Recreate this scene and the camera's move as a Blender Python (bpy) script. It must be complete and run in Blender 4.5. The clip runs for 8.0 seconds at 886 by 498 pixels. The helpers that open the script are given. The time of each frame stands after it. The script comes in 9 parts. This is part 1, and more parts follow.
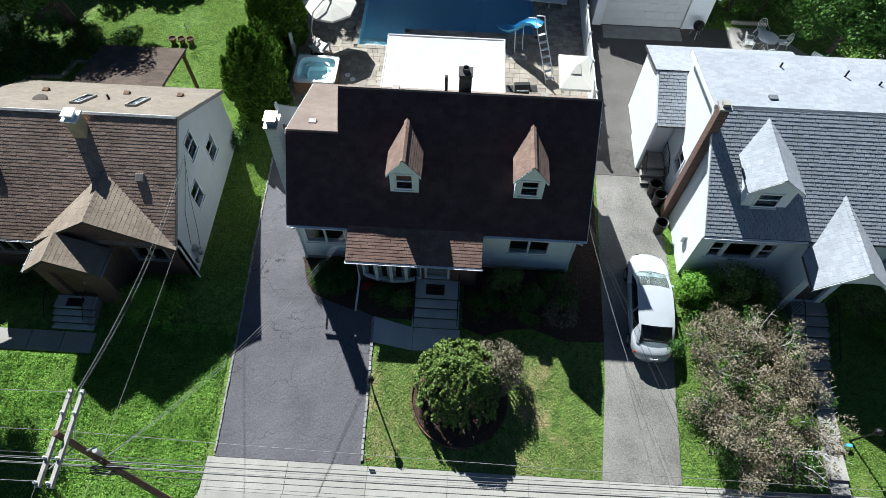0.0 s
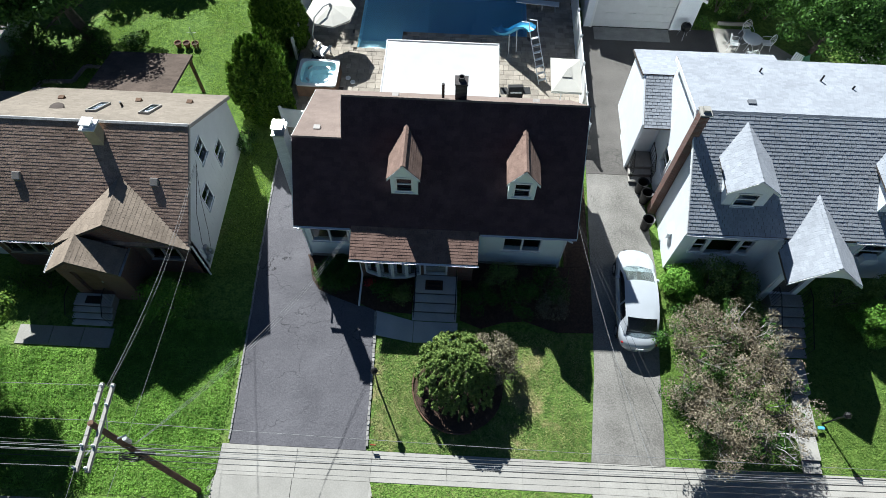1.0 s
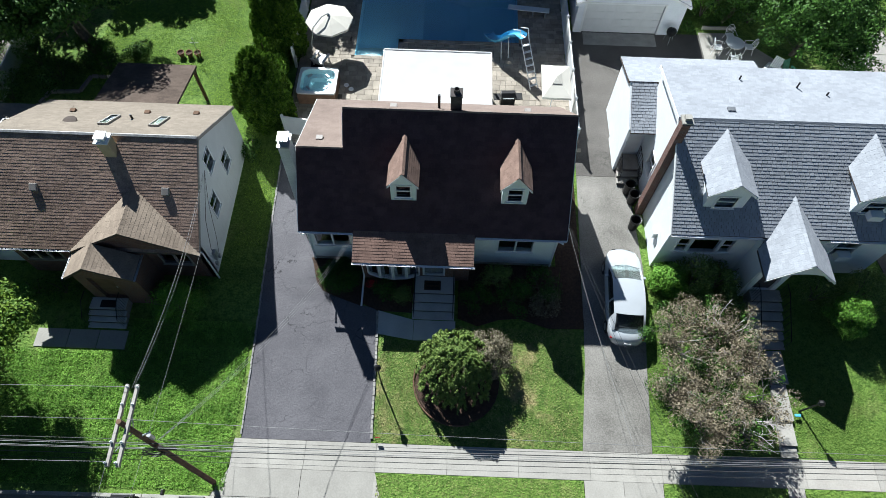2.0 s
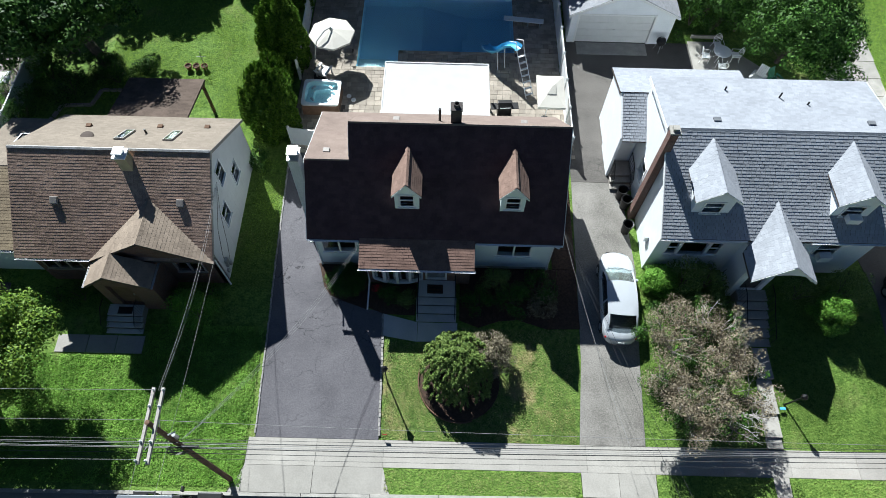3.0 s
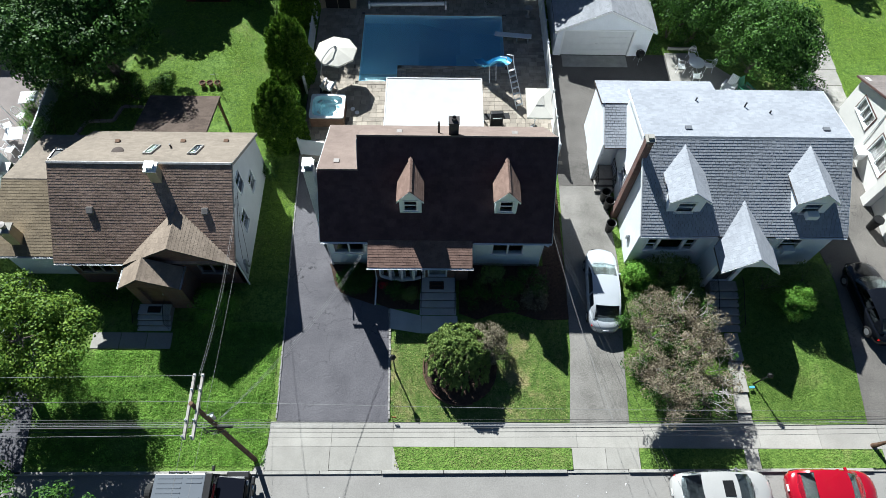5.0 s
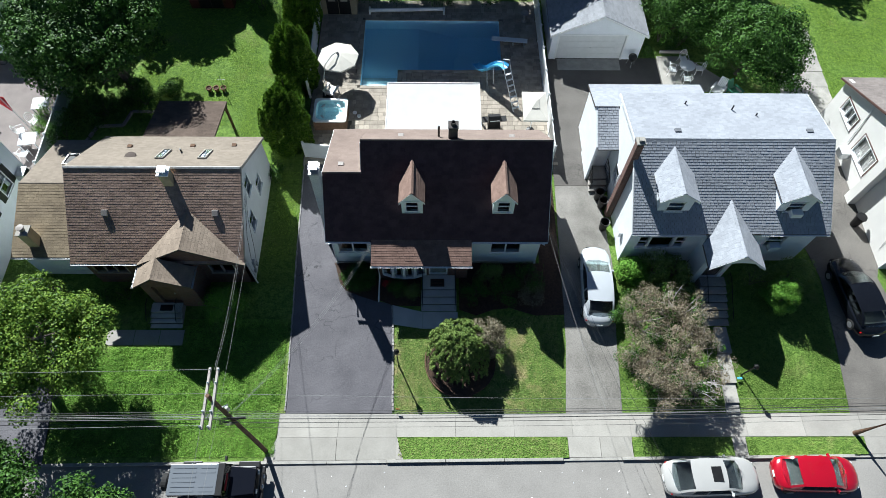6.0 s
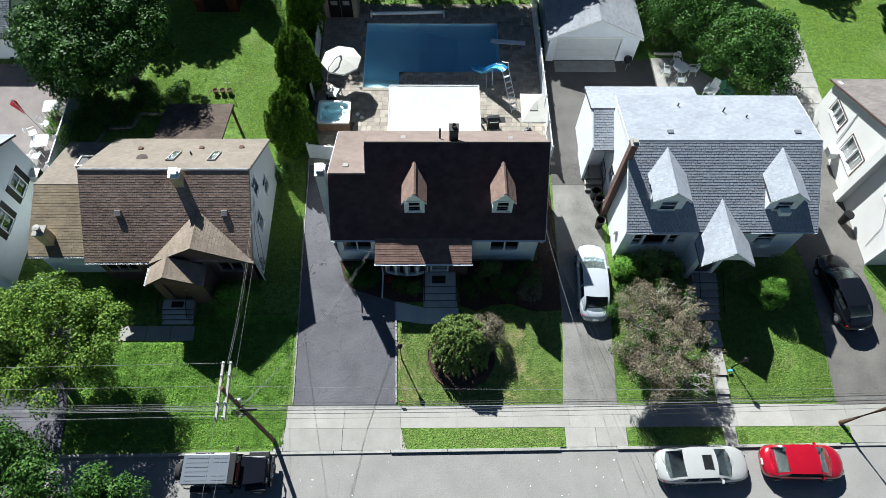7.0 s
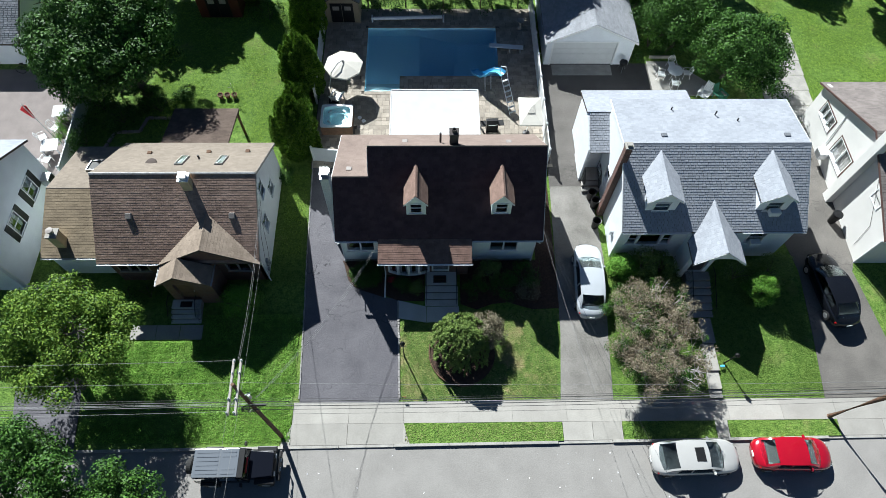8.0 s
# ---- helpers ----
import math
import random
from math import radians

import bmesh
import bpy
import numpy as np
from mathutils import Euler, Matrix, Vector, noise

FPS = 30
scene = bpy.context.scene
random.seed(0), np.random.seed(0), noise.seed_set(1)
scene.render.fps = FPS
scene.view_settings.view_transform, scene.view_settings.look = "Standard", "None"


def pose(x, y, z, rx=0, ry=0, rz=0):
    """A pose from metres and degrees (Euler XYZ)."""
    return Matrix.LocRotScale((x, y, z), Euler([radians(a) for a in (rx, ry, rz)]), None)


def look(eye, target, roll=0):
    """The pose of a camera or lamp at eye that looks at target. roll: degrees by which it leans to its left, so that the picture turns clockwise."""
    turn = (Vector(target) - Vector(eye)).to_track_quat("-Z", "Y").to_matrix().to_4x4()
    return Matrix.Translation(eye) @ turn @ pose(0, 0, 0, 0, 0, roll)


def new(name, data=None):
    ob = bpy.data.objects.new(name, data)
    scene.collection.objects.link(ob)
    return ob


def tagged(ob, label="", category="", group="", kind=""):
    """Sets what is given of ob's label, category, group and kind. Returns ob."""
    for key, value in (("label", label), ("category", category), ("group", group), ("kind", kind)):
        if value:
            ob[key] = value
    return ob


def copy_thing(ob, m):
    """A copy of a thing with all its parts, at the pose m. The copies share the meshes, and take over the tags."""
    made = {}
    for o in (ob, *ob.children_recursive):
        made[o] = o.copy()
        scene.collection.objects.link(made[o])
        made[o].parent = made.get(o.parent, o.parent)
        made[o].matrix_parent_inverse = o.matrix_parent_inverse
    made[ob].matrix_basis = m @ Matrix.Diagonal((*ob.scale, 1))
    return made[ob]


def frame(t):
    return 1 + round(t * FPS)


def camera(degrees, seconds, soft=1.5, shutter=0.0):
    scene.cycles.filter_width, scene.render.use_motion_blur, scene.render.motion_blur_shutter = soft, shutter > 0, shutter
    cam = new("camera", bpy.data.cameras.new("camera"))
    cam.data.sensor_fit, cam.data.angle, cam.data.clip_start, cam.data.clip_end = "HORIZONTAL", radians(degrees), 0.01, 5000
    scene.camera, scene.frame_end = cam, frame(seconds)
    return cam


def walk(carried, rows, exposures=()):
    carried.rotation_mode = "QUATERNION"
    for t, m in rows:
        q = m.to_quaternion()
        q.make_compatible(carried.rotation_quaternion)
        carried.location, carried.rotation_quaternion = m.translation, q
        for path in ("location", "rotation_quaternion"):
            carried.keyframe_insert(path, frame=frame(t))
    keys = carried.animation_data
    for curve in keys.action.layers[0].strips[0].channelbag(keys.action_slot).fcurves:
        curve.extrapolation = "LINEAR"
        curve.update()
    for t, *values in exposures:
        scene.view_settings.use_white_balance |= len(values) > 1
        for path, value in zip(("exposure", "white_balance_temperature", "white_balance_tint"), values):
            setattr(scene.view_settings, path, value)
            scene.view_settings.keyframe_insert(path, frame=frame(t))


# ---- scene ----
cam = camera(72.0, 8.0, soft=0.5)
PATH = [
    (0, (-0.236, -0.056, 24.411), (-0.276, 0.979, 22.7), 1.3),
    (0.5, (-0.235, -0.29, 25.172), (-0.273, 0.729, 23.451), 1.3),
    (1, (-0.256, -0.446, 25.918), (-0.286, 0.555, 24.187), 1.3),
    (1.5, (-0.296, -0.611, 26.671), (-0.316, 0.376, 24.931), 1.4),
    (3, (-0.637, -1.11, 28.801), (-0.638, -0.138, 27.054), 1.4),
    (3.5, (-0.758, -1.476, 29.475), (-0.753, -0.501, 27.729), 1.4),
    (4, (-0.825, -1.856, 30.127), (-0.817, -0.88, 28.382), 1.4),
    (4.5, (-0.923, -2.285, 30.748), (-0.908, -1.307, 29.003), 1.5),
    (6, (-1.121, -3.266, 32.633), (-1.096, -2.297, 30.884), 1.4),
    (6.5, (-1.191, -3.53, 33.206), (-1.164, -2.567, 31.453), 1.4),
    (7, (-1.258, -3.75, 33.754), (-1.23, -2.793, 31.999), 1.4),
    (7.5, (-1.321, -3.949, 34.314), (-1.29, -2.995, 32.557), 1.4),
    (8, (-1.397, -4.123, 34.765), (-1.365, -3.172, 33.006), 1.4),
]
walk(cam, [(t, look(eye, target, roll)) for t, eye, target, roll in PATH], exposures=[(0.0, 1.1, 6080, 5), (8.0, 1.1, 6080, 5)])

# ---------------------------------------------------------------- light
SUN = Vector((-0.49, 1.0, 0.965)).normalized()
world = bpy.data.worlds.new("world")
scene.world = world
world.use_nodes = True
wn = world.node_tree.nodes
sky = wn.new("ShaderNodeTexSky")
sky.sky_type, sky.sun_disc = "NISHITA", False
sky.ozone_density, sky.dust_density = 7.0, 0.2
sky.sun_elevation, sky.sun_rotation = math.asin(SUN.z), math.atan2(SUN.x, SUN.y)
wn["Background"].inputs["Strength"].default_value = 0.0245
world.node_tree.links.new(sky.outputs[0], wn["Background"].inputs["Color"])
sun_data = bpy.data.lights.new("sun", "SUN")
sun_data.energy, sun_data.angle, sun_data.color = 5.15, radians(0.53), (1.0, 0.985, 0.955)
sun = new("sun", sun_data)
sun.matrix_world = look(SUN * 60, (0, 0, 0))

# ---------------------------------------------------------------- materials
def material(name, color, color2=None, scale=6.0, fine=60.0, rough=0.8, bump=0.3, metal=0.0,
             rand=0.0, island=0.0, depth=0.02, spec=0.4, coat=0.0):
    """Two colours mixed by coarse and fine noise, with fine relief; rand / island vary it piece by piece."""
    m = bpy.data.materials.new(name)
    m.use_nodes = True
    n, l = m.node_tree.nodes, m.node_tree.links
    b = n["Principled BSDF"]
    color2 = color2 or tuple(c * 0.7 for c in color)
    tc = n.new("ShaderNodeTexCoord")
    big, small = n.new("ShaderNodeTexNoise"), n.new("ShaderNodeTexNoise")
    big.inputs["Scale"].default_value, big.inputs["Detail"].default_value = scale, 5
    small.inputs["Scale"].default_value, small.inputs["Detail"].default_value = fine, 3
    l.new(tc.outputs["Object"], big.inputs["Vector"])
    l.new(tc.outputs["Object"], small.inputs["Vector"])
    add = n.new("ShaderNodeMath")
    add.operation = "ADD"
    l.new(big.outputs["Fac"], add.inputs[0])
    l.new(small.outputs["Fac"], add.inputs[1])
    ramp = n.new("ShaderNodeMapRange")
    ramp.inputs["From Min"].default_value, ramp.inputs["From Max"].default_value = 0.75, 1.25
    l.new(add.outputs[0], ramp.inputs["Value"])
    mix = n.new("ShaderNodeMix")
    mix.data_type = "RGBA"
    mix.inputs["A"].default_value, mix.inputs["B"].default_value = (*color2, 1), (*color, 1)
    l.new(ramp.outputs[0], mix.inputs["Factor"])
    out = mix.outputs["Result"]
    if rand or island:
        src = n.new("ShaderNodeNewGeometry").outputs["Random Per Island"] if island else n.new("ShaderNodeObjectInfo").outputs["Random"]
        k = rand or island
        mr = n.new("ShaderNodeMapRange")
        mr.inputs["To Min"].default_value, mr.inputs["To Max"].default_value = 1 - k, 1 + k
        l.new(src, mr.inputs["Value"])
        hsv = n.new("ShaderNodeHueSaturation")
        l.new(out, hsv.inputs["Color"])
        l.new(mr.outputs[0], hsv.inputs["Value"])
        out = hsv.outputs["Color"]
    l.new(out, b.inputs["Base Color"])
    b.inputs["Roughness"].default_value, b.inputs["Metallic"].default_value = rough, metal
    b.inputs["Specular IOR Level"].default_value = spec
    b.inputs["Coat Weight"].default_value = coat
    if bump:
        bp = n.new("ShaderNodeBump")
        bp.inputs["Strength"].default_value, bp.inputs["Distance"].default_value = bump, depth
        l.new(small.outputs["Fac"], bp.inputs["Height"])
        l.new(bp.outputs[0], b.inputs["Normal"])
    return m


def boards(name, color, step, axis=2, rough=0.55, depth=0.004, color2=None):
    """Painted siding: lapped boards, one every step metres along an axis."""
    m = material(name, color, color2 or tuple(c * 0.9 for c in color), 1.3, 25, rough, 0)
    n, l = m.node_tree.nodes, m.node_tree.links
    tc, sep = n.new("ShaderNodeTexCoord"), n.new("ShaderNodeSeparateXYZ")
    l.new(tc.outputs["Object"], sep.inputs[0])
    d, f = n.new("ShaderNodeMath"), n.new("ShaderNodeMath")
    d.operation, f.operation = "DIVIDE", "FRACT"
    d.inputs[1].default_value = step
    l.new(sep.outputs[axis], d.inputs[0])
    l.new(d.outputs[0], f.inputs[0])
    inv = n.new("ShaderNodeMath")
    inv.operation = "SUBTRACT"
    inv.inputs[0].default_value = 1.0
    l.new(f.outputs[0], inv.inputs[1])
    bp = n.new("ShaderNodeBump")
    bp.inputs["Strength"].default_value, bp.inputs["Distance"].default_value = 1.0, depth
    l.new(inv.outputs[0], bp.inputs["Height"])
    l.new(bp.outputs[0], n["Principled BSDF"].inputs["Normal"])
    return m


def brickwork(name, c1, c2, mortar, width=0.21, height=0.075):
    m = bpy.data.materials.new(name)
    m.use_nodes = True
    n, l = m.node_tree.nodes, m.node_tree.links
    b = n["Principled BSDF"]
    tc, sep, comb, add = n.new("ShaderNodeTexCoord"), n.new("ShaderNodeSeparateXYZ"), n.new("ShaderNodeCombineXYZ"), n.new("ShaderNodeMath")
    l.new(tc.outputs["Object"], sep.inputs[0])
    l.new(sep.outputs[0], add.inputs[0])
    l.new(sep.outputs[1], add.inputs[1])
    l.new(add.outputs[0], comb.inputs[0])
    l.new(sep.outputs[2], comb.inputs[1])
    t = n.new("ShaderNodeTexBrick")
    t.inputs["Scale"].default_value = 1.0
    t.inputs["Brick Width"].default_value, t.inputs["Row Height"].default_value = width, height
    t.inputs["Mortar Size"].default_value = 0.008
    t.inputs["Color1"].default_value, t.inputs["Color2"].default_value, t.inputs["Mortar"].default_value = (*c1, 1), (*c2, 1), (*mortar, 1)
    l.new(comb.outputs[0], t.inputs["Vector"])
    l.new(t.outputs["Color"], b.inputs["Base Color"])
    b.inputs["Roughness"].default_value = 0.9
    bp = n.new("ShaderNodeBump")
    bp.invert = True
    bp.inputs["Strength"].default_value, bp.inputs["Distance"].default_value = 0.8, 0.01
    l.new(t.outputs["Fac"], bp.inputs["Height"])
    l.new(bp.outputs[0], b.inputs["Normal"])
    return m


def glassy(name, tint=(0.9, 0.95, 1.0), rough=0.02):
    m = bpy.data.materials.new(name)
    m.use_nodes = True
    b = m.node_tree.nodes["Principled BSDF"]
    b.inputs["Base Color"].default_value = (*tint, 1)
    b.inputs["Roughness"].default_value = rough
    b.inputs["Transmission Weight"].default_value = 1.0
    b.inputs["IOR"].default_value = 1.45
    return m


def leafy(name, c1, c2, trans=0.12, rough=0.55, tufts=0.0):
    """Leaves: colour varies leaf by leaf, some light passes through."""
    m = bpy.data.materials.new(name)
    m.use_nodes = True
    n, l = m.node_tree.nodes, m.node_tree.links
    b = n["Principled BSDF"]
    geo, mix = n.new("ShaderNodeNewGeometry"), n.new("ShaderNodeMix")
    mix.data_type = "RGBA"
    mix.inputs["A"].default_value, mix.inputs["B"].default_value = (*c1, 1), (*c2, 1)
    l.new(geo.outputs["Random Per Island"], mix.inputs["Factor"])
    if tufts:
        # neighbouring blades share a tone
        tc, no, mr, av = n.new("ShaderNodeTexCoord"), n.new("ShaderNodeTexNoise"), n.new("ShaderNodeMapRange"), n.new("ShaderNodeMix")
        no.inputs["Scale"].default_value, no.inputs["Detail"].default_value, no.inputs["Roughness"].default_value = tufts, 4, 0.65
        l.new(tc.outputs["Object"], no.inputs["Vector"])
        mr.inputs["From Min"].default_value, mr.inputs["From Max"].default_value = 0.36, 0.64
        l.new(no.outputs["Fac"], mr.inputs["Value"])
        av.inputs["Factor"].default_value = 0.62
        l.new(geo.outputs["Random Per Island"], av.inputs["A"])
        l.new(mr.outputs[0], av.inputs["B"])
        l.new(av.outputs["Result"], mix.inputs["Factor"])
    l.new(mix.outputs["Result"], b.inputs["Base Color"])
    b.inputs["Roughness"].default_value = rough
    b.inputs["Specular IOR Level"].default_value = 0.16
    tr, sh = n.new("ShaderNodeBsdfTranslucent"), n.new("ShaderNodeMixShader")
    l.new(mix.outputs["Result"], tr.inputs["Color"])
    sh.inputs[0].default_value = trans
    l.new(b.outputs[0], sh.inputs[1])
    l.new(tr.outputs[0], sh.inputs[2])
    l.new(sh.outputs[0], n["Material Output"].inputs["Surface"])
    return m


def lawn(name, c1, c2, dry, sparse=0.535, strength=0.8):
    """Mown grass: patches, worn straw-coloured spots and blade-scale relief."""
    m = material(name, c1, c2, 3.5, 11, 0.85, 1.0, depth=0.09, spec=0.2)
    n, l = m.node_tree.nodes, m.node_tree.links
    b = n["Principled BSDF"]
    base = b.inputs["Base Color"].links[0].from_socket
    tc, no, mr, mix = n.new("ShaderNodeTexCoord"), n.new("ShaderNodeTexNoise"), n.new("ShaderNodeMapRange"), n.new("ShaderNodeMix")
    no.inputs["Scale"].default_value, no.inputs["Detail"].default_value, no.inputs["Roughness"].default_value = 0.45, 7, 0.7
    l.new(tc.outputs["Object"], no.inputs["Vector"])
    mr.inputs["From Min"].default_value, mr.inputs["From Max"].default_value = sparse, sparse + 0.14
    mr.inputs["To Max"].default_value = strength
    l.new(no.outputs["Fac"], mr.inputs["Value"])
    mix.data_type = "RGBA"
    l.new(mr.outputs[0], mix.inputs["Factor"])
    l.new(base, mix.inputs["A"])
    mix.inputs["B"].default_value = (*dry, 1)
    l.new(mix.outputs["Result"], b.inputs["Base Color"])
    return m


def asphalt(name, c1, c2, crack=0.3, wrinkle=0.6):
    """Asphalt with wide stains, shallow wrinkles and a few thin wandering cracks."""
    m = material(name, c1, c2, 0.6, 17, 0.9, 0.5, depth=0.015, spec=0.25)
    n, l = m.node_tree.nodes, m.node_tree.links
    b = n["Principled BSDF"]
    base = b.inputs["Base Color"].links[0].from_socket
    tc, warp, vo = n.new("ShaderNodeTexCoord"), n.new("ShaderNodeTexNoise"), n.new("ShaderNodeTexVoronoi")
    warp.inputs["Scale"].default_value, warp.inputs["Detail"].default_value = 1.1, 8
    l.new(tc.outputs["Object"], warp.inputs["Vector"])
    va = n.new("ShaderNodeVectorMath")
    va.operation = "MULTIPLY_ADD"
    va.inputs[1].default_value = (2.4, 2.4, 2.4)
    l.new(warp.outputs["Color"], va.inputs[0])
    l.new(tc.outputs["Object"], va.inputs[2])
    vo.feature = "DISTANCE_TO_EDGE"
    vo.inputs["Scale"].default_value = 0.35
    l.new(va.outputs[0], vo.inputs["Vector"])
    gate, gm, mul = n.new("ShaderNodeTexNoise"), n.new("ShaderNodeMapRange"), n.new("ShaderNodeMath")
    gate.inputs["Scale"].default_value = 0.4
    l.new(tc.outputs["Object"], gate.inputs["Vector"])
    gm.inputs["From Min"].default_value, gm.inputs["From Max"].default_value = 0.45, 0.6
    l.new(gate.outputs["Fac"], gm.inputs["Value"])
    mr, mix = n.new("ShaderNodeMapRange"), n.new("ShaderNodeMix")
    mr.inputs["From Min"].default_value, mr.inputs["From Max"].default_value = 0.0, 0.014
    mr.inputs["To Min"].default_value, mr.inputs["To Max"].default_value = crack, 0.0
    l.new(vo.outputs["Distance"], mr.inputs["Value"])
    mul.operation = "MULTIPLY"
    l.new(mr.outputs[0], mul.inputs[0])
    l.new(gm.outputs[0], mul.inputs[1])
    mix.data_type = "RGBA"
    l.new(mul.outputs[0], mix.inputs["Factor"])
    l.new(base, mix.inputs["A"])
    mix.inputs["B"].default_value = (*[c * 0.3 for c in c2], 1)
    l.new(mix.outputs["Result"], b.inputs["Base Color"])
    wr, bp = n.new("ShaderNodeTexNoise"), n.new("ShaderNodeBump")
    wr.inputs["Scale"].default_value, wr.inputs["Detail"].default_value, wr.inputs["Distortion"].default_value = 2.6, 5, 2.5
    l.new(tc.outputs["Object"], wr.inputs["Vector"])
    bp.inputs["Strength"].default_value, bp.inputs["Distance"].default_value = wrinkle, 0.05
    l.new(wr.outputs["Fac"], bp.inputs["Height"])
    old = b.inputs["Normal"].links[0].from_socket
    l.new(old, bp.inputs["Normal"])
    l.new(bp.outputs[0], b.inputs["Normal"])
    return m


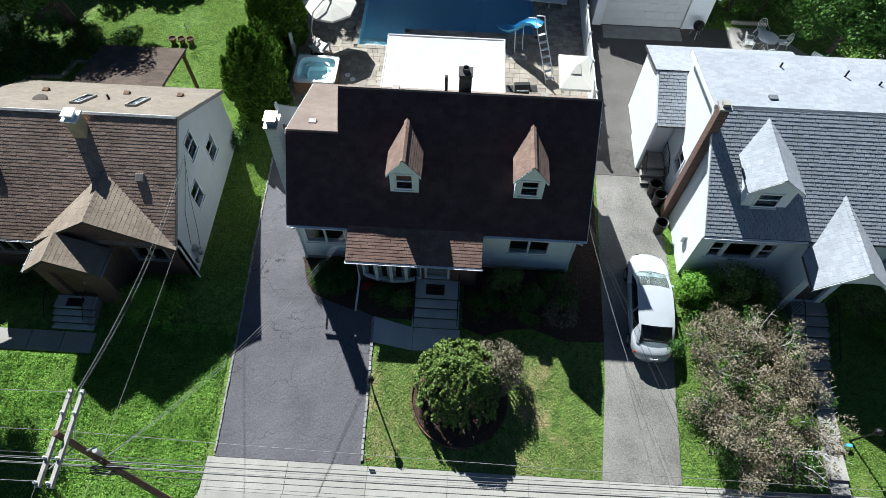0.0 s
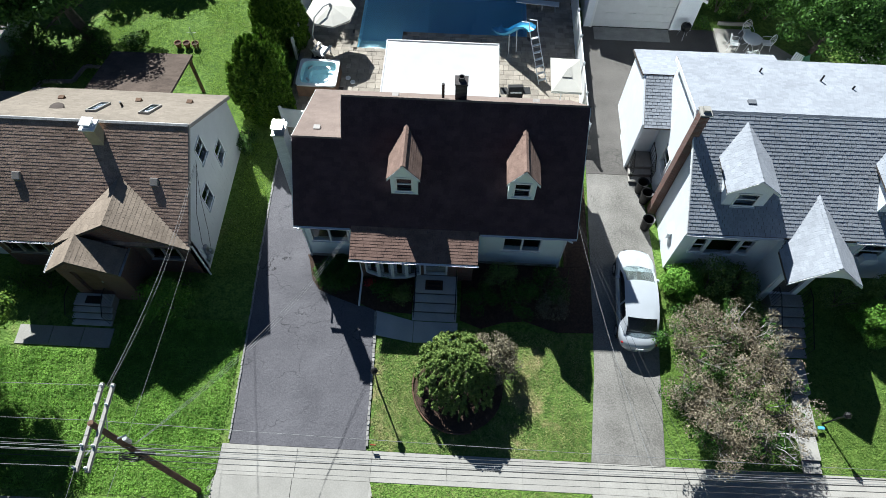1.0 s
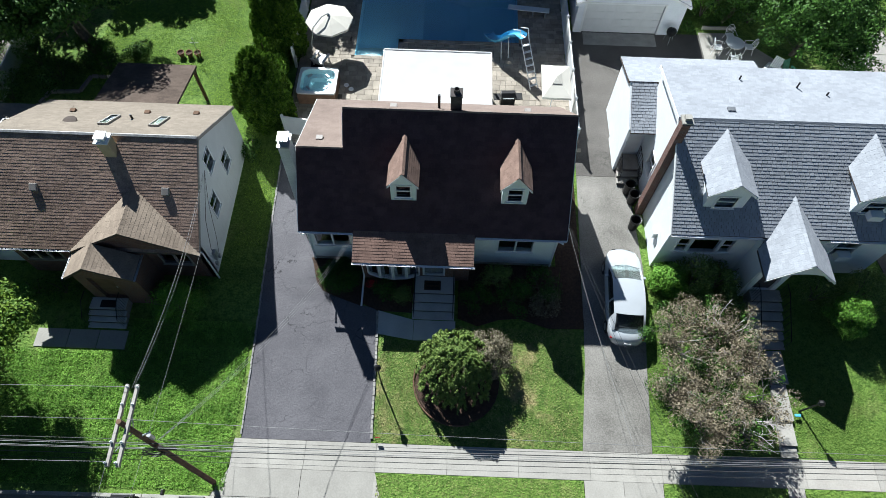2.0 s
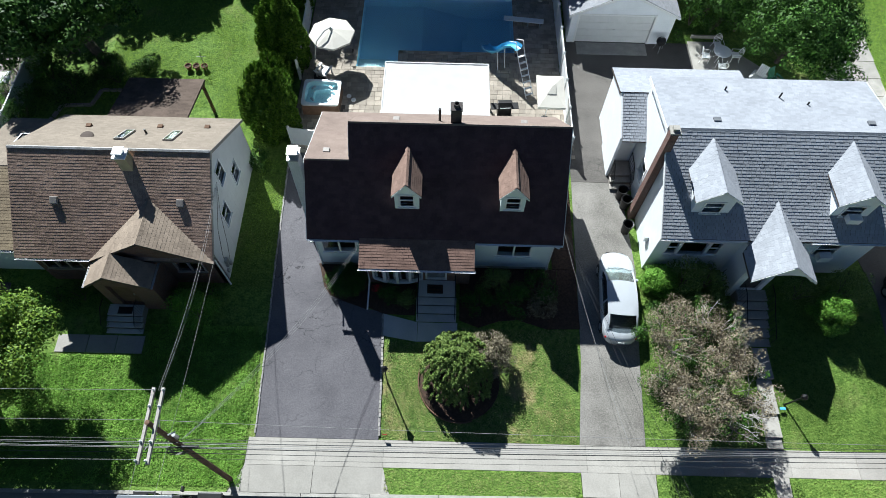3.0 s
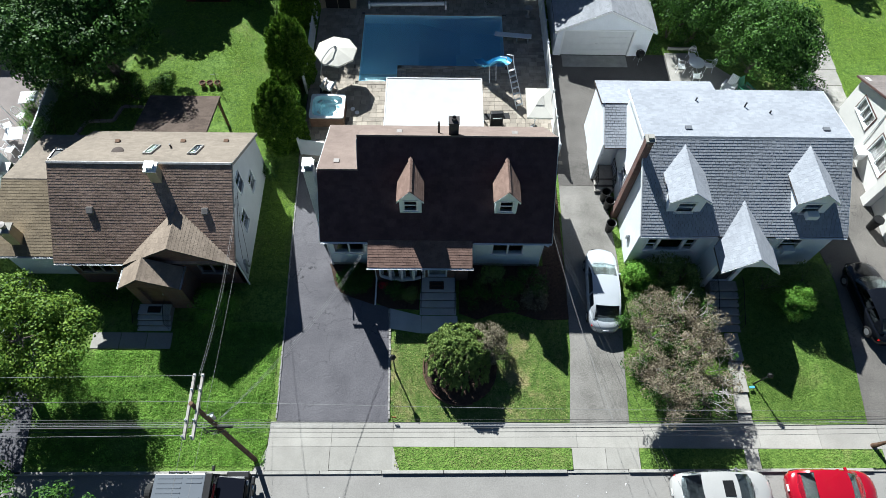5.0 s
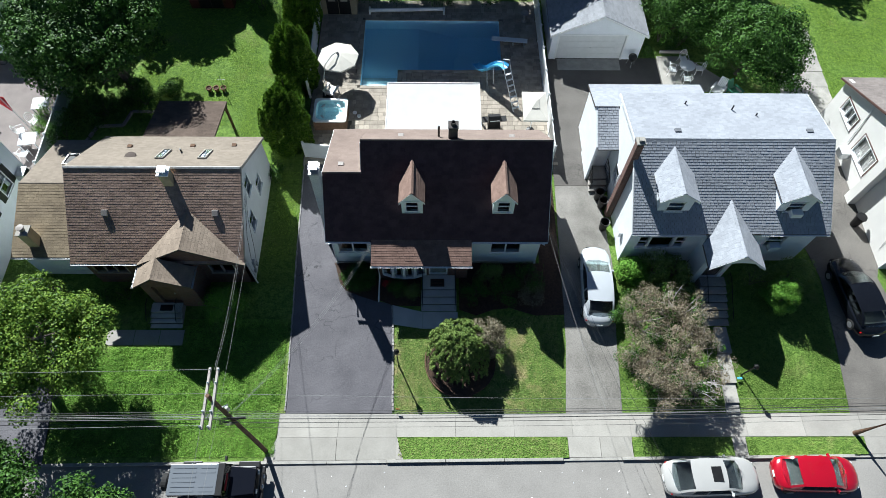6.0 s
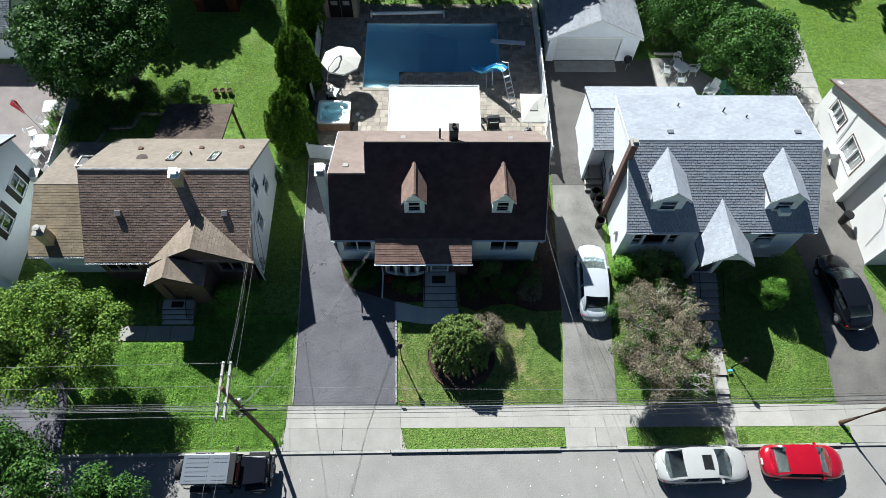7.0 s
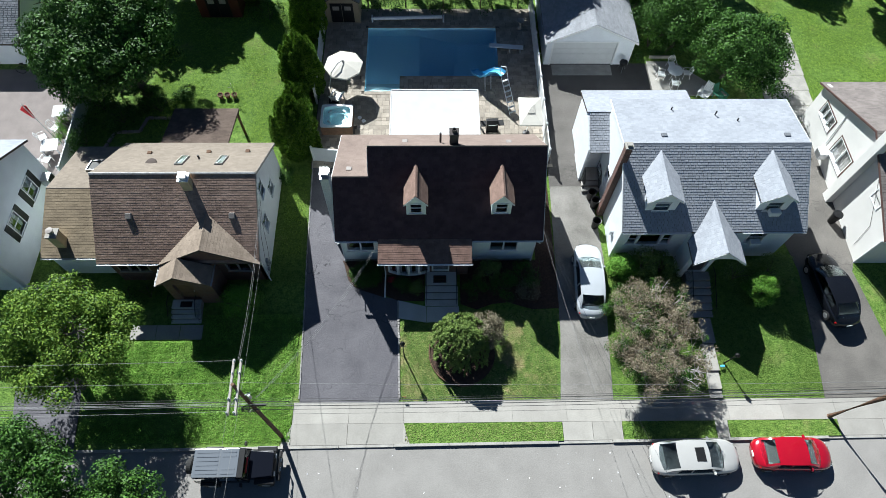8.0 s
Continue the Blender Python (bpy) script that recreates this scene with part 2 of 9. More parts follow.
M = dict(
    grass=lawn("lawn_grass", (0.15, 0.242, 0.046), (0.05, 0.105, 0.015), (0.25, 0.235, 0.1), 0.57, 0.5),
    grass_worn=lawn("worn_lawn_grass", (0.14, 0.215, 0.045), (0.05, 0.1, 0.018), (0.36, 0.27, 0.15), 0.53, 0.9),
    blades=leafy("grass_blades", (0.04, 0.09, 0.009), (0.21, 0.305, 0.072), 0.15, 0.7, 9.0),
    blades_lush=leafy("lush_grass_blades", (0.055, 0.135, 0.011), (0.36, 0.53, 0.08), 0.15, 0.7, 5.0),
    blades_dry=leafy("worn_grass_blades", (0.045, 0.095, 0.014), (0.33, 0.34, 0.135), 0.15, 0.7, 2.4),
    ivy=leafy("ground_cover", (0.045, 0.13, 0.012), (0.265, 0.48, 0.08), 0.25, 0.6, 1.6),
    road=asphalt("road_asphalt", (0.255, 0.243, 0.228), (0.2, 0.19, 0.178), 0.12, 0.05),
    drive=asphalt("drive_asphalt", (0.132, 0.127, 0.138), (0.08, 0.077, 0.086), 0.95, 0.45),
    yard=asphalt("yard_asphalt", (0.135, 0.125, 0.115), (0.075, 0.07, 0.065), 0.5, 0.2),
    drive_far=asphalt("far_drive_asphalt", (0.165, 0.152, 0.138), (0.1, 0.093, 0.085), 0.5, 0.15),
    drive2=asphalt("old_drive_asphalt", (0.25, 0.237, 0.218), (0.125, 0.118, 0.107), 0.35, 0.15),
    concrete=material("concrete", (0.33, 0.315, 0.286), (0.265, 0.252, 0.228), 1.1, 16, 0.9, 0.3, depth=0.005, rand=0.09),
    walk=material("smooth_walk_concrete", (0.5, 0.5, 0.49), (0.4, 0.4, 0.395), 1.6, 22, 0.85, 0.3, depth=0.004, rand=0.06),
    kerb=material("kerb_concrete", (0.35, 0.336, 0.308), (0.23, 0.222, 0.205), 2, 30, 0.9, 0.4, rand=0.08),
    block=material("edging_block", (0.3, 0.29, 0.272), (0.2, 0.193, 0.18), 4, 60, 0.9, 0.5, rand=0.2),
    paver=material("pool_paver", (0.34, 0.3, 0.25), (0.22, 0.19, 0.155), 2, 25, 0.85, 0.4, rand=0.22),
    paver_bed=material("paver_joint_sand", (0.12, 0.105, 0.088), (0.07, 0.06, 0.05), 2, 40, 0.95, 0.3),
    paver_rest=material("pool_paver_rest", (0.34, 0.3, 0.25), (0.22, 0.19, 0.155), 2, 25, 0.85, 0.4, island=0.22),
    patio_stone=material("mauve_grey_patio_stone", (0.215, 0.187, 0.175), (0.16, 0.138, 0.13), 1.2, 25, 0.9, 0.4),
    mulch=material("mulch", (0.085, 0.05, 0.034), (0.03, 0.019, 0.014), 9, 60, 0.95, 1.0, depth=0.05),
    # main roof in two tones: shade put into the front, sun into the back
    shingle_main_shaded=material("shaded_main_shingle", (0.085, 0.052, 0.058), (0.055, 0.034, 0.039), 1.5, 25, 0.95, 0.5, island=0.12, spec=0.15),
    shingle_red=material("red_brown_shingle", (0.2, 0.128, 0.105), (0.12, 0.077, 0.063), 2, 18, 0.95, 0.5, island=0.1, spec=0.2),
    shingle_main_lit=material("lit_main_shingle", (0.215, 0.168, 0.145), (0.165, 0.127, 0.11), 0.8, 18, 0.95, 0.5, island=0.07, spec=0.2),
    shingle_olive=material("olive_brown_shingle", (0.235, 0.19, 0.13), (0.15, 0.12, 0.085), 0.8, 18, 0.95, 0.5, island=0.12, spec=0.2),
    shingle_fawn=material("fawn_shingle", (0.265, 0.215, 0.17), (0.19, 0.152, 0.12), 0.8, 18, 0.95, 0.5, island=0.12, spec=0.2),
    shingle_tan=material("tan_shingle", (0.228, 0.194, 0.158), (0.172, 0.146, 0.119), 0.6, 18, 0.95, 0.5, island=0.1, spec=0.2),
    shingle_brown=material("brown_shingle", (0.35, 0.248, 0.195), (0.175, 0.121, 0.096), 0.7, 18, 0.95, 0.6, island=0.16, spec=0.2),
    shingle_grey=material("pale_grey_shingle", (0.318, 0.335, 0.368), (0.26, 0.275, 0.305), 0.6, 18, 0.95, 0.5, island=0.09, spec=0.2),
    shingle_taupe=material("taupe_shingle", (0.2, 0.175, 0.163), (0.14, 0.122, 0.115), 0.8, 18, 0.95, 0.5, island=0.12, spec=0.2),
    shingle_rust=material("rust_brown_shingle", (0.235, 0.16, 0.13), (0.165, 0.11, 0.09), 2.0, 18, 0.95, 0.5, island=0.1, spec=0.2),
    shingle_umber=material("umber_shingle", (0.115, 0.088, 0.072), (0.075, 0.057, 0.047), 1.2, 18, 0.95, 0.5, island=0.14, spec=0.15),
    shingle_mid=material("mid_grey_shingle", (0.27, 0.28, 0.3), (0.2, 0.208, 0.225), 0.8, 18, 0.95, 0.5, island=0.1, spec=0.2),
    shingle_slate=material("slate_grey_shingle", (0.19, 0.2, 0.22), (0.13, 0.14, 0.155), 2, 120, 0.95, 0.5, island=0.2, spec=0.2),
    deck=material("roof_deck", (0.09, 0.07, 0.06), None, 3, 60, 0.9, 0.2),
    siding=boards("pale_green_siding", (0.79, 0.85, 0.84), 0.18),
    siding_white=boards("white_siding", (0.8, 0.83, 0.87), 0.16),
    vert_white=boards("white_panel_siding", (0.62, 0.63, 0.645), 0.3, 1, depth=0.006),
    white=material("white_paint", (0.66, 0.67, 0.67), (0.58, 0.59, 0.59), 2, 40, 0.5, 0.05),
    vinyl=material("white_vinyl", (0.68, 0.69, 0.7), (0.6, 0.61, 0.62), 2, 40, 0.4, 0.03),
    stucco_white=material("warm_white_render", (0.72, 0.705, 0.675), (0.64, 0.625, 0.595), 0.8, 40, 0.9, 0.25),
    cream=material("cream_umbrella_fabric", (0.52, 0.5, 0.45), (0.46, 0.44, 0.395), 1.5, 200, 0.9, 0.15, depth=0.004),
    fabric=material("white_canopy_fabric", (0.455, 0.455, 0.448), (0.405, 0.405, 0.4), 1.5, 200, 0.85, 0.15, depth=0.004),
    brick=brickwork("brown_brick", (0.17, 0.075, 0.05), (0.10, 0.05, 0.038), (0.17, 0.15, 0.13)),
    brick_red=brickwork("red_brick", (0.17, 0.075, 0.055), (0.11, 0.052, 0.042), (0.2, 0.18, 0.165)),
    brick_dark=brickwork("dark_brick", (0.06, 0.05, 0.048), (0.035, 0.03, 0.03), (0.1, 0.1, 0.1)),
    brick_white=brickwork("white_painted_brick", (0.7, 0.7, 0.69), (0.63, 0.63, 0.62), (0.55, 0.55, 0.54)),
    stucco=material("tan_stucco", (0.52, 0.43, 0.28), (0.42, 0.34, 0.22), 3, 60, 0.9, 0.4),
    vent=material("grey_roof_vent", (0.3, 0.27, 0.25), (0.22, 0.2, 0.185), 5, 60, 0.6, 0.1),
    casing=material("red_brown_casing", (0.12, 0.065, 0.055), (0.08, 0.045, 0.04), 3, 40, 0.6, 0.1),
    flashing=material("weathered_ridge_metal", (0.55, 0.54, 0.53), (0.26, 0.25, 0.24), 4, 30, 0.5, 0.2, metal=0.2),
    trim=material("white_trim", (0.79, 0.8, 0.8), (0.72, 0.73, 0.73), 3, 50, 0.45, 0.05),
    glass=glassy("window_glass"),
    curtain=material("curtain", (0.6, 0.6, 0.6), (0.45, 0.45, 0.46), 5, 60, 0.9, 0.2),
    black=material("black_metal", (0.02, 0.02, 0.022), (0.012, 0.012, 0.012), 5, 60, 0.45, 0.05, metal=0.4),
    rubber=material("tyre_rubber", (0.02, 0.02, 0.02), (0.014, 0.014, 0.014), 8, 80, 0.85, 0.2),
    steel=material("grey_metal", (0.5, 0.51, 0.52), (0.38, 0.39, 0.4), 5, 60, 0.4, 0.05, metal=0.8),
    wood=material("weathered_pole_wood", (0.16, 0.095, 0.06), (0.09, 0.052, 0.034), 3, 50, 0.9, 0.6),
    plank=material("grey_timber", (0.36, 0.34, 0.31), (0.25, 0.235, 0.215), 3, 50, 0.9, 0.4),
    bark=material("bark", (0.13, 0.105, 0.085), (0.065, 0.052, 0.042), 5, 30, 0.95, 0.9, depth=0.04),
    pale_twig=material("bleached_twig", (0.5, 0.47, 0.44), (0.36, 0.335, 0.31), 5, 40, 0.9, 0.3),
    twig=material("grey_twig", (0.3, 0.27, 0.25), (0.2, 0.18, 0.165), 5, 40, 0.9, 0.3),
    terracotta=material("terracotta", (0.24, 0.12, 0.08), (0.16, 0.085, 0.06), 5, 50, 0.85, 0.2),
    red_cloth=material("red_cloth", (0.55, 0.03, 0.035), (0.42, 0.02, 0.03), 5, 80, 0.85, 0.2),
    blue_plastic=material("blue_plastic", (0.11, 0.42, 0.66), (0.09, 0.36, 0.6), 3, 40, 0.3, 0.0),
    barn_red=boards("red_shed_boards", (0.09, 0.022, 0.016), 0.2, 0),
    tan=boards("tan_shed_boards", (0.3, 0.25, 0.18), 0.15),
    wire=material("cable", (0.03, 0.03, 0.032), (0.02, 0.02, 0.02), 5, 60, 0.6, 0),
    wire_pale=material("aluminium_cable", (0.22, 0.22, 0.22), (0.14, 0.14, 0.14), 5, 60, 0.6, 0, metal=0.0),
    ceramic=material("white_ceramic", (0.78, 0.78, 0.78), (0.7, 0.7, 0.7), 5, 60, 0.2, 0),
    liner=material("pool_liner", (0.52, 0.83, 0.96), (0.45, 0.75, 0.9), 0.7, 20, 0.6, 0.0),
    tub_shell=material("tub_acrylic", (0.48, 0.68, 0.72), (0.42, 0.61, 0.66), 3, 40, 0.25, 0.0),
    water=glassy("water", (0.9, 0.97, 1.0)),
)
M["water"].node_tree.nodes["Principled BSDF"].inputs["IOR"].default_value = 1.33
_n = M["water"].node_tree.nodes
_t, _b = _n.new("ShaderNodeTexNoise"), _n.new("ShaderNodeBump")
_t.inputs["Scale"].default_value, _t.inputs["Detail"].default_value = 2.2, 4
_b.inputs["Strength"].default_value, _b.inputs["Distance"].default_value = 0.25, 0.08
M["water"].node_tree.links.new(_t.outputs["Fac"], _b.inputs["Height"])
M["water"].node_tree.links.new(_b.outputs[0], _n["Principled BSDF"].inputs["Normal"])
LEAF = dict(
    maple=leafy("leaves_bright", (0.036, 0.095, 0.012), (0.18, 0.275, 0.036)),
    deep=leafy("leaves_deep", (0.012, 0.042, 0.007), (0.085, 0.19, 0.03), 0.08),
    arbor=leafy("leaves_arborvitae", (0.025, 0.08, 0.009), (0.2, 0.34, 0.04), 0.15),
    yew=leafy("leaves_weeping", (0.05, 0.105, 0.025), (0.27, 0.36, 0.1)),
    bronze=leafy("leaves_bronze", (0.1, 0.082, 0.05), (0.4, 0.345, 0.25), 0.2, 0.55, 1.7),
    purple=leafy("leaves_purple", (0.06, 0.05, 0.03), (0.3, 0.27, 0.19)),
    lime=leafy("leaves_lime", (0.06, 0.17, 0.018), (0.19, 0.37, 0.055)),
    # darkest leaf tone; on hedge and border it stands in for deep shade
    shade=leafy("leaves_shade_toned", (0.009, 0.034, 0.006), (0.065, 0.15, 0.022), 0.06),
    red=leafy("petals_red", (0.4, 0.01, 0.03), (0.6, 0.04, 0.06)),
)

# ---------------------------------------------------------------- building blocks
class Geo:
    """Collects vertices and faces of one mesh."""

    def __init__(self):
        self.v, self.f = [], []

    def add(self, verts, faces):
        k = len(self.v)
        self.v += [tuple(p) for p in verts]
        self.f += [tuple(i + k for i in q) for q in faces]
        return self

    def box(self, x0, x1, y0, y1, z0, z1):
        return self.add([(x, y, z) for z in (z0, z1) for y in (y0, y1) for x in (x0, x1)],
                        [(0, 2, 3, 1), (4, 5, 7, 6), (0, 1, 5, 4), (2, 6, 7, 3), (0, 4, 6, 2), (1, 3, 7, 5)])

    def obox(self, m, sx, sy, sz):
        """A box of that size, centred on the pose m."""
        c = [m @ Vector((x * sx / 2, y * sy / 2, z * sz / 2)) for z in (-1, 1) for y in (-1, 1) for x in (-1, 1)]
        return self.add(c, [(0, 2, 3, 1), (4, 5, 7, 6), (0, 1, 5, 4), (2, 6, 7, 3), (0, 4, 6, 2), (1, 3, 7, 5)])

    def prism(self, poly, way):
        """A polygon of 3D points pushed along way."""
        n, w = len(poly), Vector(way)
        pts = [Vector(p) for p in poly]
        return self.add(pts + [p + w for p in pts],
                        [tuple(range(n))[::-1], tuple(range(n, 2 * n))] + [(i, (i + 1) % n, n + (i + 1) % n, n + i) for i in range(n)])

    def tube(self, pts, radii, n=8, caps=True):
        pts = [Vector(p) for p in pts]
        if not hasattr(radii, "__len__"):
            radii = [radii] * len(pts)
        verts, faces = [], []
        for i, p in enumerate(pts):
            d = (pts[min(i + 1, len(pts) - 1)] - pts[max(i - 1, 0)]).normalized()
            a = d.orthogonal().normalized() if abs(d.z) < 0.999 else Vector((1, 0, 0))
            if abs(d.z) < 0.999:
                a = d.cross(Vector((0, 0, 1))).normalized()
            b = d.cross(a)
            verts += [p + (a * math.cos(2 * math.pi * k / n) + b * math.sin(2 * math.pi * k / n)) * radii[i] for k in range(n)]
        for i in range(len(pts) - 1):
            faces += [(i * n + k, i * n + (k + 1) % n, (i + 1) * n + (k + 1) % n, (i + 1) * n + k) for k in range(n)]
        if caps:
            faces += [tuple(range(n))[::-1], tuple(range((len(pts) - 1) * n, len(pts) * n))]
        return self.add(verts, faces)

    def lathe(self, profile, centre, n=20):
        """Profile of (radius, height) turned round a vertical axis."""
        c = Vector(centre)
        verts = [c + Vector((r * math.cos(2 * math.pi * k / n), r * math.sin(2 * math.pi * k / n), h)) for r, h in profile for k in range(n)]
        faces = [(i * n + k, i * n + (k + 1) % n, (i + 1) * n + (k + 1) % n, (i + 1) * n + k) for i in range(len(profile) - 1) for k in range(n)]
        return self.add(verts, faces + [tuple(range(n))[::-1], tuple(range((len(profile) - 1) * n, len(profile) * n))])

    def mesh(self, name, bevel=0.0):
        me = bpy.data.meshes.new(name)
        me.from_pydata(self.v, [], self.f)
        if bevel:
            bm = bmesh.new()
            bm.from_mesh(me)
            bmesh.ops.bevel(bm, geom=bm.edges[:] + bm.verts[:], offset=bevel, segments=2, affect="EDGES", profile=0.6, clamp_overlap=True)
            bm.to_mesh(me)
            bm.free()
        return me


def smooth(ob):
    ob.data.polygons.foreach_set("use_smooth", [True] * len(ob.data.polygons))
    return ob


def part(name, g, mat, parent=None, label="", bevel=0.0):
    """One mesh object under a thing or a part, in the parent's space."""
    me = g if isinstance(g, bpy.types.Mesh) else g.mesh(name, bevel)
    if not me.materials:
        me.materials.append(mat)
    ob = new(name, me)
    if parent:
        ob.parent = parent
    return tagged(ob, label)


def thing(name, label, category, m=None, group="", kind=""):
    ob = new(name)
    ob.empty_display_size = 0.2
    if m is not None:
        ob.matrix_world = m
    return tagged(ob, label, category, group, kind)


def solid(name, g, mat, label, category, group="", kind="", bevel=0.0):
    return tagged(part(name, g, mat, None, label, bevel), label, category, group, kind)


def lerp(a, b, t):
    return a + (b - a) * t


def ground_z(y):
    """The lots rise gently from the pavement to the back gardens."""
    pts = [(4.76, 0.0), (11.76, 0.55), (20.76, 0.8)]
    if y <= pts[0][0]:
        return 0.0
    for (a, za), (b, zb) in zip(pts, pts[1:]):
        if y <= b:
            return lerp(za, zb, (y - a) / (b - a))
    return 0.8


def kerb_y(x):
    return 2.33 + 0.009 * x


rng = random.Random(7)


# ---------------------------------------------------------------- ground, road, paving
POOL = (-6.4, 3.6, 28.9, 34.0)
STEP = (-6.4, -3.82, 27.4, 28.9)


def make_ground():
    xs = sorted({-900, -120, -60, *range(-44, 46, 2), 60, 120, 900, POOL[0], POOL[1], STEP[1]})
    ys = sorted({-900, -120, -40, -12, 2.2, 4.76, 6, 7.5, 9, 10.5, 11.76, 14, 17, 20.76, 24, STEP[2], POOL[2], POOL[3], 36, 40, 46, 60, 120, 900})
    g, idx = Geo(), {}
    for y in ys:
        for x in xs:
            z = ground_z(y) - (0.02 if y > 3 else 0.28)
            idx[x, y] = len(g.v)
            g.v.append((x, y, z))
    for y0, y1 in zip(ys, ys[1:]):
        for x0, x1 in zip(xs, xs[1:]):
            cx, cy = (x0 + x1) / 2, (y0 + y1) / 2
            if POOL[0] < cx < POOL[1] and POOL[2] < cy < POOL[3] or STEP[0] < cx < STEP[1] and STEP[2] < cy < STEP[3]:
                continue
            g.f.append((idx[x0, y0], idx[x1, y0], idx[x1, y1], idx[x0, y1]))
    solid("ground", g, M["grass"], "mown green lawn ground with dry straw-coloured patches", "lawn", kind="structure")


def sheet(name, pts, mat, label, category, thick=0.05, lift=0.02, parent=None, step=1.0):
    """Paving over the sloping ground: outline in plan as left and right x at a run of y."""
    g = Geo()
    ys = sorted({y for y, _, _ in pts} | {y for y in (4.76, 11.76, 20.76) if pts[0][0] < y < pts[-1][0]})

    def side(y, k):
        for a, b in zip(pts, pts[1:]):
            if a[0] <= y <= b[0]:
                return lerp(a[k], b[k], (y - a[0]) / max(b[0] - a[0], 1e-6))
        return pts[-1][k]
    row = []
    for y in ys:
        z = ground_z(y) + lift
        row.append([(side(y, 1), y, z), (side(y, 2), y, z)])
    v = [p for r in row for p in r] + [(x, y, z - thick) for r in row for x, y, z in r]
    n = len(row)
    f = []
    for i in range(n - 1):
        a, b = 2 * i, 2 * i + 2
        f += [(a, a + 1, b + 1, b), (a + 2 * n, a, b, b + 2 * n), (a + 1, a + 1 + 2 * n, b + 1 + 2 * n, b + 1)]
    f += [(0, 2 * n, 2 * n + 1, 1), (2 * n - 2, 2 * n - 1, 4 * n - 1, 4 * n - 2)]
    g.add(v, f)
    if parent:
        return part(name, g, mat, parent)
    return solid(name, g, mat, label, category, kind="structure")


make_ground()
g = Geo()
g.prism([(-400, kerb_y(-400), -0.13), (-400, -11, -0.13), (400, -11, -0.13), (400, kerb_y(400), -0.13)], (0, 0, -0.12))
solid("road", g, M["road"], "worn pale grey asphalt street with fine cracks", "road", kind="structure")
lr = random.Random(21)
litter = Geo()
for i in range(70):
    x, y, q = lr.uniform(-9, 12), lr.uniform(-4, 2.1), lr.uniform(0.015, 0.045)
    litter.obox(pose(x, y, -0.124, lr.uniform(-20, 20), lr.uniform(-20, 20), lr.uniform(0, 180)), q * 2, q, 0.012)
solid("litter", litter, M["ceramic"], "scattered pale leaves and pebbles on the street", "litter", kind="stuff")
# the far side of the street, behind the camera
solid("pavement", Geo().box(-400, 400, -14, -11, -0.2, 0.0), M["concrete"], "plain concrete pavement across the street", "pavement", kind="structure")

verge = thing("verge", "strips of mown grass between kerb and pavement", "grass verge", kind="structure")
for x0, x1, y1, z in ((-60, -24.7, 4.9, 0.0), (-21.2, -9.95, 4.9, 0.0), (-3.1, 5.8, 3.56, 0.01), (9.2, 14.45, 3.56, 0.01), (15.2, 21.45, 3.56, 0.01), (26.6, 60, 3.56, 0.01)):
    flare = 0.35 if x0 == -3.1 else 0.0
    part("grass_strip", Geo().prism([(x0 + flare, kerb_y(x0) + 0.15, z), (x1, kerb_y(x1) + 0.15, z), (x1, y1, z), (x0, y1, z)], (0, 0, -0.2)), M["grass"], verge)

bank = [(-9.95, kerb_y(-9.95) + 0.15, 0.0), (-9.8, 2.7, 0.0), (-9.55, 3.1, 0.0), (-9.38, 3.7, 0.0), (-9.36, 4.9, 0.0), (-9.95, 4.9, 0.0)]
part("grass_strip", Geo().prism(bank, (0, 0, -0.2)), M["grass"], verge)

kerb = thing("kerb", "weathered concrete kerb along the street edge", "kerb", kind="structure")
x = -40.1
while x < 44:
    x1 = x + 3.04
    low = any(a < (x + x1) / 2 < b for a, b in ((-9.9, -3.1), (5.8, 9.2), (21.4, 26.6), (-22.6, -21.2)))
    zt = -0.05 if low else 0.02
    g = Geo().prism([(x + 0.012, kerb_y(x), zt), (x + 0.012, kerb_y(x) + 0.15, zt), (x1 - 0.012, kerb_y(x1) + 0.15, zt), (x1 - 0.012, kerb_y(x1), zt)], (0, 0, -0.22))
    part("kerb_stone", g, M["kerb"], kerb, bevel=0.012)
    x = x1

walkway = thing("pavement", "pale concrete pavement of square cast slabs with dark joints", "pavement", kind="structure")


def slab(x0, x1, y0, y1, z=0.0, parent=walkway, mat="concrete", thick=0.12, name="slab", tilt=None, gy=0.01):
    t = rng.uniform(-0.004, 0.004)
    za, zb = (z, z) if tilt is None else tilt
    g = Geo().prism([(x0 + 0.01, y0 + gy, za + t), (x1 - 0.01, y0 + gy, za + t), (x1 - 0.01, y1 - gy, zb - t), (x0 + 0.01, y1 - gy, zb - t)], (0, 0, -thick))
    return part(name, g, M[mat], parent)


solid("pavement_bed", Geo().box(-9.35, 60, 3.5, 4.79, -0.2, -0.012), M["kerb"], "dark joint bed under the pavement slabs", "pavement", kind="structure")
x = -9.28
while x < 46:
    slab(x, x + 3.08, 3.58, 4.78, 0.012, gy=0.003)
    x += 3.08
# aprons of the drives and the walk to the kerb
for x0, x1, n in ((-9.35, -3.12, 2), (5.82, 9.18, 2), (14.46, 15.18, 1), (21.47, 26.58, 2)):
    for i in range(n):
        a, b = lerp(x0, x1, i / n), lerp(x0, x1, (i + 1) / n)
        slab(a, b, kerb_y((a + b) / 2) + 0.16, 3.574, 0.0, tilt=(-0.04, 0.012), gy=0.003)
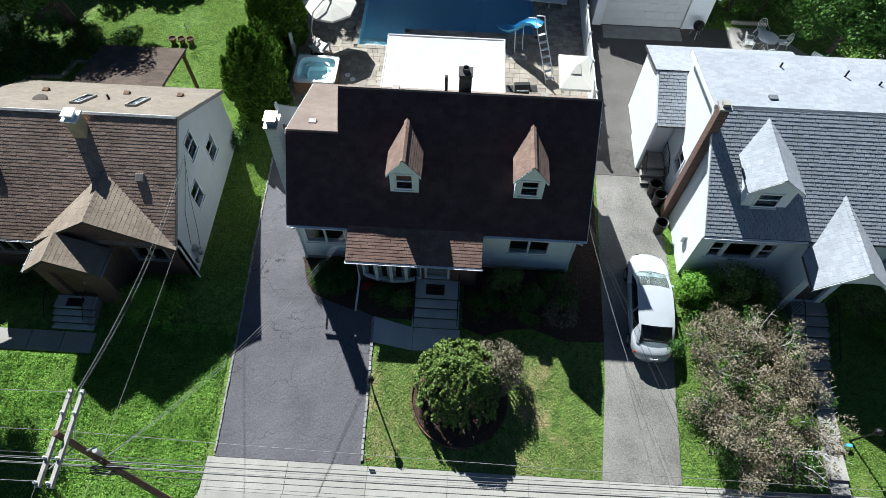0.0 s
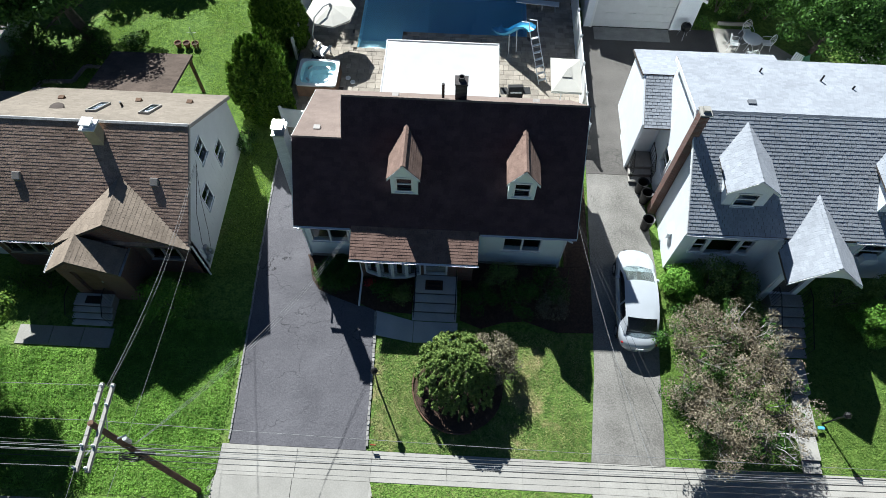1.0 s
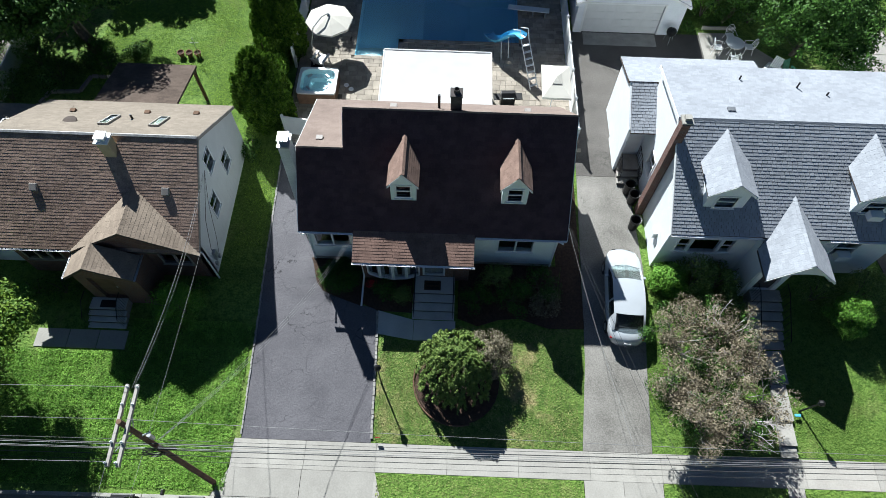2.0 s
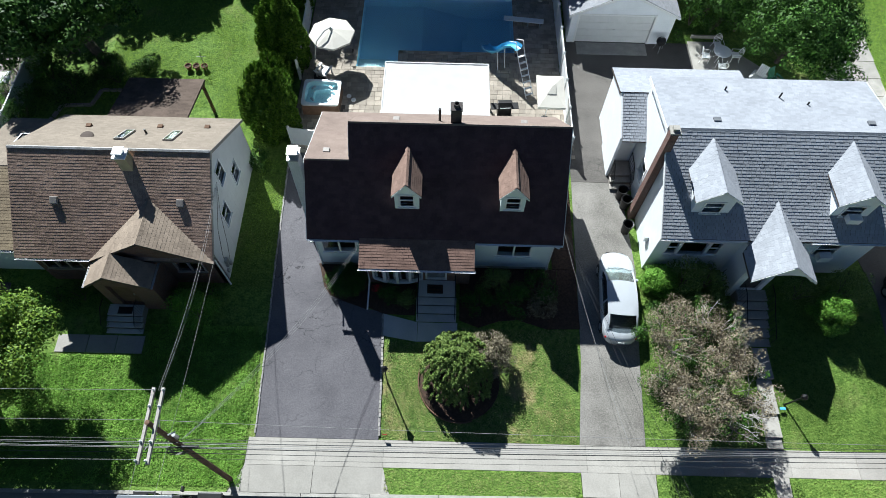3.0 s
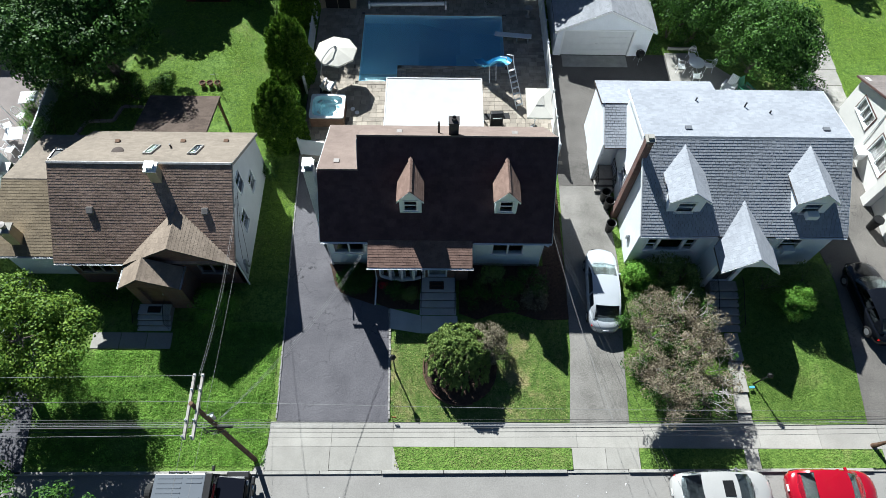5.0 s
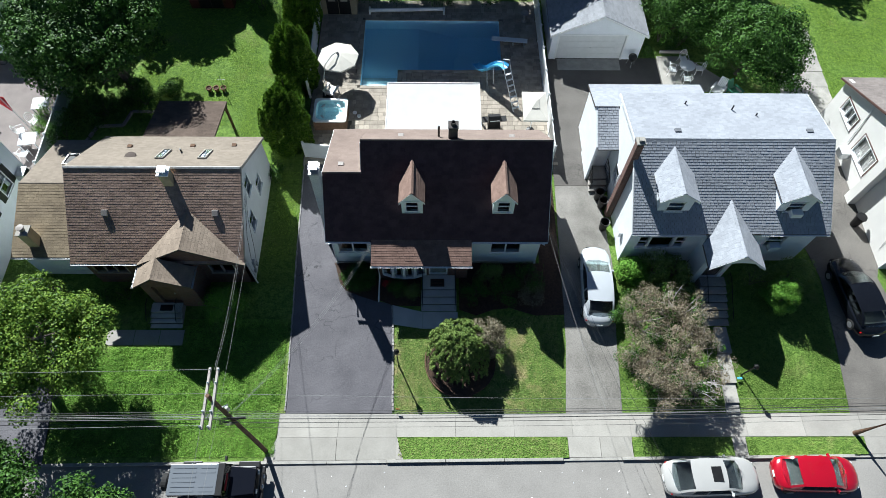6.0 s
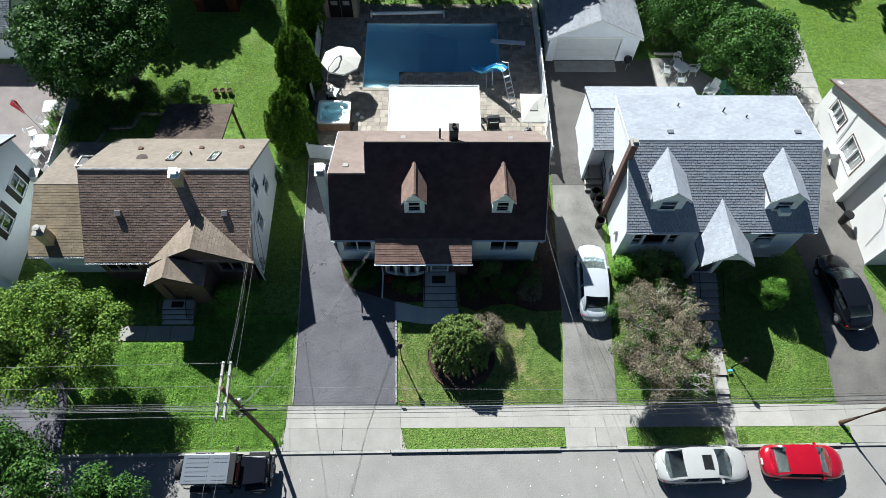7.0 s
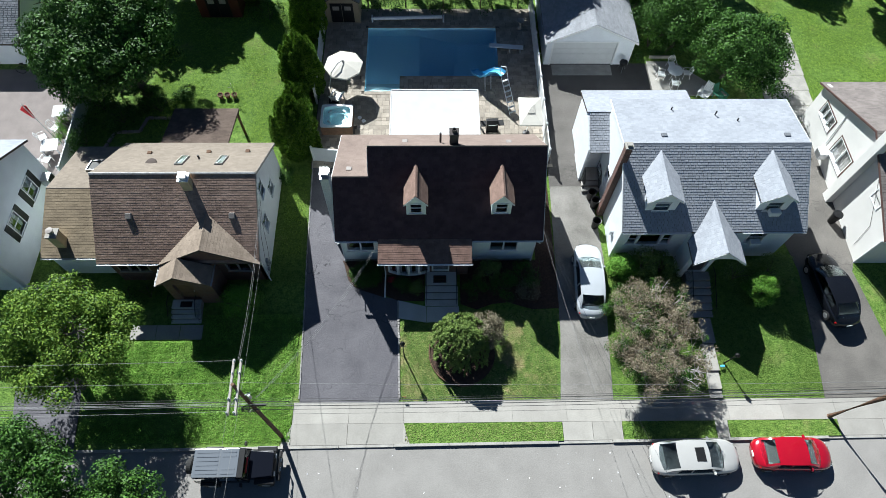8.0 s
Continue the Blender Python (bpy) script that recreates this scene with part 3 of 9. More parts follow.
# flared corners of the drive's apron
part("slab", Geo().prism([(-9.34, 2.42, -0.035), (-9.34, 3.57, 0.01), (-9.55, 3.1, -0.005), (-9.8, 2.7, -0.02), (-9.95, 2.41, -0.035)], (0, 0, -0.12)), M["concrete"], walkway)
part("slab", Geo().prism([(-3.13, 2.47, -0.035), (-2.76, 2.47, -0.03), (-2.95, 3.0, -0.01), (-3.09, 3.56, 0.004), (-3.13, 3.56, 0.004)], (0, 0, -0.12)), M["concrete"], walkway)

sheet("driveway", [(4.79, -9.05, -3.4), (6.5, -9.1, -3.42), (9.3, -9.2, -3.52), (10.9, -9.25, -3.6), (11.1, -9.26, -4.4), (12.2, -9.3, -6.6), (13.6, -9.33, -6.95), (21, -9.55, -7.2), (23, -9.5, -7.2)],
      M["drive"], "dark asphalt driveway with hairline cracks", "driveway")
sheet("driveway", [(4.79, 5.86, 8.88), (8.7, 6.2, 9.05), (13.5, 6.3, 9.4), (17.0, 6.4, 9.25), (19.0, 6.45, 9.0)],
      M["drive2"], "old pale grey asphalt driveway between two houses", "driveway")
sheet("driveway", [(19.02, 6.45, 9.6), (24, 6.45, 9.0), (25, 6.5, 15.0), (30.2, 6.55, 15.0)],
      M["yard"], "dark brown-grey asphalt yard before the garage", "driveway")
sheet("garage_apron", [(29.0, 7.6, 12.1), (30.08, 7.6, 12.1)], M["kerb"], "grey concrete strip before the garage door", "apron", lift=0.03)
sheet("driveway", [(4.79, 21.15, 26.4), (8.3, 21.4, 25.8), (12.6, 21.6, 25.0), (13.3, 21.5, 25.29), (18, 20.6, 25.29), (24.4, 20.6, 25.29)],
      M["drive_far"], "old brown-grey asphalt driveway of the far lot", "driveway")
sheet("driveway", [(2.2, -24.6, -21.1), (5.3, -25.2, -21.5), (12, -26.0, -22.6)], M["drive"], "dark asphalt driveway under the street tree", "driveway")

edging = thing("driveway_edging", "row of pale belgian block stones edging the driveway", "edging", kind="structure")
for width, pts in ((0.07, ((-9.08, 4.95), (-9.23, 10.9), (-9.35, 13.6), (-9.58, 21))), (0.1, ((-3.38, 4.95), (-3.5, 9.3), (-3.57, 10.8)))):
    for (xa, ya), (xb, yb) in zip(pts, pts[1:]):
        n = max(1, int(math.hypot(xb - xa, yb - ya) / 0.2))
        for i in range(n):
            t0 = (i + 0.5) / n
            xx, yy = lerp(xa, xb, t0) + rng.uniform(-0.012, 0.012), lerp(ya, yb, t0)
            g = Geo().obox(pose(xx, yy, ground_z(yy) + rng.uniform(0.0, 0.02), rng.uniform(-4, 4), rng.uniform(-5, 5), rng.uniform(-6, 6)), width * rng.uniform(0.85, 1.15), rng.uniform(0.18, 0.2), 0.12)
            part("stone", g, M["block"], edging)

# ---------------------------------------------------------------- roofs
def shingles(name, origin, along, up, span, length, mat, parent, row=0.24, tab=0.33, thick=0.022, lift=0.0, label="", seed=0):
    """Rows of overlapping shingles on a slope: origin at the eave, unit ways along the eave and up the slope; span(h) gives the ends of a row at h up the slope."""
    r = random.Random(seed)
    o, u, v = Vector(origin), Vector(along), Vector(up)
    nrm = u.cross(v).normalized()
    if nrm.z < 0:
        nrm = -nrm
    g, e = Geo(), (0.4 if thick > 0.016 else 0.15) * thick
    rows = max(1, round(length / row))
    step = length / rows
    for i in range(rows):
        h = i * step
        a, b = span(h + step * 0.5)
        if b - a < 0.05:
            continue
        s = a - (tab * 0.5 if i % 2 else 0) - r.uniform(0, 0.05)
        while s < b:
            w = tab * r.uniform(0.92, 1.08)
            s0, s1 = max(s, a), min(s + w, b)
            s += w
            if s1 - s0 < 0.03:
                continue
            t, d = thick * r.uniform(0.82, 1.2), r.uniform(-0.004, 0.004)
            p = [o + u * (s0 + e) + v * (h + d), o + u * (s1 - e) + v * (h + d), o + u * (s1 - e) + v * (h + step + 0.02), o + u * (s0 + e) + v * (h + step + 0.02)]
            q = [p[0] + nrm * (t + lift), p[1] + nrm * (t + lift), p[2] + nrm * (0.004 + lift), p[3] + nrm * (0.004 + lift)]
            g.add([p[0], p[1]] + q, [(2, 3, 4, 5), (0, 1, 3, 2)])
            g.add([p[0], p[3], q[3], q[0]], [(0, 1, 2, 3)])
            g.add([p[1], p[2], q[2], q[1]], [(3, 2, 1, 0)])
    ob = part(name, g, mat, parent, label)
    return tagged(ob, kind="stuff")


def roof_slope(parent, eave0, eave1, top0, top1, mat, row=0.24, tab=0.33, thick=0.022, deck="deck", slab_t=0.14, seed=0, name="roof"):
    """A roof slope from its eave (two ends) to its upper edge (two ends): a solid deck and shingles."""
    e0, e1, t0, t1 = (Vector(p) for p in (eave0, eave1, top0, top1))
    u = (e1 - e0).normalized()
    v = (t0 - e0) - u * (t0 - e0).dot(u)
    length = v.length
    v.normalize()
    a1, b0, b1 = (e1 - e0).dot(u), (t0 - e0).dot(u), (t1 - e0).dot(u)
    quad = [e0, e1, t1, t0] if (t1 - t0).length > 0.02 else [e0, e1, t0]
    g = Geo().prism(quad, (0, 0, -slab_t))
    ob = part(name, g, M[deck], parent)
    shingles("shingle_cover", e0, u, v, lambda h: (lerp(0, b0, h / length), lerp(a1, b1, h / length)), length, M[mat], ob, row, tab, thick, seed=seed)
    return ob


def ridge_cap(parent, a, b, mat, n=None, wide=0.11):
    a, b = Vector(a), Vector(b)
    n = n or max(2, int((b - a).length / 0.22))
    g = Geo()
    d = (b - a).normalized()
    s = d.cross(Vector((0, 0, 1))).normalized()
    for i in range(n):
        p, q = a.lerp(b, i / n), a.lerp(b, (i + 1.15) / n)
        for k in (-1, 1):
            g.add([p + Vector((0, 0, 0.036)), q + Vector((0, 0, 0.026)), q + s * k * wide + Vector((0, 0, -0.55 * wide)), p + s * k * wide + Vector((0, 0, -0.45 * wide))], [(0, 1, 2, 3) if k > 0 else (3, 2, 1, 0)])
    tagged(part("ridge_cap", g, M[mat], parent), kind="stuff")


def gutter(parent, a, b, mat="trim", r=0.05):
    """An open half-round channel with brackets."""
    a, b = Vector(a), Vector(b)
    d = (b - a).normalized()
    s = d.cross(Vector((0, 0, 1))).normalized()
    g, n = Geo(), 6
    for rr in (r, r - 0.014):
        k = len(g.v)
        for p in (a, b):
            g.v += [tuple(p + s * rr * math.cos(math.pi * i / n) - Vector((0, 0, rr * math.sin(math.pi * i / n)))) for i in range(n + 1)]
        g.f += [(k + i, k + i + 1, k + n + 2 + i, k + n + 1 + i) for i in range(n)]
    m = n + 1
    g.f += [(0, m, 3 * m, 2 * m), (n, 2 * m + n, 3 * m + n, m + n)]
    ob = part("gutter", g, M[mat], parent)
    cnt = max(2, int((b - a).length / 1.1))
    for i in range(cnt):
        p = a.lerp(b, (i + 0.5) / cnt)
        part("bracket", Geo().obox(Matrix.Translation(p) @ pose(0, 0, 0, 0, 0, math.degrees(math.atan2(d.y, d.x))), 0.03, 2 * r + 0.03, 0.03), M[mat], ob)
    return ob


def wall(parent, axis, at, thick, a0, a1, z0, z1, mat, holes=(), name="wall", top=None):
    """An upright wall along x or y with openings (a0, a1, z0, z1) cut through it; top: polygon (a, z) on it for a gable."""
    ss = sorted({a0, a1, *[h[0] for h in holes], *[h[1] for h in holes]})
    zs = sorted({z0, z1, *[h[2] for h in holes], *[h[3] for h in holes]})
    full = {(i, j) for i in range(len(ss) - 1) for j in range(len(zs) - 1)
            if not any(h[0] <= ss[i] and ss[i + 1] <= h[1] and h[2] <= zs[j] and zs[j + 1] <= h[3] for h in holes)}
    g = Geo()
    pt = (lambda a, d, z: (a, at + d, z)) if axis == "x" else (lambda a, d, z: (at + d, a, z))

    def face(p):
        g.add(p, [(0, 1, 2, 3)])
    for i, j in full:
        s0, s1, b0, b1 = ss[i], ss[i + 1], zs[j], zs[j + 1]
        for d in (0, thick):
            face([pt(s0, d, b0), pt(s1, d, b0), pt(s1, d, b1), pt(s0, d, b1)])
        for di, dj, e in ((-1, 0, (s0, b0, s0, b1)), (1, 0, (s1, b0, s1, b1)), (0, -1, (s0, b0, s1, b0)), (0, 1, (s0, b1, s1, b1))):
            if (i + di, j + dj) not in full:
                face([pt(e[0], 0, e[1]), pt(e[2], 0, e[3]), pt(e[2], thick, e[3]), pt(e[0], thick, e[1])])
    if top:
        g.prism([pt(a, 0, z) for a, z in top], (0, thick, 0) if axis == "x" else (thick, 0, 0))
    me = g.mesh(name)
    bm = bmesh.new()
    bm.from_mesh(me)
    bmesh.ops.remove_doubles(bm, verts=bm.verts[:], dist=0.0005)
    bmesh.ops.recalc_face_normals(bm, faces=bm.faces[:])
    bm.to_mesh(me)
    bm.free()
    return part(name, me, M[mat], parent)


def window(parent, m, w, h, lights=1, sash=False, frame_w=0.07, curtain=False, sill=True, depth=0.1, mat="trim", name="window"):
    """A window in the local plane x-z, looking to -y; its frame stands a little proud of the wall."""
    g = Geo()
    e = frame_w
    g.box(-w / 2 - e, w / 2 + e, -0.035, depth, h / 2, h / 2 + e).box(-w / 2 - e, w / 2 + e, -0.035, depth, -h / 2 - e, -h / 2)
    g.box(-w / 2 - e, -w / 2, -0.035, depth, -h / 2, h / 2).box(w / 2, w / 2 + e, -0.035, depth, -h / 2, h / 2)
    ob = part("frame" if name == "frame" else name, g, M[mat], parent, bevel=0.0)
    ob.matrix_local = m
    for i in range(1, lights):
        xx = -w / 2 + w * i / lights
        part("mullion", Geo().box(xx - e * 0.6, xx + e * 0.6, -0.025, depth * 0.8, -h / 2, h / 2), M[mat], ob)
    if sash:
        part("sash_rail", Geo().box(-w / 2, w / 2, 0.0, 0.05, -0.03, 0.03), M[mat], ob)
    for i in range(lights):
        x0, x1 = -w / 2 + w * i / lights, -w / 2 + w * (i + 1) / lights
        p = part("pane", Geo().box(x0 + 0.002, x1 - 0.002, 0.03, 0.04, -h / 2, h / 2), M["glass"], ob)
        p.visible_shadow = False
    if sill:
        part("sill", Geo().box(-w / 2 - e - 0.03, w / 2 + e + 0.03, -0.09, 0.02, -h / 2 - e - 0.04, -h / 2 - e - 0.002), M[mat], ob)
    if curtain:
        g = Geo()
        for s in (-1, 1):
            n = 8
            xa, xb = s * w / 2, s * w * 0.22
            for i in range(n):
                p, q = lerp(xa, xb, i / n), lerp(xa, xb, (i + 1) / n)
                ya, yb = 0.12 + 0.02 * (i % 2), 0.12 + 0.02 * ((i + 1) % 2)
                g.add([(p, ya, -h / 2), (q, yb, -h / 2), (q, yb, h / 2), (p, ya, h / 2)], [(0, 1, 2, 3)])
        part("curtain", g, M["curtain"], ob)
    return ob


def downspout(parent, pts, mat="trim", r=0.045):
    return part("downspout", Geo().tube(pts, r, 6), M[mat], parent)

# ---------------------------------------------------------------- the dark-roofed house
def dormer(parent, cx, y0, half, eave_z, apex_z, roof_y, plane_z, mats, win, over=0.13, cover=None, row=0.2):
    """A gabled dormer on a front slope; roof_y(z) gives where the main slope reaches z."""
    siding, shingle, trim = mats
    ww, wh, wz = win
    ob = wall(parent, "x", y0, 0.12, cx - half, cx + half, plane_z - 0.35, eave_z, siding, [(cx - ww / 2, cx + ww / 2, wz - wh / 2, wz + wh / 2)], name="dormer",
              top=[(cx - half, eave_z), (cx + half, eave_z), (cx, apex_z - 0.06)])
    for s in (-1, 1):
        g = Geo()
        xw = cx + s * half
        g.prism([(xw, y0 + 0.12, plane_z - 0.2), (xw, roof_y(eave_z), eave_z - 0.05), (xw, roof_y(eave_z), eave_z), (xw, y0 + 0.12, eave_z)], (-s * 0.1, 0, 0))
        part("cheek", g, M[siding], ob)
        k = (apex_z - eave_z) / half
        ez = eave_z - over * k
        yb_e, yb_t = roof_y(ez + 0.05), roof_y(apex_z)
        e_f, e_b = Vector((cx + s * (half + over), y0 - over, ez)), Vector((cx + s * (half + over), yb_e, ez))
        t_f, t_b = Vector((cx, y0 - over, apex_z)), Vector((cx, yb_t, apex_z))
        if s < 0:
            roof_slope(ob, e_b, e_f, t_b, t_f, shingle, row, 0.24, 0.014, slab_t=0.07, seed=int(cx * 10) + s)
        else:
            roof_slope(ob, e_f, e_b, t_f, t_b, shingle, row, 0.24, 0.014, slab_t=0.07, seed=int(cx * 10) + s)
        part("bargeboard", Geo().prism([e_f + Vector((0, -0.02, -0.13)), e_f + Vector((0, -0.02, -0.005)), t_f + Vector((0, -0.02, -0.005)), t_f + Vector((0, -0.02, -0.14))], (0, 0.03, 0)), M[trim], ob)
    ridge_cap(ob, (cx, y0 - over, apex_z), (cx, roof_y(apex_z) - 0.05, apex_z), shingle)
    window(ob, pose(cx, y0, wz), ww, wh, 1, True, 0.08)
    return ob


def main_house():
    h = thing("house", "one-and-a-half-storey house with shingle roof, its shaded front coloured darker, and pale green siding", "house")
    ex0, ex1, ey, ez = -7.1, 5.02, 13.2, 3.75
    ry, rz, k = 17.05, 7.66, (7.66 - 3.75) / (17.05 - 13.2)
    wy, wz = 15.85, 3.75 + k * (15.85 - 13.2)
    by, bz = 20.4, 4.5
    roof_y = lambda z: ey + (z - ez) / k
    # walls
    holes = [(-6.57, -4.97, 2.02, 2.98), (2.05, 3.65, 2.0, 2.95)]
    wall(h, "x", 13.55, 0.2, -6.92, 4.78, 0.0, 3.8, "siding", holes, name="front_wall")
    gable = [(13.75, 3.5), (20.1, 3.5), (20.1, 4.4), (17.05, 7.45), (13.75, 3.8)]
    wall(h, "y", 4.58, 0.2, 13.75, 20.1, 0.0, 3.5, "siding", name="side_wall", top=gable)
    wall(h, "y", -6.92, 0.2, 13.75, 20.1, 0.0, 3.5, "siding", name="side_wall", top=[(13.75, 3.5), (20.1, 3.5), (20.1, 4.35), (15.85, 6.2), (13.75, 3.8)])
    wall(h, "y", -5.1, 0.1, 15.9, 20.0, 4.3, 4.4, "siding", name="side_wall", top=[(15.9, 4.4), (20.0, 4.4), (17.05, 7.4), (15.9, 6.2)])
    wall(h, "x", 20.1, 0.2, -6.92, 4.78, 0.0, 4.45, "siding", name="back_wall")
    part("foundation", Geo().box(-6.96, 4.82, 13.5, 20.34, -0.2, 0.78), M["kerb"], h)
    # roof: front slopes coloured dark for shade, back slopes and ridge paler as sunlit
    roof_slope(h, (-5.05, ey, ez), (ex1, ey, ez), (-5.05, ry, rz), (ex1, ry, rz), "shingle_main_shaded", 0.2, 0.3, 0.014, seed=1)
    roof_slope(h, (ex0, ey, ez), (-5.05, ey, ez), (ex0, wy, wz), (-5.05, wy, wz), "shingle_main_shaded", 0.2, 0.3, 0.014, seed=2)
    roof_slope(h, (ex1, by, bz), (-5.05, by, bz), (ex1, ry, rz), (-5.05, ry, rz), "shingle_main_lit", 0.2, 0.3, 0.01, seed=3)
    roof_slope(h, (-5.05, by, bz), (ex0, by, bz), (-5.05, wy, wz), (ex0, wy, wz), "shingle_main_lit", 0.2, 0.3, 0.01, seed=4)
    ridge_cap(h, (-5.05, ry, rz), (ex1, ry, rz), "shingle_main_lit", wide=0.05)
    ridge_cap(h, (ex0, wy, wz), (-5.05, wy, wz), "shingle_main_lit", wide=0.05)
    for s, xx in ((1, ex1), (-1, ex0)):
        ty, tz = (ry, rz) if s > 0 else (wy, wz)
        part("bargeboard", Geo().prism([(xx, ey, ez - 0.2), (xx, ey, ez - 0.02), (xx, ty, tz - 0.02), (xx, by, bz - 0.02), (xx, by, bz - 0.2), (xx, ty, tz - 0.22)], (s * 0.03, 0, 0)), M["trim"], h)
    # porch
    px0, px1 = -4.62, 0.86
    roof_slope(h, (px0, 11.95, 3.25), (px1, 11.95, 3.25), (px0, 13.7, 4.0), (px1, 13.7, 4.0), "shingle_red", 0.14, 0.6, 0.018, seed=5, name="porch_roof")
    bh = [(-4.1, -1.66, 1.05, 2.6), (-1.5, -0.42, 0.98, 3.0)]
    wall(h, "x", 12.55, 0.25, -4.4, 0.72, 0.0, 3.45, "brick", bh, name="porch_wall")
    for xx in (-4.4, 0.52):
        wall(h, "y", xx, 0.2, 12.8, 13.55, 0.0, 3.6, "brick", name="porch_wall")
    part("soffit", Geo().box(px0 + 0.05, px1 - 0.05, 12.0, 13.5, 3.12, 3.17), M["trim"], h)
    gutter(h, (px0 - 0.03, 11.9, 3.2), (px1 + 0.05, 11.9, 3.2))
    gutter(h, (ex0, ey - 0.05, ez - 0.05), (px0 - 0.05, ey - 0.05, ez - 0.05))
    gutter(h, (px1 + 0.05, ey - 0.05, ez - 0.05), (ex1, ey - 0.05, ez - 0.05))
    downspout(h, [(-4.3, 11.95, 3.15), (-4.33, 12.4, 2.9), (-4.33, 12.45, 1.0), (-4.35, 12.2, 0.8), (-4.36, 11.0, 0.62)])
    downspout(h, [(4.9, 13.2, 3.4), (4.72, 13.5, 3.1), (4.72, 13.5, 0.6)])
    downspout(h, [(-7.0, 13.2, 3.4), (-6.88, 13.5, 3.1), (-6.88, 13.5, 0.6)])
    # windows and door
    window(h, pose(-5.77, 13.55, 2.5), 1.6, 0.95, 2)
    window(h, pose(2.85, 13.55, 2.475), 1.6, 0.95, 2)
    arc = [(-4.15, 12.56), (-3.52, 12.36), (-2.89, 12.3), (-2.26, 12.36), (-1.63, 12.56)]
    bay = part("bay_window", Geo().prism([(x, y, 0.9) for x, y in arc], (0, 0, 0.14)), M["trim"], h, "shallow curved white bay window with four tall panes")
    part("bay_top", Geo().prism([(x, y, 2.6) for x, y in arc], (0, 0, 0.5)), M["trim"], bay)
    for (xa, ya), (xb, yb) in zip(arc, arc[1:]):
        ang = math.degrees(math.atan2(yb - ya, xb - xa))
        window(bay, pose((xa + xb) / 2, (ya + yb) / 2, 1.82, 0, 0, ang), math.hypot(xb - xa, yb - ya) - 0.13, 1.4, 1, False, 0.06, curtain=True, sill=False, name="casement")
    door = part("door", Geo().box(-1.42, -0.5, 12.72, 12.77, 0.98, 2.95), M["plank"], h, "dark glazed front door in a white frame")
    window(door, pose(-0.96, 12.62, 1.96), 0.9, 1.88, 1, False, 0.1, sill=False, depth=0.14, name="storm_door")
    part("handle", Geo().tube([(-0.6, 12.58, 1.9), (-0.6, 12.58, 2.05)], 0.02, 6), M["black"], door)
    # chimneys
    ch = part("chimney", Geo().prism([(-7.66, 14.9, 0.0), (-6.95, 14.9, 0.0), (-7.1, 15.08, 6.2), (-7.1, 15.08, 7.3), (-7.56, 15.08, 7.3), (-7.58, 15.0, 3.0)], (0, 0.62, 0)), M["brick_white"], h, "white painted brick chimney on the gable", bevel=0.015)
    part("chimney_cap", Geo().box(-7.58, -7.06, 15.02, 15.76, 7.3, 7.38).box(-7.5, -7.16, 15.2, 15.6, 7.38, 7.6).box(-7.56, -7.1, 15.14, 15.66, 7.6, 7.64), M["steel"], ch)
    c2 = part("chimney", Geo().box(-0.44, 0.04, 17.35, 17.8, 6.2, 8.2), M["brick_dark"], h, "dark brick chimney on the ridge", bevel=0.01)
    part("chimney_cap", Geo().box(-0.47, 0.07, 17.32, 17.83, 8.2, 8.26), M["brick_dark"], c2)
    part("flue", Geo().lathe([(0.13, 0), (0.13, 0.18), (0.1, 0.18), (0.1, 0.0)], (-0.2, 17.58, 8.26), 12), M["brick_dark"], c2)
    part("vent_pipe", Geo().tube([(-0.95, 18.0, 6.8), (-0.95, 18.0, 7.6)], 0.06, 8), M["black"], h)
    for xx, yy in ((-3.0, 18.2), (3.0, 18.0), (-6.2, 16.6)):
        zz = rz - (yy - ry) * (rz - bz) / (by - ry) if xx > -5 else wz - (yy - wy) * (wz - bz) / (by - wy)
        part("roof_vent", Geo().box(xx - 0.15, xx + 0.15, yy - 0.12, yy + 0.12, zz - 0.1, zz + 0.1), M["vent"], h, bevel=0.02)
    for cx in (-2.36, 2.5):
        dormer(h, cx, 14.3, 0.56, 6.2, 6.93, roof_y, 4.85, ("siding", "shingle_rust", "trim"), (0.6, 0.8, 5.55), 0.12, row=0.14)
    return h


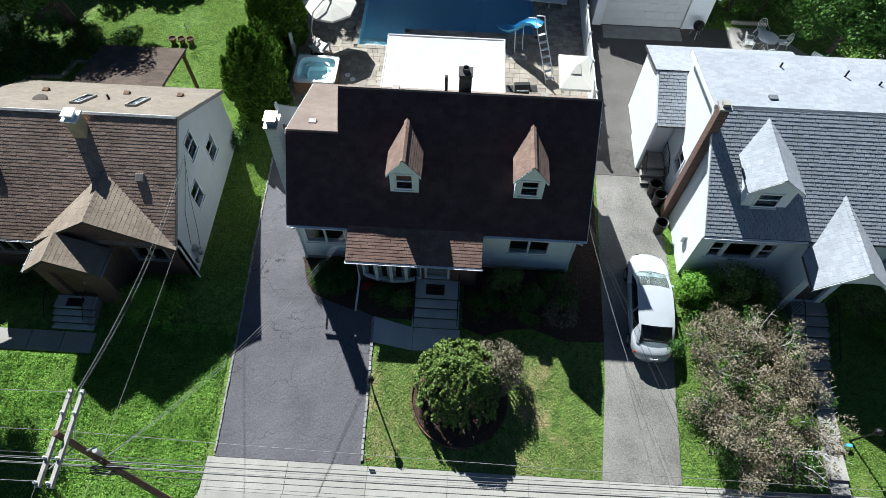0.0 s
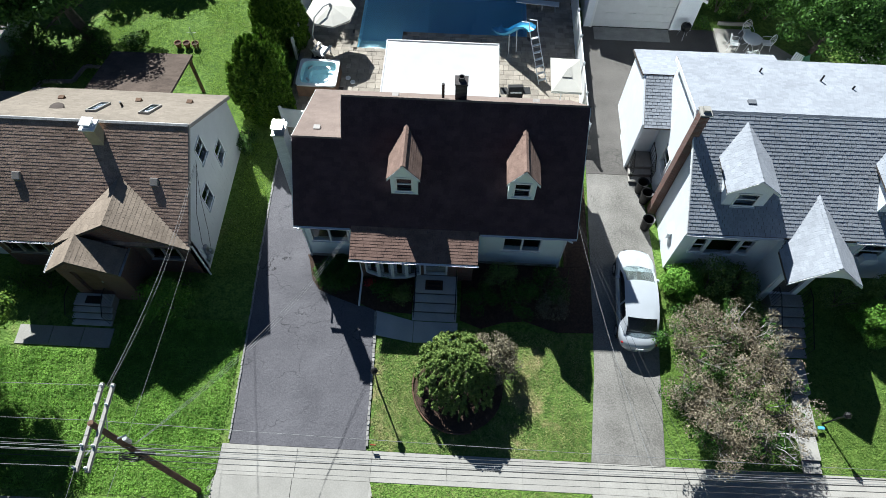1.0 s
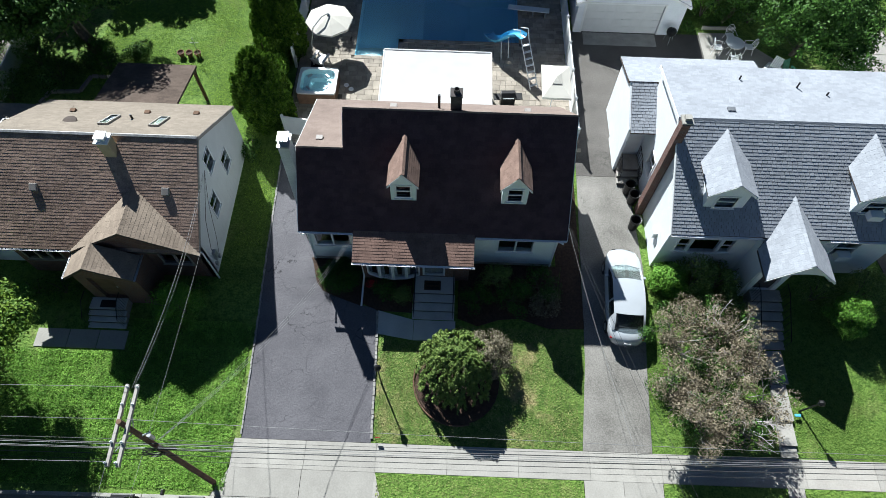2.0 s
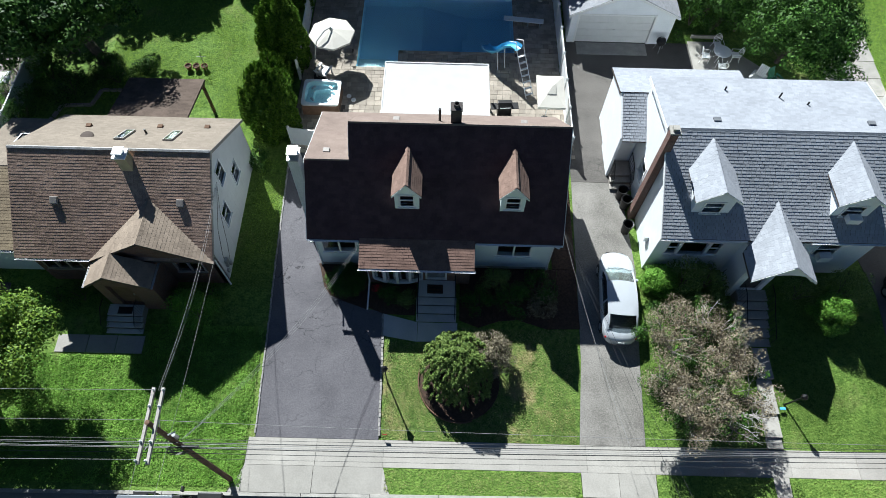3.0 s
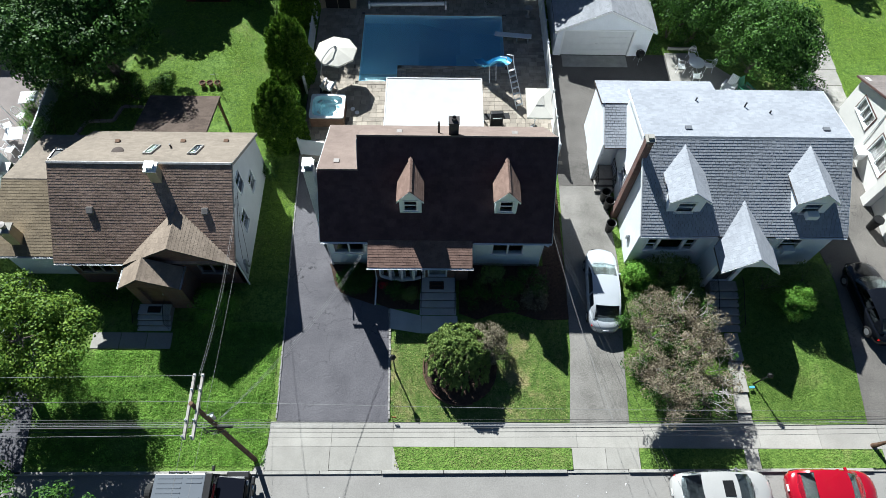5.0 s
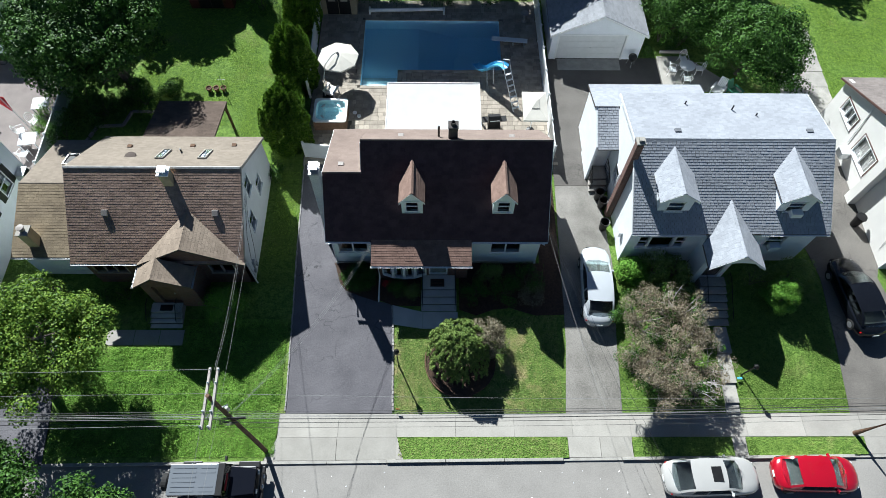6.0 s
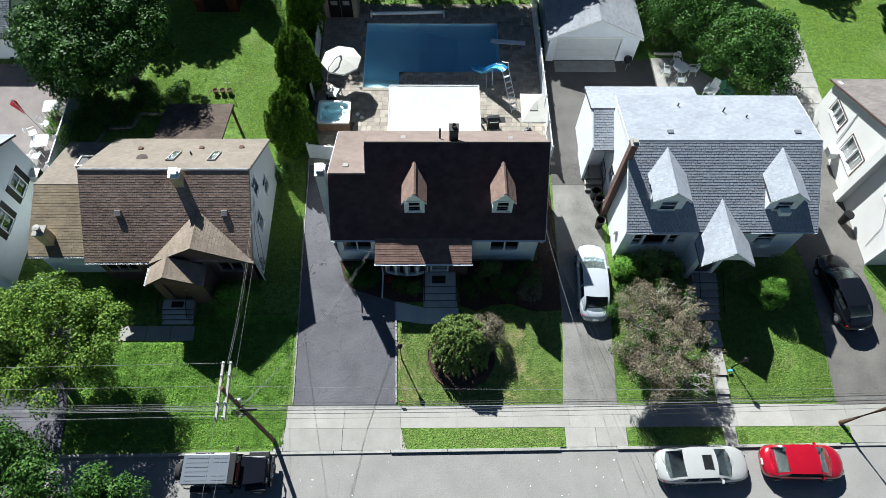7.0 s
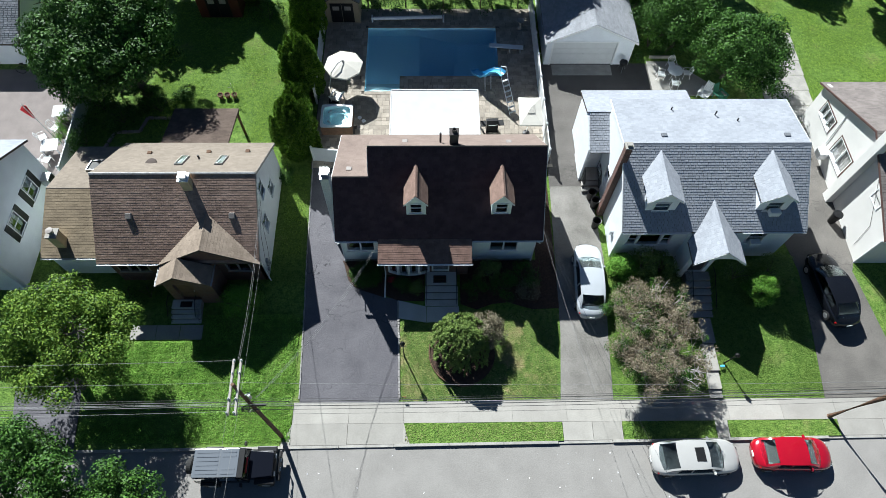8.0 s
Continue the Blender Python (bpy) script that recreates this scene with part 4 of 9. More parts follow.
def stair(name, x0, x1, y_top0, y_top1, y_low, z_top, steps, label, mat="concrete", rail=True, m_rail="black", group=""):
    """A landing with steps that lead down towards the street, and thin iron rails."""
    t = thing(name, label, "steps", group=group)
    zg = ground_z(y_low)
    part("landing", Geo().box(x0, x1, y_top1, y_top0, z_top - 0.06, z_top), M[mat], t, bevel=0.015)
    part("plinth", Geo().box(x0 + 0.03, x1 - 0.03, y_top1 + 0.05, y_top0, zg - 0.3, z_top - 0.061), M["vent"], t)
    rise, run = (z_top - zg) / (steps + 1), (y_top1 - y_low) / steps
    for i in range(steps):
        ya, yb, zs = y_top1 - (i + 1) * run, y_top1 - i * run - 0.003, z_top - (i + 1) * rise
        st = part("step", Geo().box(x0 - 0.03, x1 + 0.03, ya, yb, zs - 0.055, zs), M[mat], t, bevel=0.012)
        part("riser", Geo().box(x0, x1, ya + 0.05, yb, zg - 0.3, zs - 0.056), M["vent"], st)
    if rail:
        for xx in (x0 + 0.05, x1 - 0.05):
            r = part("handrail", Geo().tube([(xx, y_top0 - 0.1, z_top + 0.85), (xx, y_top1, z_top + 0.85), (xx, y_low + 0.1, zg + 0.95)], 0.022, 6), M[m_rail], t)
            for f in np.linspace(0, 1, 12):
                if f < 0.35:
                    yy = lerp(y_top0 - 0.1, y_top1, f / 0.35)
                    za, zb = z_top, z_top + 0.85
                else:
                    q = (f - 0.35) / 0.65
                    yy = lerp(y_top1, y_low + 0.1, q)
                    za, zb = lerp(z_top, zg, q) - 0.05, lerp(z_top + 0.85, zg + 0.95, q)
                part("baluster", Geo().tube([(xx, yy, za), (xx, yy, zb)], 0.011, 5), M[m_rail], r)
    return t


main_house()
stair("front_steps", -1.88, 0.05, 12.54, 11.65, 10.45, 0.97, 3, "pale concrete front steps with thin dark iron handrails", mat="walk")
mat_ob = solid("doormat", Geo().box(-1.4, -0.6, 11.8, 12.3, 0.972, 0.99), M["mulch"], "brown coir doormat with worn dark lettering", "doormat")
for i in range(2):
    part("printed_bar", Geo().box(-1.3, -0.7, 11.87 + i * 0.2, 11.97 + i * 0.2, 0.99, 0.993), M["black"], mat_ob)
fw = thing("front_walk", "pale concrete walk of two slabs to the front steps", "walk", kind="structure")
part("slab", Geo().prism([(-3.54, 9.72, 0.45), (-1.83, 9.45, 0.43), (-1.83, 10.43, 0.5), (-3.56, 10.85, 0.52)], (0, 0, -0.15)), M["walk"], fw)
part("slab", Geo().prism([(-1.81, 9.45, 0.43), (0.15, 9.5, 0.43), (0.15, 10.43, 0.5), (-1.81, 10.43, 0.5)], (0, 0, -0.15)), M["walk"], fw)


# ---------------------------------------------------------------- the brown-roofed house
def brown_house():
    h = thing("house", "brick house with brown shingle roof and white gable wall", "house")
    x0, x1, ey, ez, ry, rz, by, bz = -20.6, -11.35, 11.9, 3.57, 16.0, 6.64, 20.1, 4.1
    k = (rz - ez) / (ry - ey)
    roof_y = lambda z: ey + (z - ez) / k
    wall(h, "x", 12.3, 0.25, -20.4, -11.55, 0.0, 3.55, "brick", [(-20.0, -18.3, 1.9, 3.0), (-13.6, -12.3, 1.9, 2.9)], name="front_wall")
    gab = [(12.55, 3.5), (19.85, 3.5), (19.85, 4.1), (16.0, 6.4), (12.55, 3.8)]
    wh = [(15.85, 16.6, 4.55, 5.6), (17.15, 17.95, 2.5, 3.5), (14.65, 15.4, 2.35, 3.45)]
    # the white gable wall, with its openings
    g_low = wall(h, "y", -11.75, 0.2, 12.3, 19.85, 0.0, 3.5, "vert_white", [wh[1], wh[2]], name="side_wall")
    wall(h, "y", -11.75, 0.2, 14.4, 17.8, 3.5, 5.2, "vert_white", [(15.85, 16.6, 4.2, 5.2)], name="side_wall",
         top=[(14.4, 5.2), (17.8, 5.2), (16.0, 6.4)])
    wall(h, "y", -11.75, 0.2, 12.3, 12.35, 3.4, 3.5, "vert_white", name="side_wall", top=[(12.3, 3.5), (14.4, 3.5), (14.4, 5.2), (12.3, 3.65)])
    wall(h, "y", -11.75, 0.2, 19.8, 19.85, 3.4, 3.5, "vert_white", name="side_wall", top=[(17.8, 3.5), (19.85, 3.5), (19.85, 4.0), (17.8, 5.2)])
    for y0, y1, z0, z1 in ((15.85, 16.6, 4.2, 5.2), wh[1], wh[2]):
        window(h, pose(-11.55, (y0 + y1) / 2, (z0 + z1) / 2, 0, 0, 90), y1 - y0, z1 - z0, 1, True, 0.05)
    wall(h, "x", 19.85, 0.2, -20.4, -11.55, 0.0, 4.0, "vert_white", name="back_wall")
    wall(h, "y", -20.4, 0.2, 12.55, 19.85, 0.0, 3.5, "brick", name="side_wall", top=gab)
    window(h, pose(-19.15, 12.3, 2.45), 1.7, 1.1, 3, mat="vent")
    window(h, pose(-12.95, 12.3, 2.4), 1.3, 1.0, 2, mat="vent")
    roof_slope(h, (x0, ey, ez), (x1, ey, ez), (x0, ry, rz), (x1, ry, rz), "shingle_brown", 0.138, 0.26, 0.0125, seed=11)
    roof_slope(h, (x1, by, bz), (x0, by, bz), (x1, ry, rz), (x0, ry, rz), "shingle_tan", 0.15, 0.26, 0.014, seed=12)
    part("ridge_flashing", Geo().prism([(x0, ry + 0.07, rz + 0.0), (x0, ry, rz + 0.045), (x0, ry - 0.08, rz - 0.01), (x0, ry, rz - 0.02)], (x1 - x0, 0, 0)), M["flashing"], h)
    part("bargeboard", Geo().prism([(x1, ey, ez - 0.2), (x1, ey, ez), (x1, ry, rz), (x1, by, bz), (x1, by, bz - 0.18), (x1, ry, rz - 0.2)], (0.02, 0, 0)), M["vent"], h)
    gutter(h, (x0, ey - 0.05, ez - 0.04), (-17.1, ey - 0.05, ez - 0.04), "steel")
    # broad cross gable
    ax, az, gx0, gx1, gz, gy = -14.2, 5.3, -17.05, -11.3, 3.57, 11.9
    k2 = (az - gz) / (ax - gx0)
    yb = roof_y(az)
    roof_slope(h, (gx0, roof_y(gz), gz), (gx0, gy - 0.1, gz), (ax, yb, az), (ax, gy - 0.1, az), "shingle_fawn", 0.17, 0.3, 0.013, seed=13, name="gable_roof")
    roof_slope(h, (gx1, gy - 0.1, gz), (gx1, roof_y(gz), gz), (ax, gy - 0.1, az), (ax, yb, az), "shingle_fawn", 0.17, 0.3, 0.013, seed=14, name="gable_roof")
    part("gable_wall", Geo().prism([(gx0 + 0.4, gy + 0.12, gz - 0.3), (gx1 - 0.3, gy + 0.12, gz - 0.3), (gx1 - 0.3, gy + 0.12, gz + 0.05), (ax, gy + 0.12, az - 0.16), (gx0 + 0.4, gy + 0.12, gz + 0.1)], (0, 0.25, 0)), M["brick"], h)
    ridge_cap(h, (ax, gy - 0.1, az), (ax, yb, az), "shingle_fawn")
    # entrance porch
    qx0, qx1, qx, qz0, qz, qy = -17.05, -14.0, -15.75, 3.4, 4.4, 10.55
    roof_slope(h, (qx0, 11.8, qz0), (qx0, qy, qz0), (qx, 11.8, qz), (qx, qy, qz), "shingle_fawn", 0.17, 0.3, 0.013, seed=15, name="porch_roof")
    roof_slope(h, (qx1, qy, qz0), (qx1, 11.8, qz0), (qx, qy, qz), (qx, 11.8, qz), "shingle_fawn", 0.17, 0.3, 0.013, seed=16, name="porch_roof")
    ridge_cap(h, (qx, qy, qz), (qx, 11.8, qz), "shingle_fawn")
    wall(h, "x", 10.8, 0.2, qx0 + 0.2, qx1 - 0.15, 0.0, 3.4, "brick", [(-16.35, -15.25, 1.0, 3.0)], name="porch_wall", top=[(qx0 + 0.2, 3.4), (qx1 - 0.15, 3.4), (qx, 4.25)])
    for xx in (qx0 + 0.2, qx1 - 0.35):
        wall(h, "y", xx, 0.2, 11.0, 12.3, 0.0, 3.4, "brick", name="porch_wall")
    door = part("door", Geo().box(-16.3, -15.3, 10.95, 11.0, 1.0, 2.95), M["wood"], h)
    part("handle", Geo().tube([(-15.42, 10.9, 1.9), (-15.42, 10.9, 2.05)], 0.02, 6), M["steel"], door)
    gutter(h, (qx1 + 0.05, qy, qz0 - 0.03), (qx1 + 0.05, 11.9, qz0 - 0.03), "steel", 0.05)
    gutter(h, (qx0 - 0.05, qy, qz0 - 0.03), (qx0 - 0.05, 11.9, qz0 - 0.03), "steel", 0.05)
    downspout(h, [(-11.4, 12.0, 3.5), (-11.42, 12.2, 3.2), (-11.42, 12.22, 0.6)])
    # chimney, vents and skylights
    c = part("chimney", Geo().box(-15.38, -14.86, 15.2, 15.7, 5.6, 6.95), M["stucco"], h, "tan rendered chimney with a white cap", bevel=0.02)
    part("chimney_cap", Geo().box(-15.44, -14.82, 15.14, 15.76, 6.95, 7.03).box(-15.3, -14.96, 15.3, 15.6, 7.03, 7.2).box(-15.38, -14.9, 15.22, 15.68, 7.2, 7.24), M["ceramic"], c, bevel=0.02)
    for xx in (-18.55, -12.75):
        zz = ez + k * (14.05 - ey)
        part("roof_vent", Geo().obox(pose(xx, 14.05, zz + 0.06, math.degrees(math.atan(k)), 0, 0), 0.34, 0.34, 0.16), M["vent"], h, bevel=0.03)
    kb = (rz - bz) / (by - ry)
    ang = -math.degrees(math.atan(kb))
    for xx in (-16.05, -13.75):
        m = pose(xx, 17.55, rz - kb * 1.55 + 0.03, ang, 0, 0)
        s = part("skylight", Geo().obox(m @ pose(-0.2, 0, 0.03), 0.05, 1.3, 0.1).obox(m @ pose(0.2, 0, 0.03), 0.05, 1.3, 0.1).obox(m @ pose(0, -0.625, 0.03), 0.35, 0.05, 0.1).obox(m @ pose(0, 0.625, 0.03), 0.35, 0.05, 0.1), M["kerb"], h)
        part("pane", Geo().obox(m @ pose(0, 0, 0.055), 0.35, 1.2, 0.02), M["glass"], s)
        part("well", Geo().obox(m @ pose(0, 0, 0.0), 0.35, 1.2, 0.02), M["curtain"], s)
    part("roof_vent", Geo().lathe([(0.3, 0), (0.34, 0.03), (0.3, 0.08), (0.12, 0.11)], (-17.75, 17.3, rz - kb * 1.3 - 0.04), 16), M["deck"], h)
    for xx, yy in ((-18.4, 18.6), (-14.9, 18.7), (-12.6, 18.8)):
        zz = rz - kb * (yy - ry)
        part("roof_vent", Geo().box(xx - 0.12, xx + 0.12, yy - 0.1, yy + 0.1, zz - 0.1, zz + 0.12), M["wood"], h)
    part("vent_pipe", Geo().tube([(-15.2, 17.9, 5.2), (-15.2, 17.9, 5.75)], 0.05, 8), M["black"], h)
    for i, p in enumerate(((12.9, 1.3), (12.75, 1.0), (13.2, 0.95))):
        part("meter_box", Geo().box(-11.55, -11.42, p[0] - 0.08, p[0] + 0.08, p[1], p[1] + 0.25), M["steel"], h, bevel=0.02)
    # cables down the white wall
    part("cable", Geo().tube([(-11.35, 15.2, 5.1), (-11.53, 15.05, 4.4), (-11.53, 13.75, 3.4), (-11.53, 13.0, 2.1), (-11.53, 12.95, 1.2)], 0.01, 5), M["wire"], h)
    part("cable", Geo().tube([(-11.35, 15.3, 5.2), (-11.53, 14.6, 3.6), (-11.53, 13.82, 1.9), (-11.53, 13.2, 0.9)], 0.009, 5), M["wire"], h)
    part("meter_box", Geo().box(-11.55, -11.4, 12.85, 13.1, 1.5, 1.9), M["steel"], h, bevel=0.02)
    # lower wing beside it
    wx0, wx1 = -24.2, -20.62
    wing = part("wing", Geo().box(wx0 + 0.25, wx1 + 0.2, 12.8, 20.0, 0.0, 3.2), M["siding_white"], h)
    roof_slope(wing, (wx0, 12.5, 3.15), (wx1, 12.5, 3.15), (wx0, 16.4, 4.6), (wx1, 16.4, 4.6), "shingle_olive", 0.16, 0.3, 0.014, seed=17)
    roof_slope(wing, (wx1, 20.3, 3.5), (wx0 + 0.4, 20.3, 3.5), (wx1, 16.4, 4.6), (wx0, 16.4, 4.6), "shingle_tan", 0.15, 0.26, 0.012, seed=18)
    part("gable_infill", Geo().prism([(wx0 + 0.25, 12.8, 3.15), (wx0 + 0.25, 20.0, 3.4), (wx0 + 0.25, 16.4, 4.5)], (0.2, 0, 0)), M["siding_white"], wing)
    ridge_cap(wing, (wx0, 16.4, 4.6), (wx1, 16.4, 4.6), "shingle_tan")
    hm = pose(-22.0, 18.35, 3.5 + (20.3 - 18.35) * 1.1 / 3.9 + 0.05, -math.degrees(math.atan(1.1 / 3.9)), 0, 0)
    hatch = part("roof_hatch", Geo().obox(hm @ pose(-0.42, 0, 0.04), 0.06, 0.95, 0.14).obox(hm @ pose(0.42, 0, 0.04), 0.06, 0.95, 0.14).obox(hm @ pose(0, -0.45, 0.04), 0.78, 0.06, 0.14).obox(hm @ pose(0, 0.45, 0.04), 0.78, 0.06, 0.14), M["steel"], wing)
    part("screen", Geo().obox(hm @ pose(0, 0, 0.02), 0.78, 0.84, 0.03), M["black"], hatch)
    gutter(wing, (wx0, 12.45, 3.12), (wx1, 12.45, 3.12), "steel")
    c3 = part("chimney", Geo().box(-23.25, -22.7, 13.05, 13.6, 3.0, 4.55), M["stucco"], h, "tan chimney with a round clay pot", bevel=0.02)
    part("chimney_cap", Geo().box(-23.3, -22.65, 13.0, 13.65, 4.55, 4.63), M["concrete"], c3)
    part("flue", Geo().lathe([(0.13, 0), (0.15, 0.22), (0.2, 0.25), (0.2, 0.3), (0.04, 0.34)], (-22.97, 13.33, 4.63), 14), M["vent"], c3)
    # porch roof at the back
    rp = part("rear_roof", Geo().prism([(-18.6, 20.0, 3.9), (-14.35, 20.0, 3.9), (-14.35, 23.7, 3.2), (-18.6, 23.7, 3.2)], (0, 0, -0.12)), M["deck"], h)
    e0 = Vector((-14.35, 23.7, 3.2))
    up = Vector((0, -3.7, 0.7)).normalized()
    shingles("shingle_cover", e0, (-1, 0, 0), up, lambda q: (0, 4.25), Vector((0, 3.7, 0.7)).length, M["shingle_umber"], rp, 0.16, 0.3, 0.012, seed=19)
    for xx in (-18.4, -14.5):
        part("post", Geo().box(xx - 0.07, xx + 0.07, 23.4, 23.54, 0.7, 3.15), M["wood"], h)
    part("beam", Geo().box(-18.6, -14.35, 23.35, 23.5, 3.0, 3.12), M["wood"], h)
    return h


brown_house()
stair("front_steps", -17.0, -15.3, 10.78, 10.2, 9.45, 1.0, 3, "pale concrete entrance steps with black iron rails", mat="walk")
solid("doormat", Geo().box(-16.5, -15.8, 10.28, 10.65, 1.003, 1.02), M["black"], "black doormat with a pale worn motif", "doormat")
lw = thing("front_walk", "concrete slab walk along the brick house", "walk", kind="structure")
for i, (a, b) in enumerate(((-19.4, -17.9), (-17.88, -16.5), (-16.48, -15.15))):
    slab(a, b, 8.5, 9.4, parent=lw, tilt=(0.32, 0.38))


# ---------------------------------------------------------------- the white house with the pale grey roof
def grey_house():
    h = thing("house", "white-sided house with pale grey shingle roof and two dormers", "house")
    x0, x1, ey, ez, ry, rz, by, bz = 9.55, 20.35, 13.4, 4.28, 17.65, 7.1, 21.57, 6.4
    k = (rz - ez) / (ry - ey)
    roof_y = lambda z: ey + (z - ez) / k
    holes = [(10.3, 10.9, 2.3, 3.4), (10.95, 12.3, 2.2, 3.4), (12.35, 12.95, 2.3, 3.4), (17.5, 18.6, 2.5, 3.5)]
    wall(h, "x", 13.75, 0.2, 9.75, 20.15, 0.0, 4.1, "siding_white", holes, name="front_wall")
    gab = [(13.95, 3.6), (21.2, 3.6), (21.2, 6.25), (17.65, 6.98), (13.95, 4.5)]
    wall(h, "y", 9.75, 0.2, 13.95, 21.2, 0.0, 3.6, "siding_white", [(18.0, 18.9, 2.3, 3.4)], name="side_wall", top=gab)
    wall(h, "y", 19.95, 0.2, 13.95, 21.2, 0.0, 3.6, "siding_white", name="side_wall", top=gab)
    wall(h, "x", 21.2, 0.2, 9.75, 20.15, 0.0, 6.35, "siding_white", name="back_wall")
    roof_slope(h, (x0, ey, ez), (x1, ey, ez), (x0, ry, rz), (x1, ry, rz), "shingle_grey", 0.155, 0.22, 0.02, seed=21)
    roof_slope(h, (x1, by, bz), (x0, by, bz), (x1, ry, rz), (x0, ry, rz), "shingle_grey", 0.15, 0.24, 0.012, seed=22)
    ridge_cap(h, (x0, ry, rz), (x1, ry, rz), "shingle_grey")
    for s, xx in ((-1, x0), (1, x1)):
        part("bargeboard", Geo().prism([(xx, ey, ez - 0.18), (xx, ey, ez), (xx, ry, rz), (xx, by, bz), (xx, by, bz - 0.2), (xx, ry, rz - 0.2)], (s * 0.03, 0, 0)), M["trim"], h)
    gutter(h, (x0, ey - 0.05, ez - 0.05), (13.6, ey - 0.05, ez - 0.05))
    gutter(h, (16.6, ey - 0.05, ez - 0.05), (x1, ey - 0.05, ez - 0.05))
    window(h, pose(10.6, 13.75, 2.85), 0.5, 1.05, 1, True)
    window(h, pose(11.62, 13.75, 2.8), 1.25, 1.15, 1)
    window(h, pose(12.65, 13.75, 2.85), 0.5, 1.05, 1, True)
    window(h, pose(18.05, 13.75, 3.0), 1.0, 0.95, 1, True)
    part("air_conditioner", Geo().box(17.75, 18.35, 13.35, 13.72, 2.45, 2.85), M["trim"], h, bevel=0.02)
    # entrance gable
    gx0, gx1, ax, gz, az, gy = 13.47, 16.5, 14.88, 3.88, 5.3, 11.47
    yb = roof_y(az)
    roof_slope(h, (gx0, roof_y(gz) + 0.2, gz), (gx0, gy, gz), (ax, yb, az), (ax, gy, az), "shingle_grey", 0.15, 0.24, 0.012, seed=23, name="entry_roof")
    roof_slope(h, (gx1, gy, gz), (gx1, roof_y(gz) + 0.2, gz), (ax, gy, az), (ax, yb, az), "shingle_grey", 0.15, 0.24, 0.012, seed=24, name="entry_roof")
    ridge_cap(h, (ax, gy, az), (ax, yb, az), "shingle_grey")
    for s, xe in ((-1, gx0), (1, gx1)):
        part("bargeboard", Geo().prism([(xe, gy - 0.03, gz - 0.12), (xe, gy - 0.03, gz - 0.01), (ax, gy - 0.03, az - 0.01), (ax, gy - 0.03, az - 0.13)], (0, 0.03, 0)), M["trim"], h)
    wall(h, "x", 12.3, 0.2, 13.85, 15.3, 0.0, 3.7, "siding_white", [(14.1, 15.05, 1.3, 3.3)], name="entry_wall", top=[(13.85, 3.7), (16.2, 3.7), (16.2, 3.95), (ax, 5.05), (13.85, 4.05)])
    wall(h, "y", 13.85, 0.2, 12.5, 13.75, 0.0, 3.7, "siding_white", name="entry_wall")
    wall(h, "y", 15.1, 0.2, 12.5, 13.75, 0.0, 3.7, "siding_white", name="entry_wall")
    front = [(gx0 + 0.08, gz - 0.12), (ax, az - 0.1), (gx1 - 0.08, gz - 0.12)] + [(15.1 + 1.2 * math.cos(a), gz - 0.12 + 0.62 * math.sin(a)) for a in np.linspace(0, math.pi, 11)]
    part("gable_front", Geo().prism([(a, gy + 0.1, z) for a, z in front], (0, 0.12, 0)), M["siding_white"], h)
    door = part("door", Geo().box(14.12, 15.03, 12.42, 12.47, 1.3, 3.28), M["brick_dark"], h, "dark front door under a small window")
    part("handle", Geo().tube([(14.95, 12.38, 2.2), (14.95, 12.38, 2.35)], 0.02, 6), M["steel"], door)
    downspout(h, [(13.6, 11.7, 3.6), (13.75, 12.3, 3.3), (13.75, 12.3, 0.8)])
    for cx in (11.7, 18.15):
        dormer(h, cx, 14.45, 0.87, 6.22, 6.88, roof_y, 4.9, ("siding_white", "shingle_grey", "trim"), (0.82, 0.72, 5.4), 0.2, row=0.15)
    part("air_conditioner", Geo().box(17.95, 18.55, 14.0, 14.38, 4.95, 5.3), M["trim"], h, bevel=0.02)
    # brick chimney on the gable
    c = part("chimney", Geo().box(9.36, 9.73, 16.72, 17.12, 0.3, 7.65), M["brick_red"], h, "red brick chimney rising up the white gable", bevel=0.01)
    part("chimney_cap", Geo().box(9.31, 9.78, 16.67, 17.17, 7.75, 7.83).box(9.42, 9.67, 16.8, 17.05, 7.83, 7.98), M["concrete"], c)
    kb = (rz - bz) / (by - ry)
    for xx, yy, s in ((12.0, 18.3, 0.17), (19.2, 18.3, 0.17)):
        part("roof_vent", Geo().box(xx - s, xx + s, yy - 0.12, yy + 0.12, rz - kb * (yy - ry) - 0.1, rz - kb * (yy - ry) + 0.1), M["shingle_slate"], h, bevel=0.02)
    for xx, yy, hh in ((13.0, 20.6, 0.22), (15.5, 20.1, 0.32), (16.7, 19.6, 0.18)):
        zz = rz - kb * (yy - ry)
        part("vent_pipe", Geo().tube([(xx, yy, zz - 0.1), (xx, yy, zz + hh)], 0.042, 8), M["black"], h)
    # rear wing and side entrance
    w = part("rear_wing", Geo().box(8.5, 15.1, 21.62, 23.75, 0.0, 4.55), M["siding_white"], h)
    roof_slope(w, (15.3, 23.97, 4.6), (8.35, 23.97, 4.6), (15.3, 21.6, 5.25), (8.35, 21.6, 5.25), "shingle_grey", 0.15, 0.24, 0.012, seed=25)
    part("gable_infill", Geo().prism([(8.5, 23.75, 4.55), (8.5, 21.62, 4.55), (8.5, 21.62, 5.1)], (0.2, 0, 0)), M["siding_white"], w)
    e = part("side_entry", Geo().prism([(8.42, 19.5, 0.6), (8.42, 21.6, 0.6), (8.42, 21.6, 5.2), (8.42, 19.5, 4.05)], (0.14, 0, 0)), M["siding_white"], h)
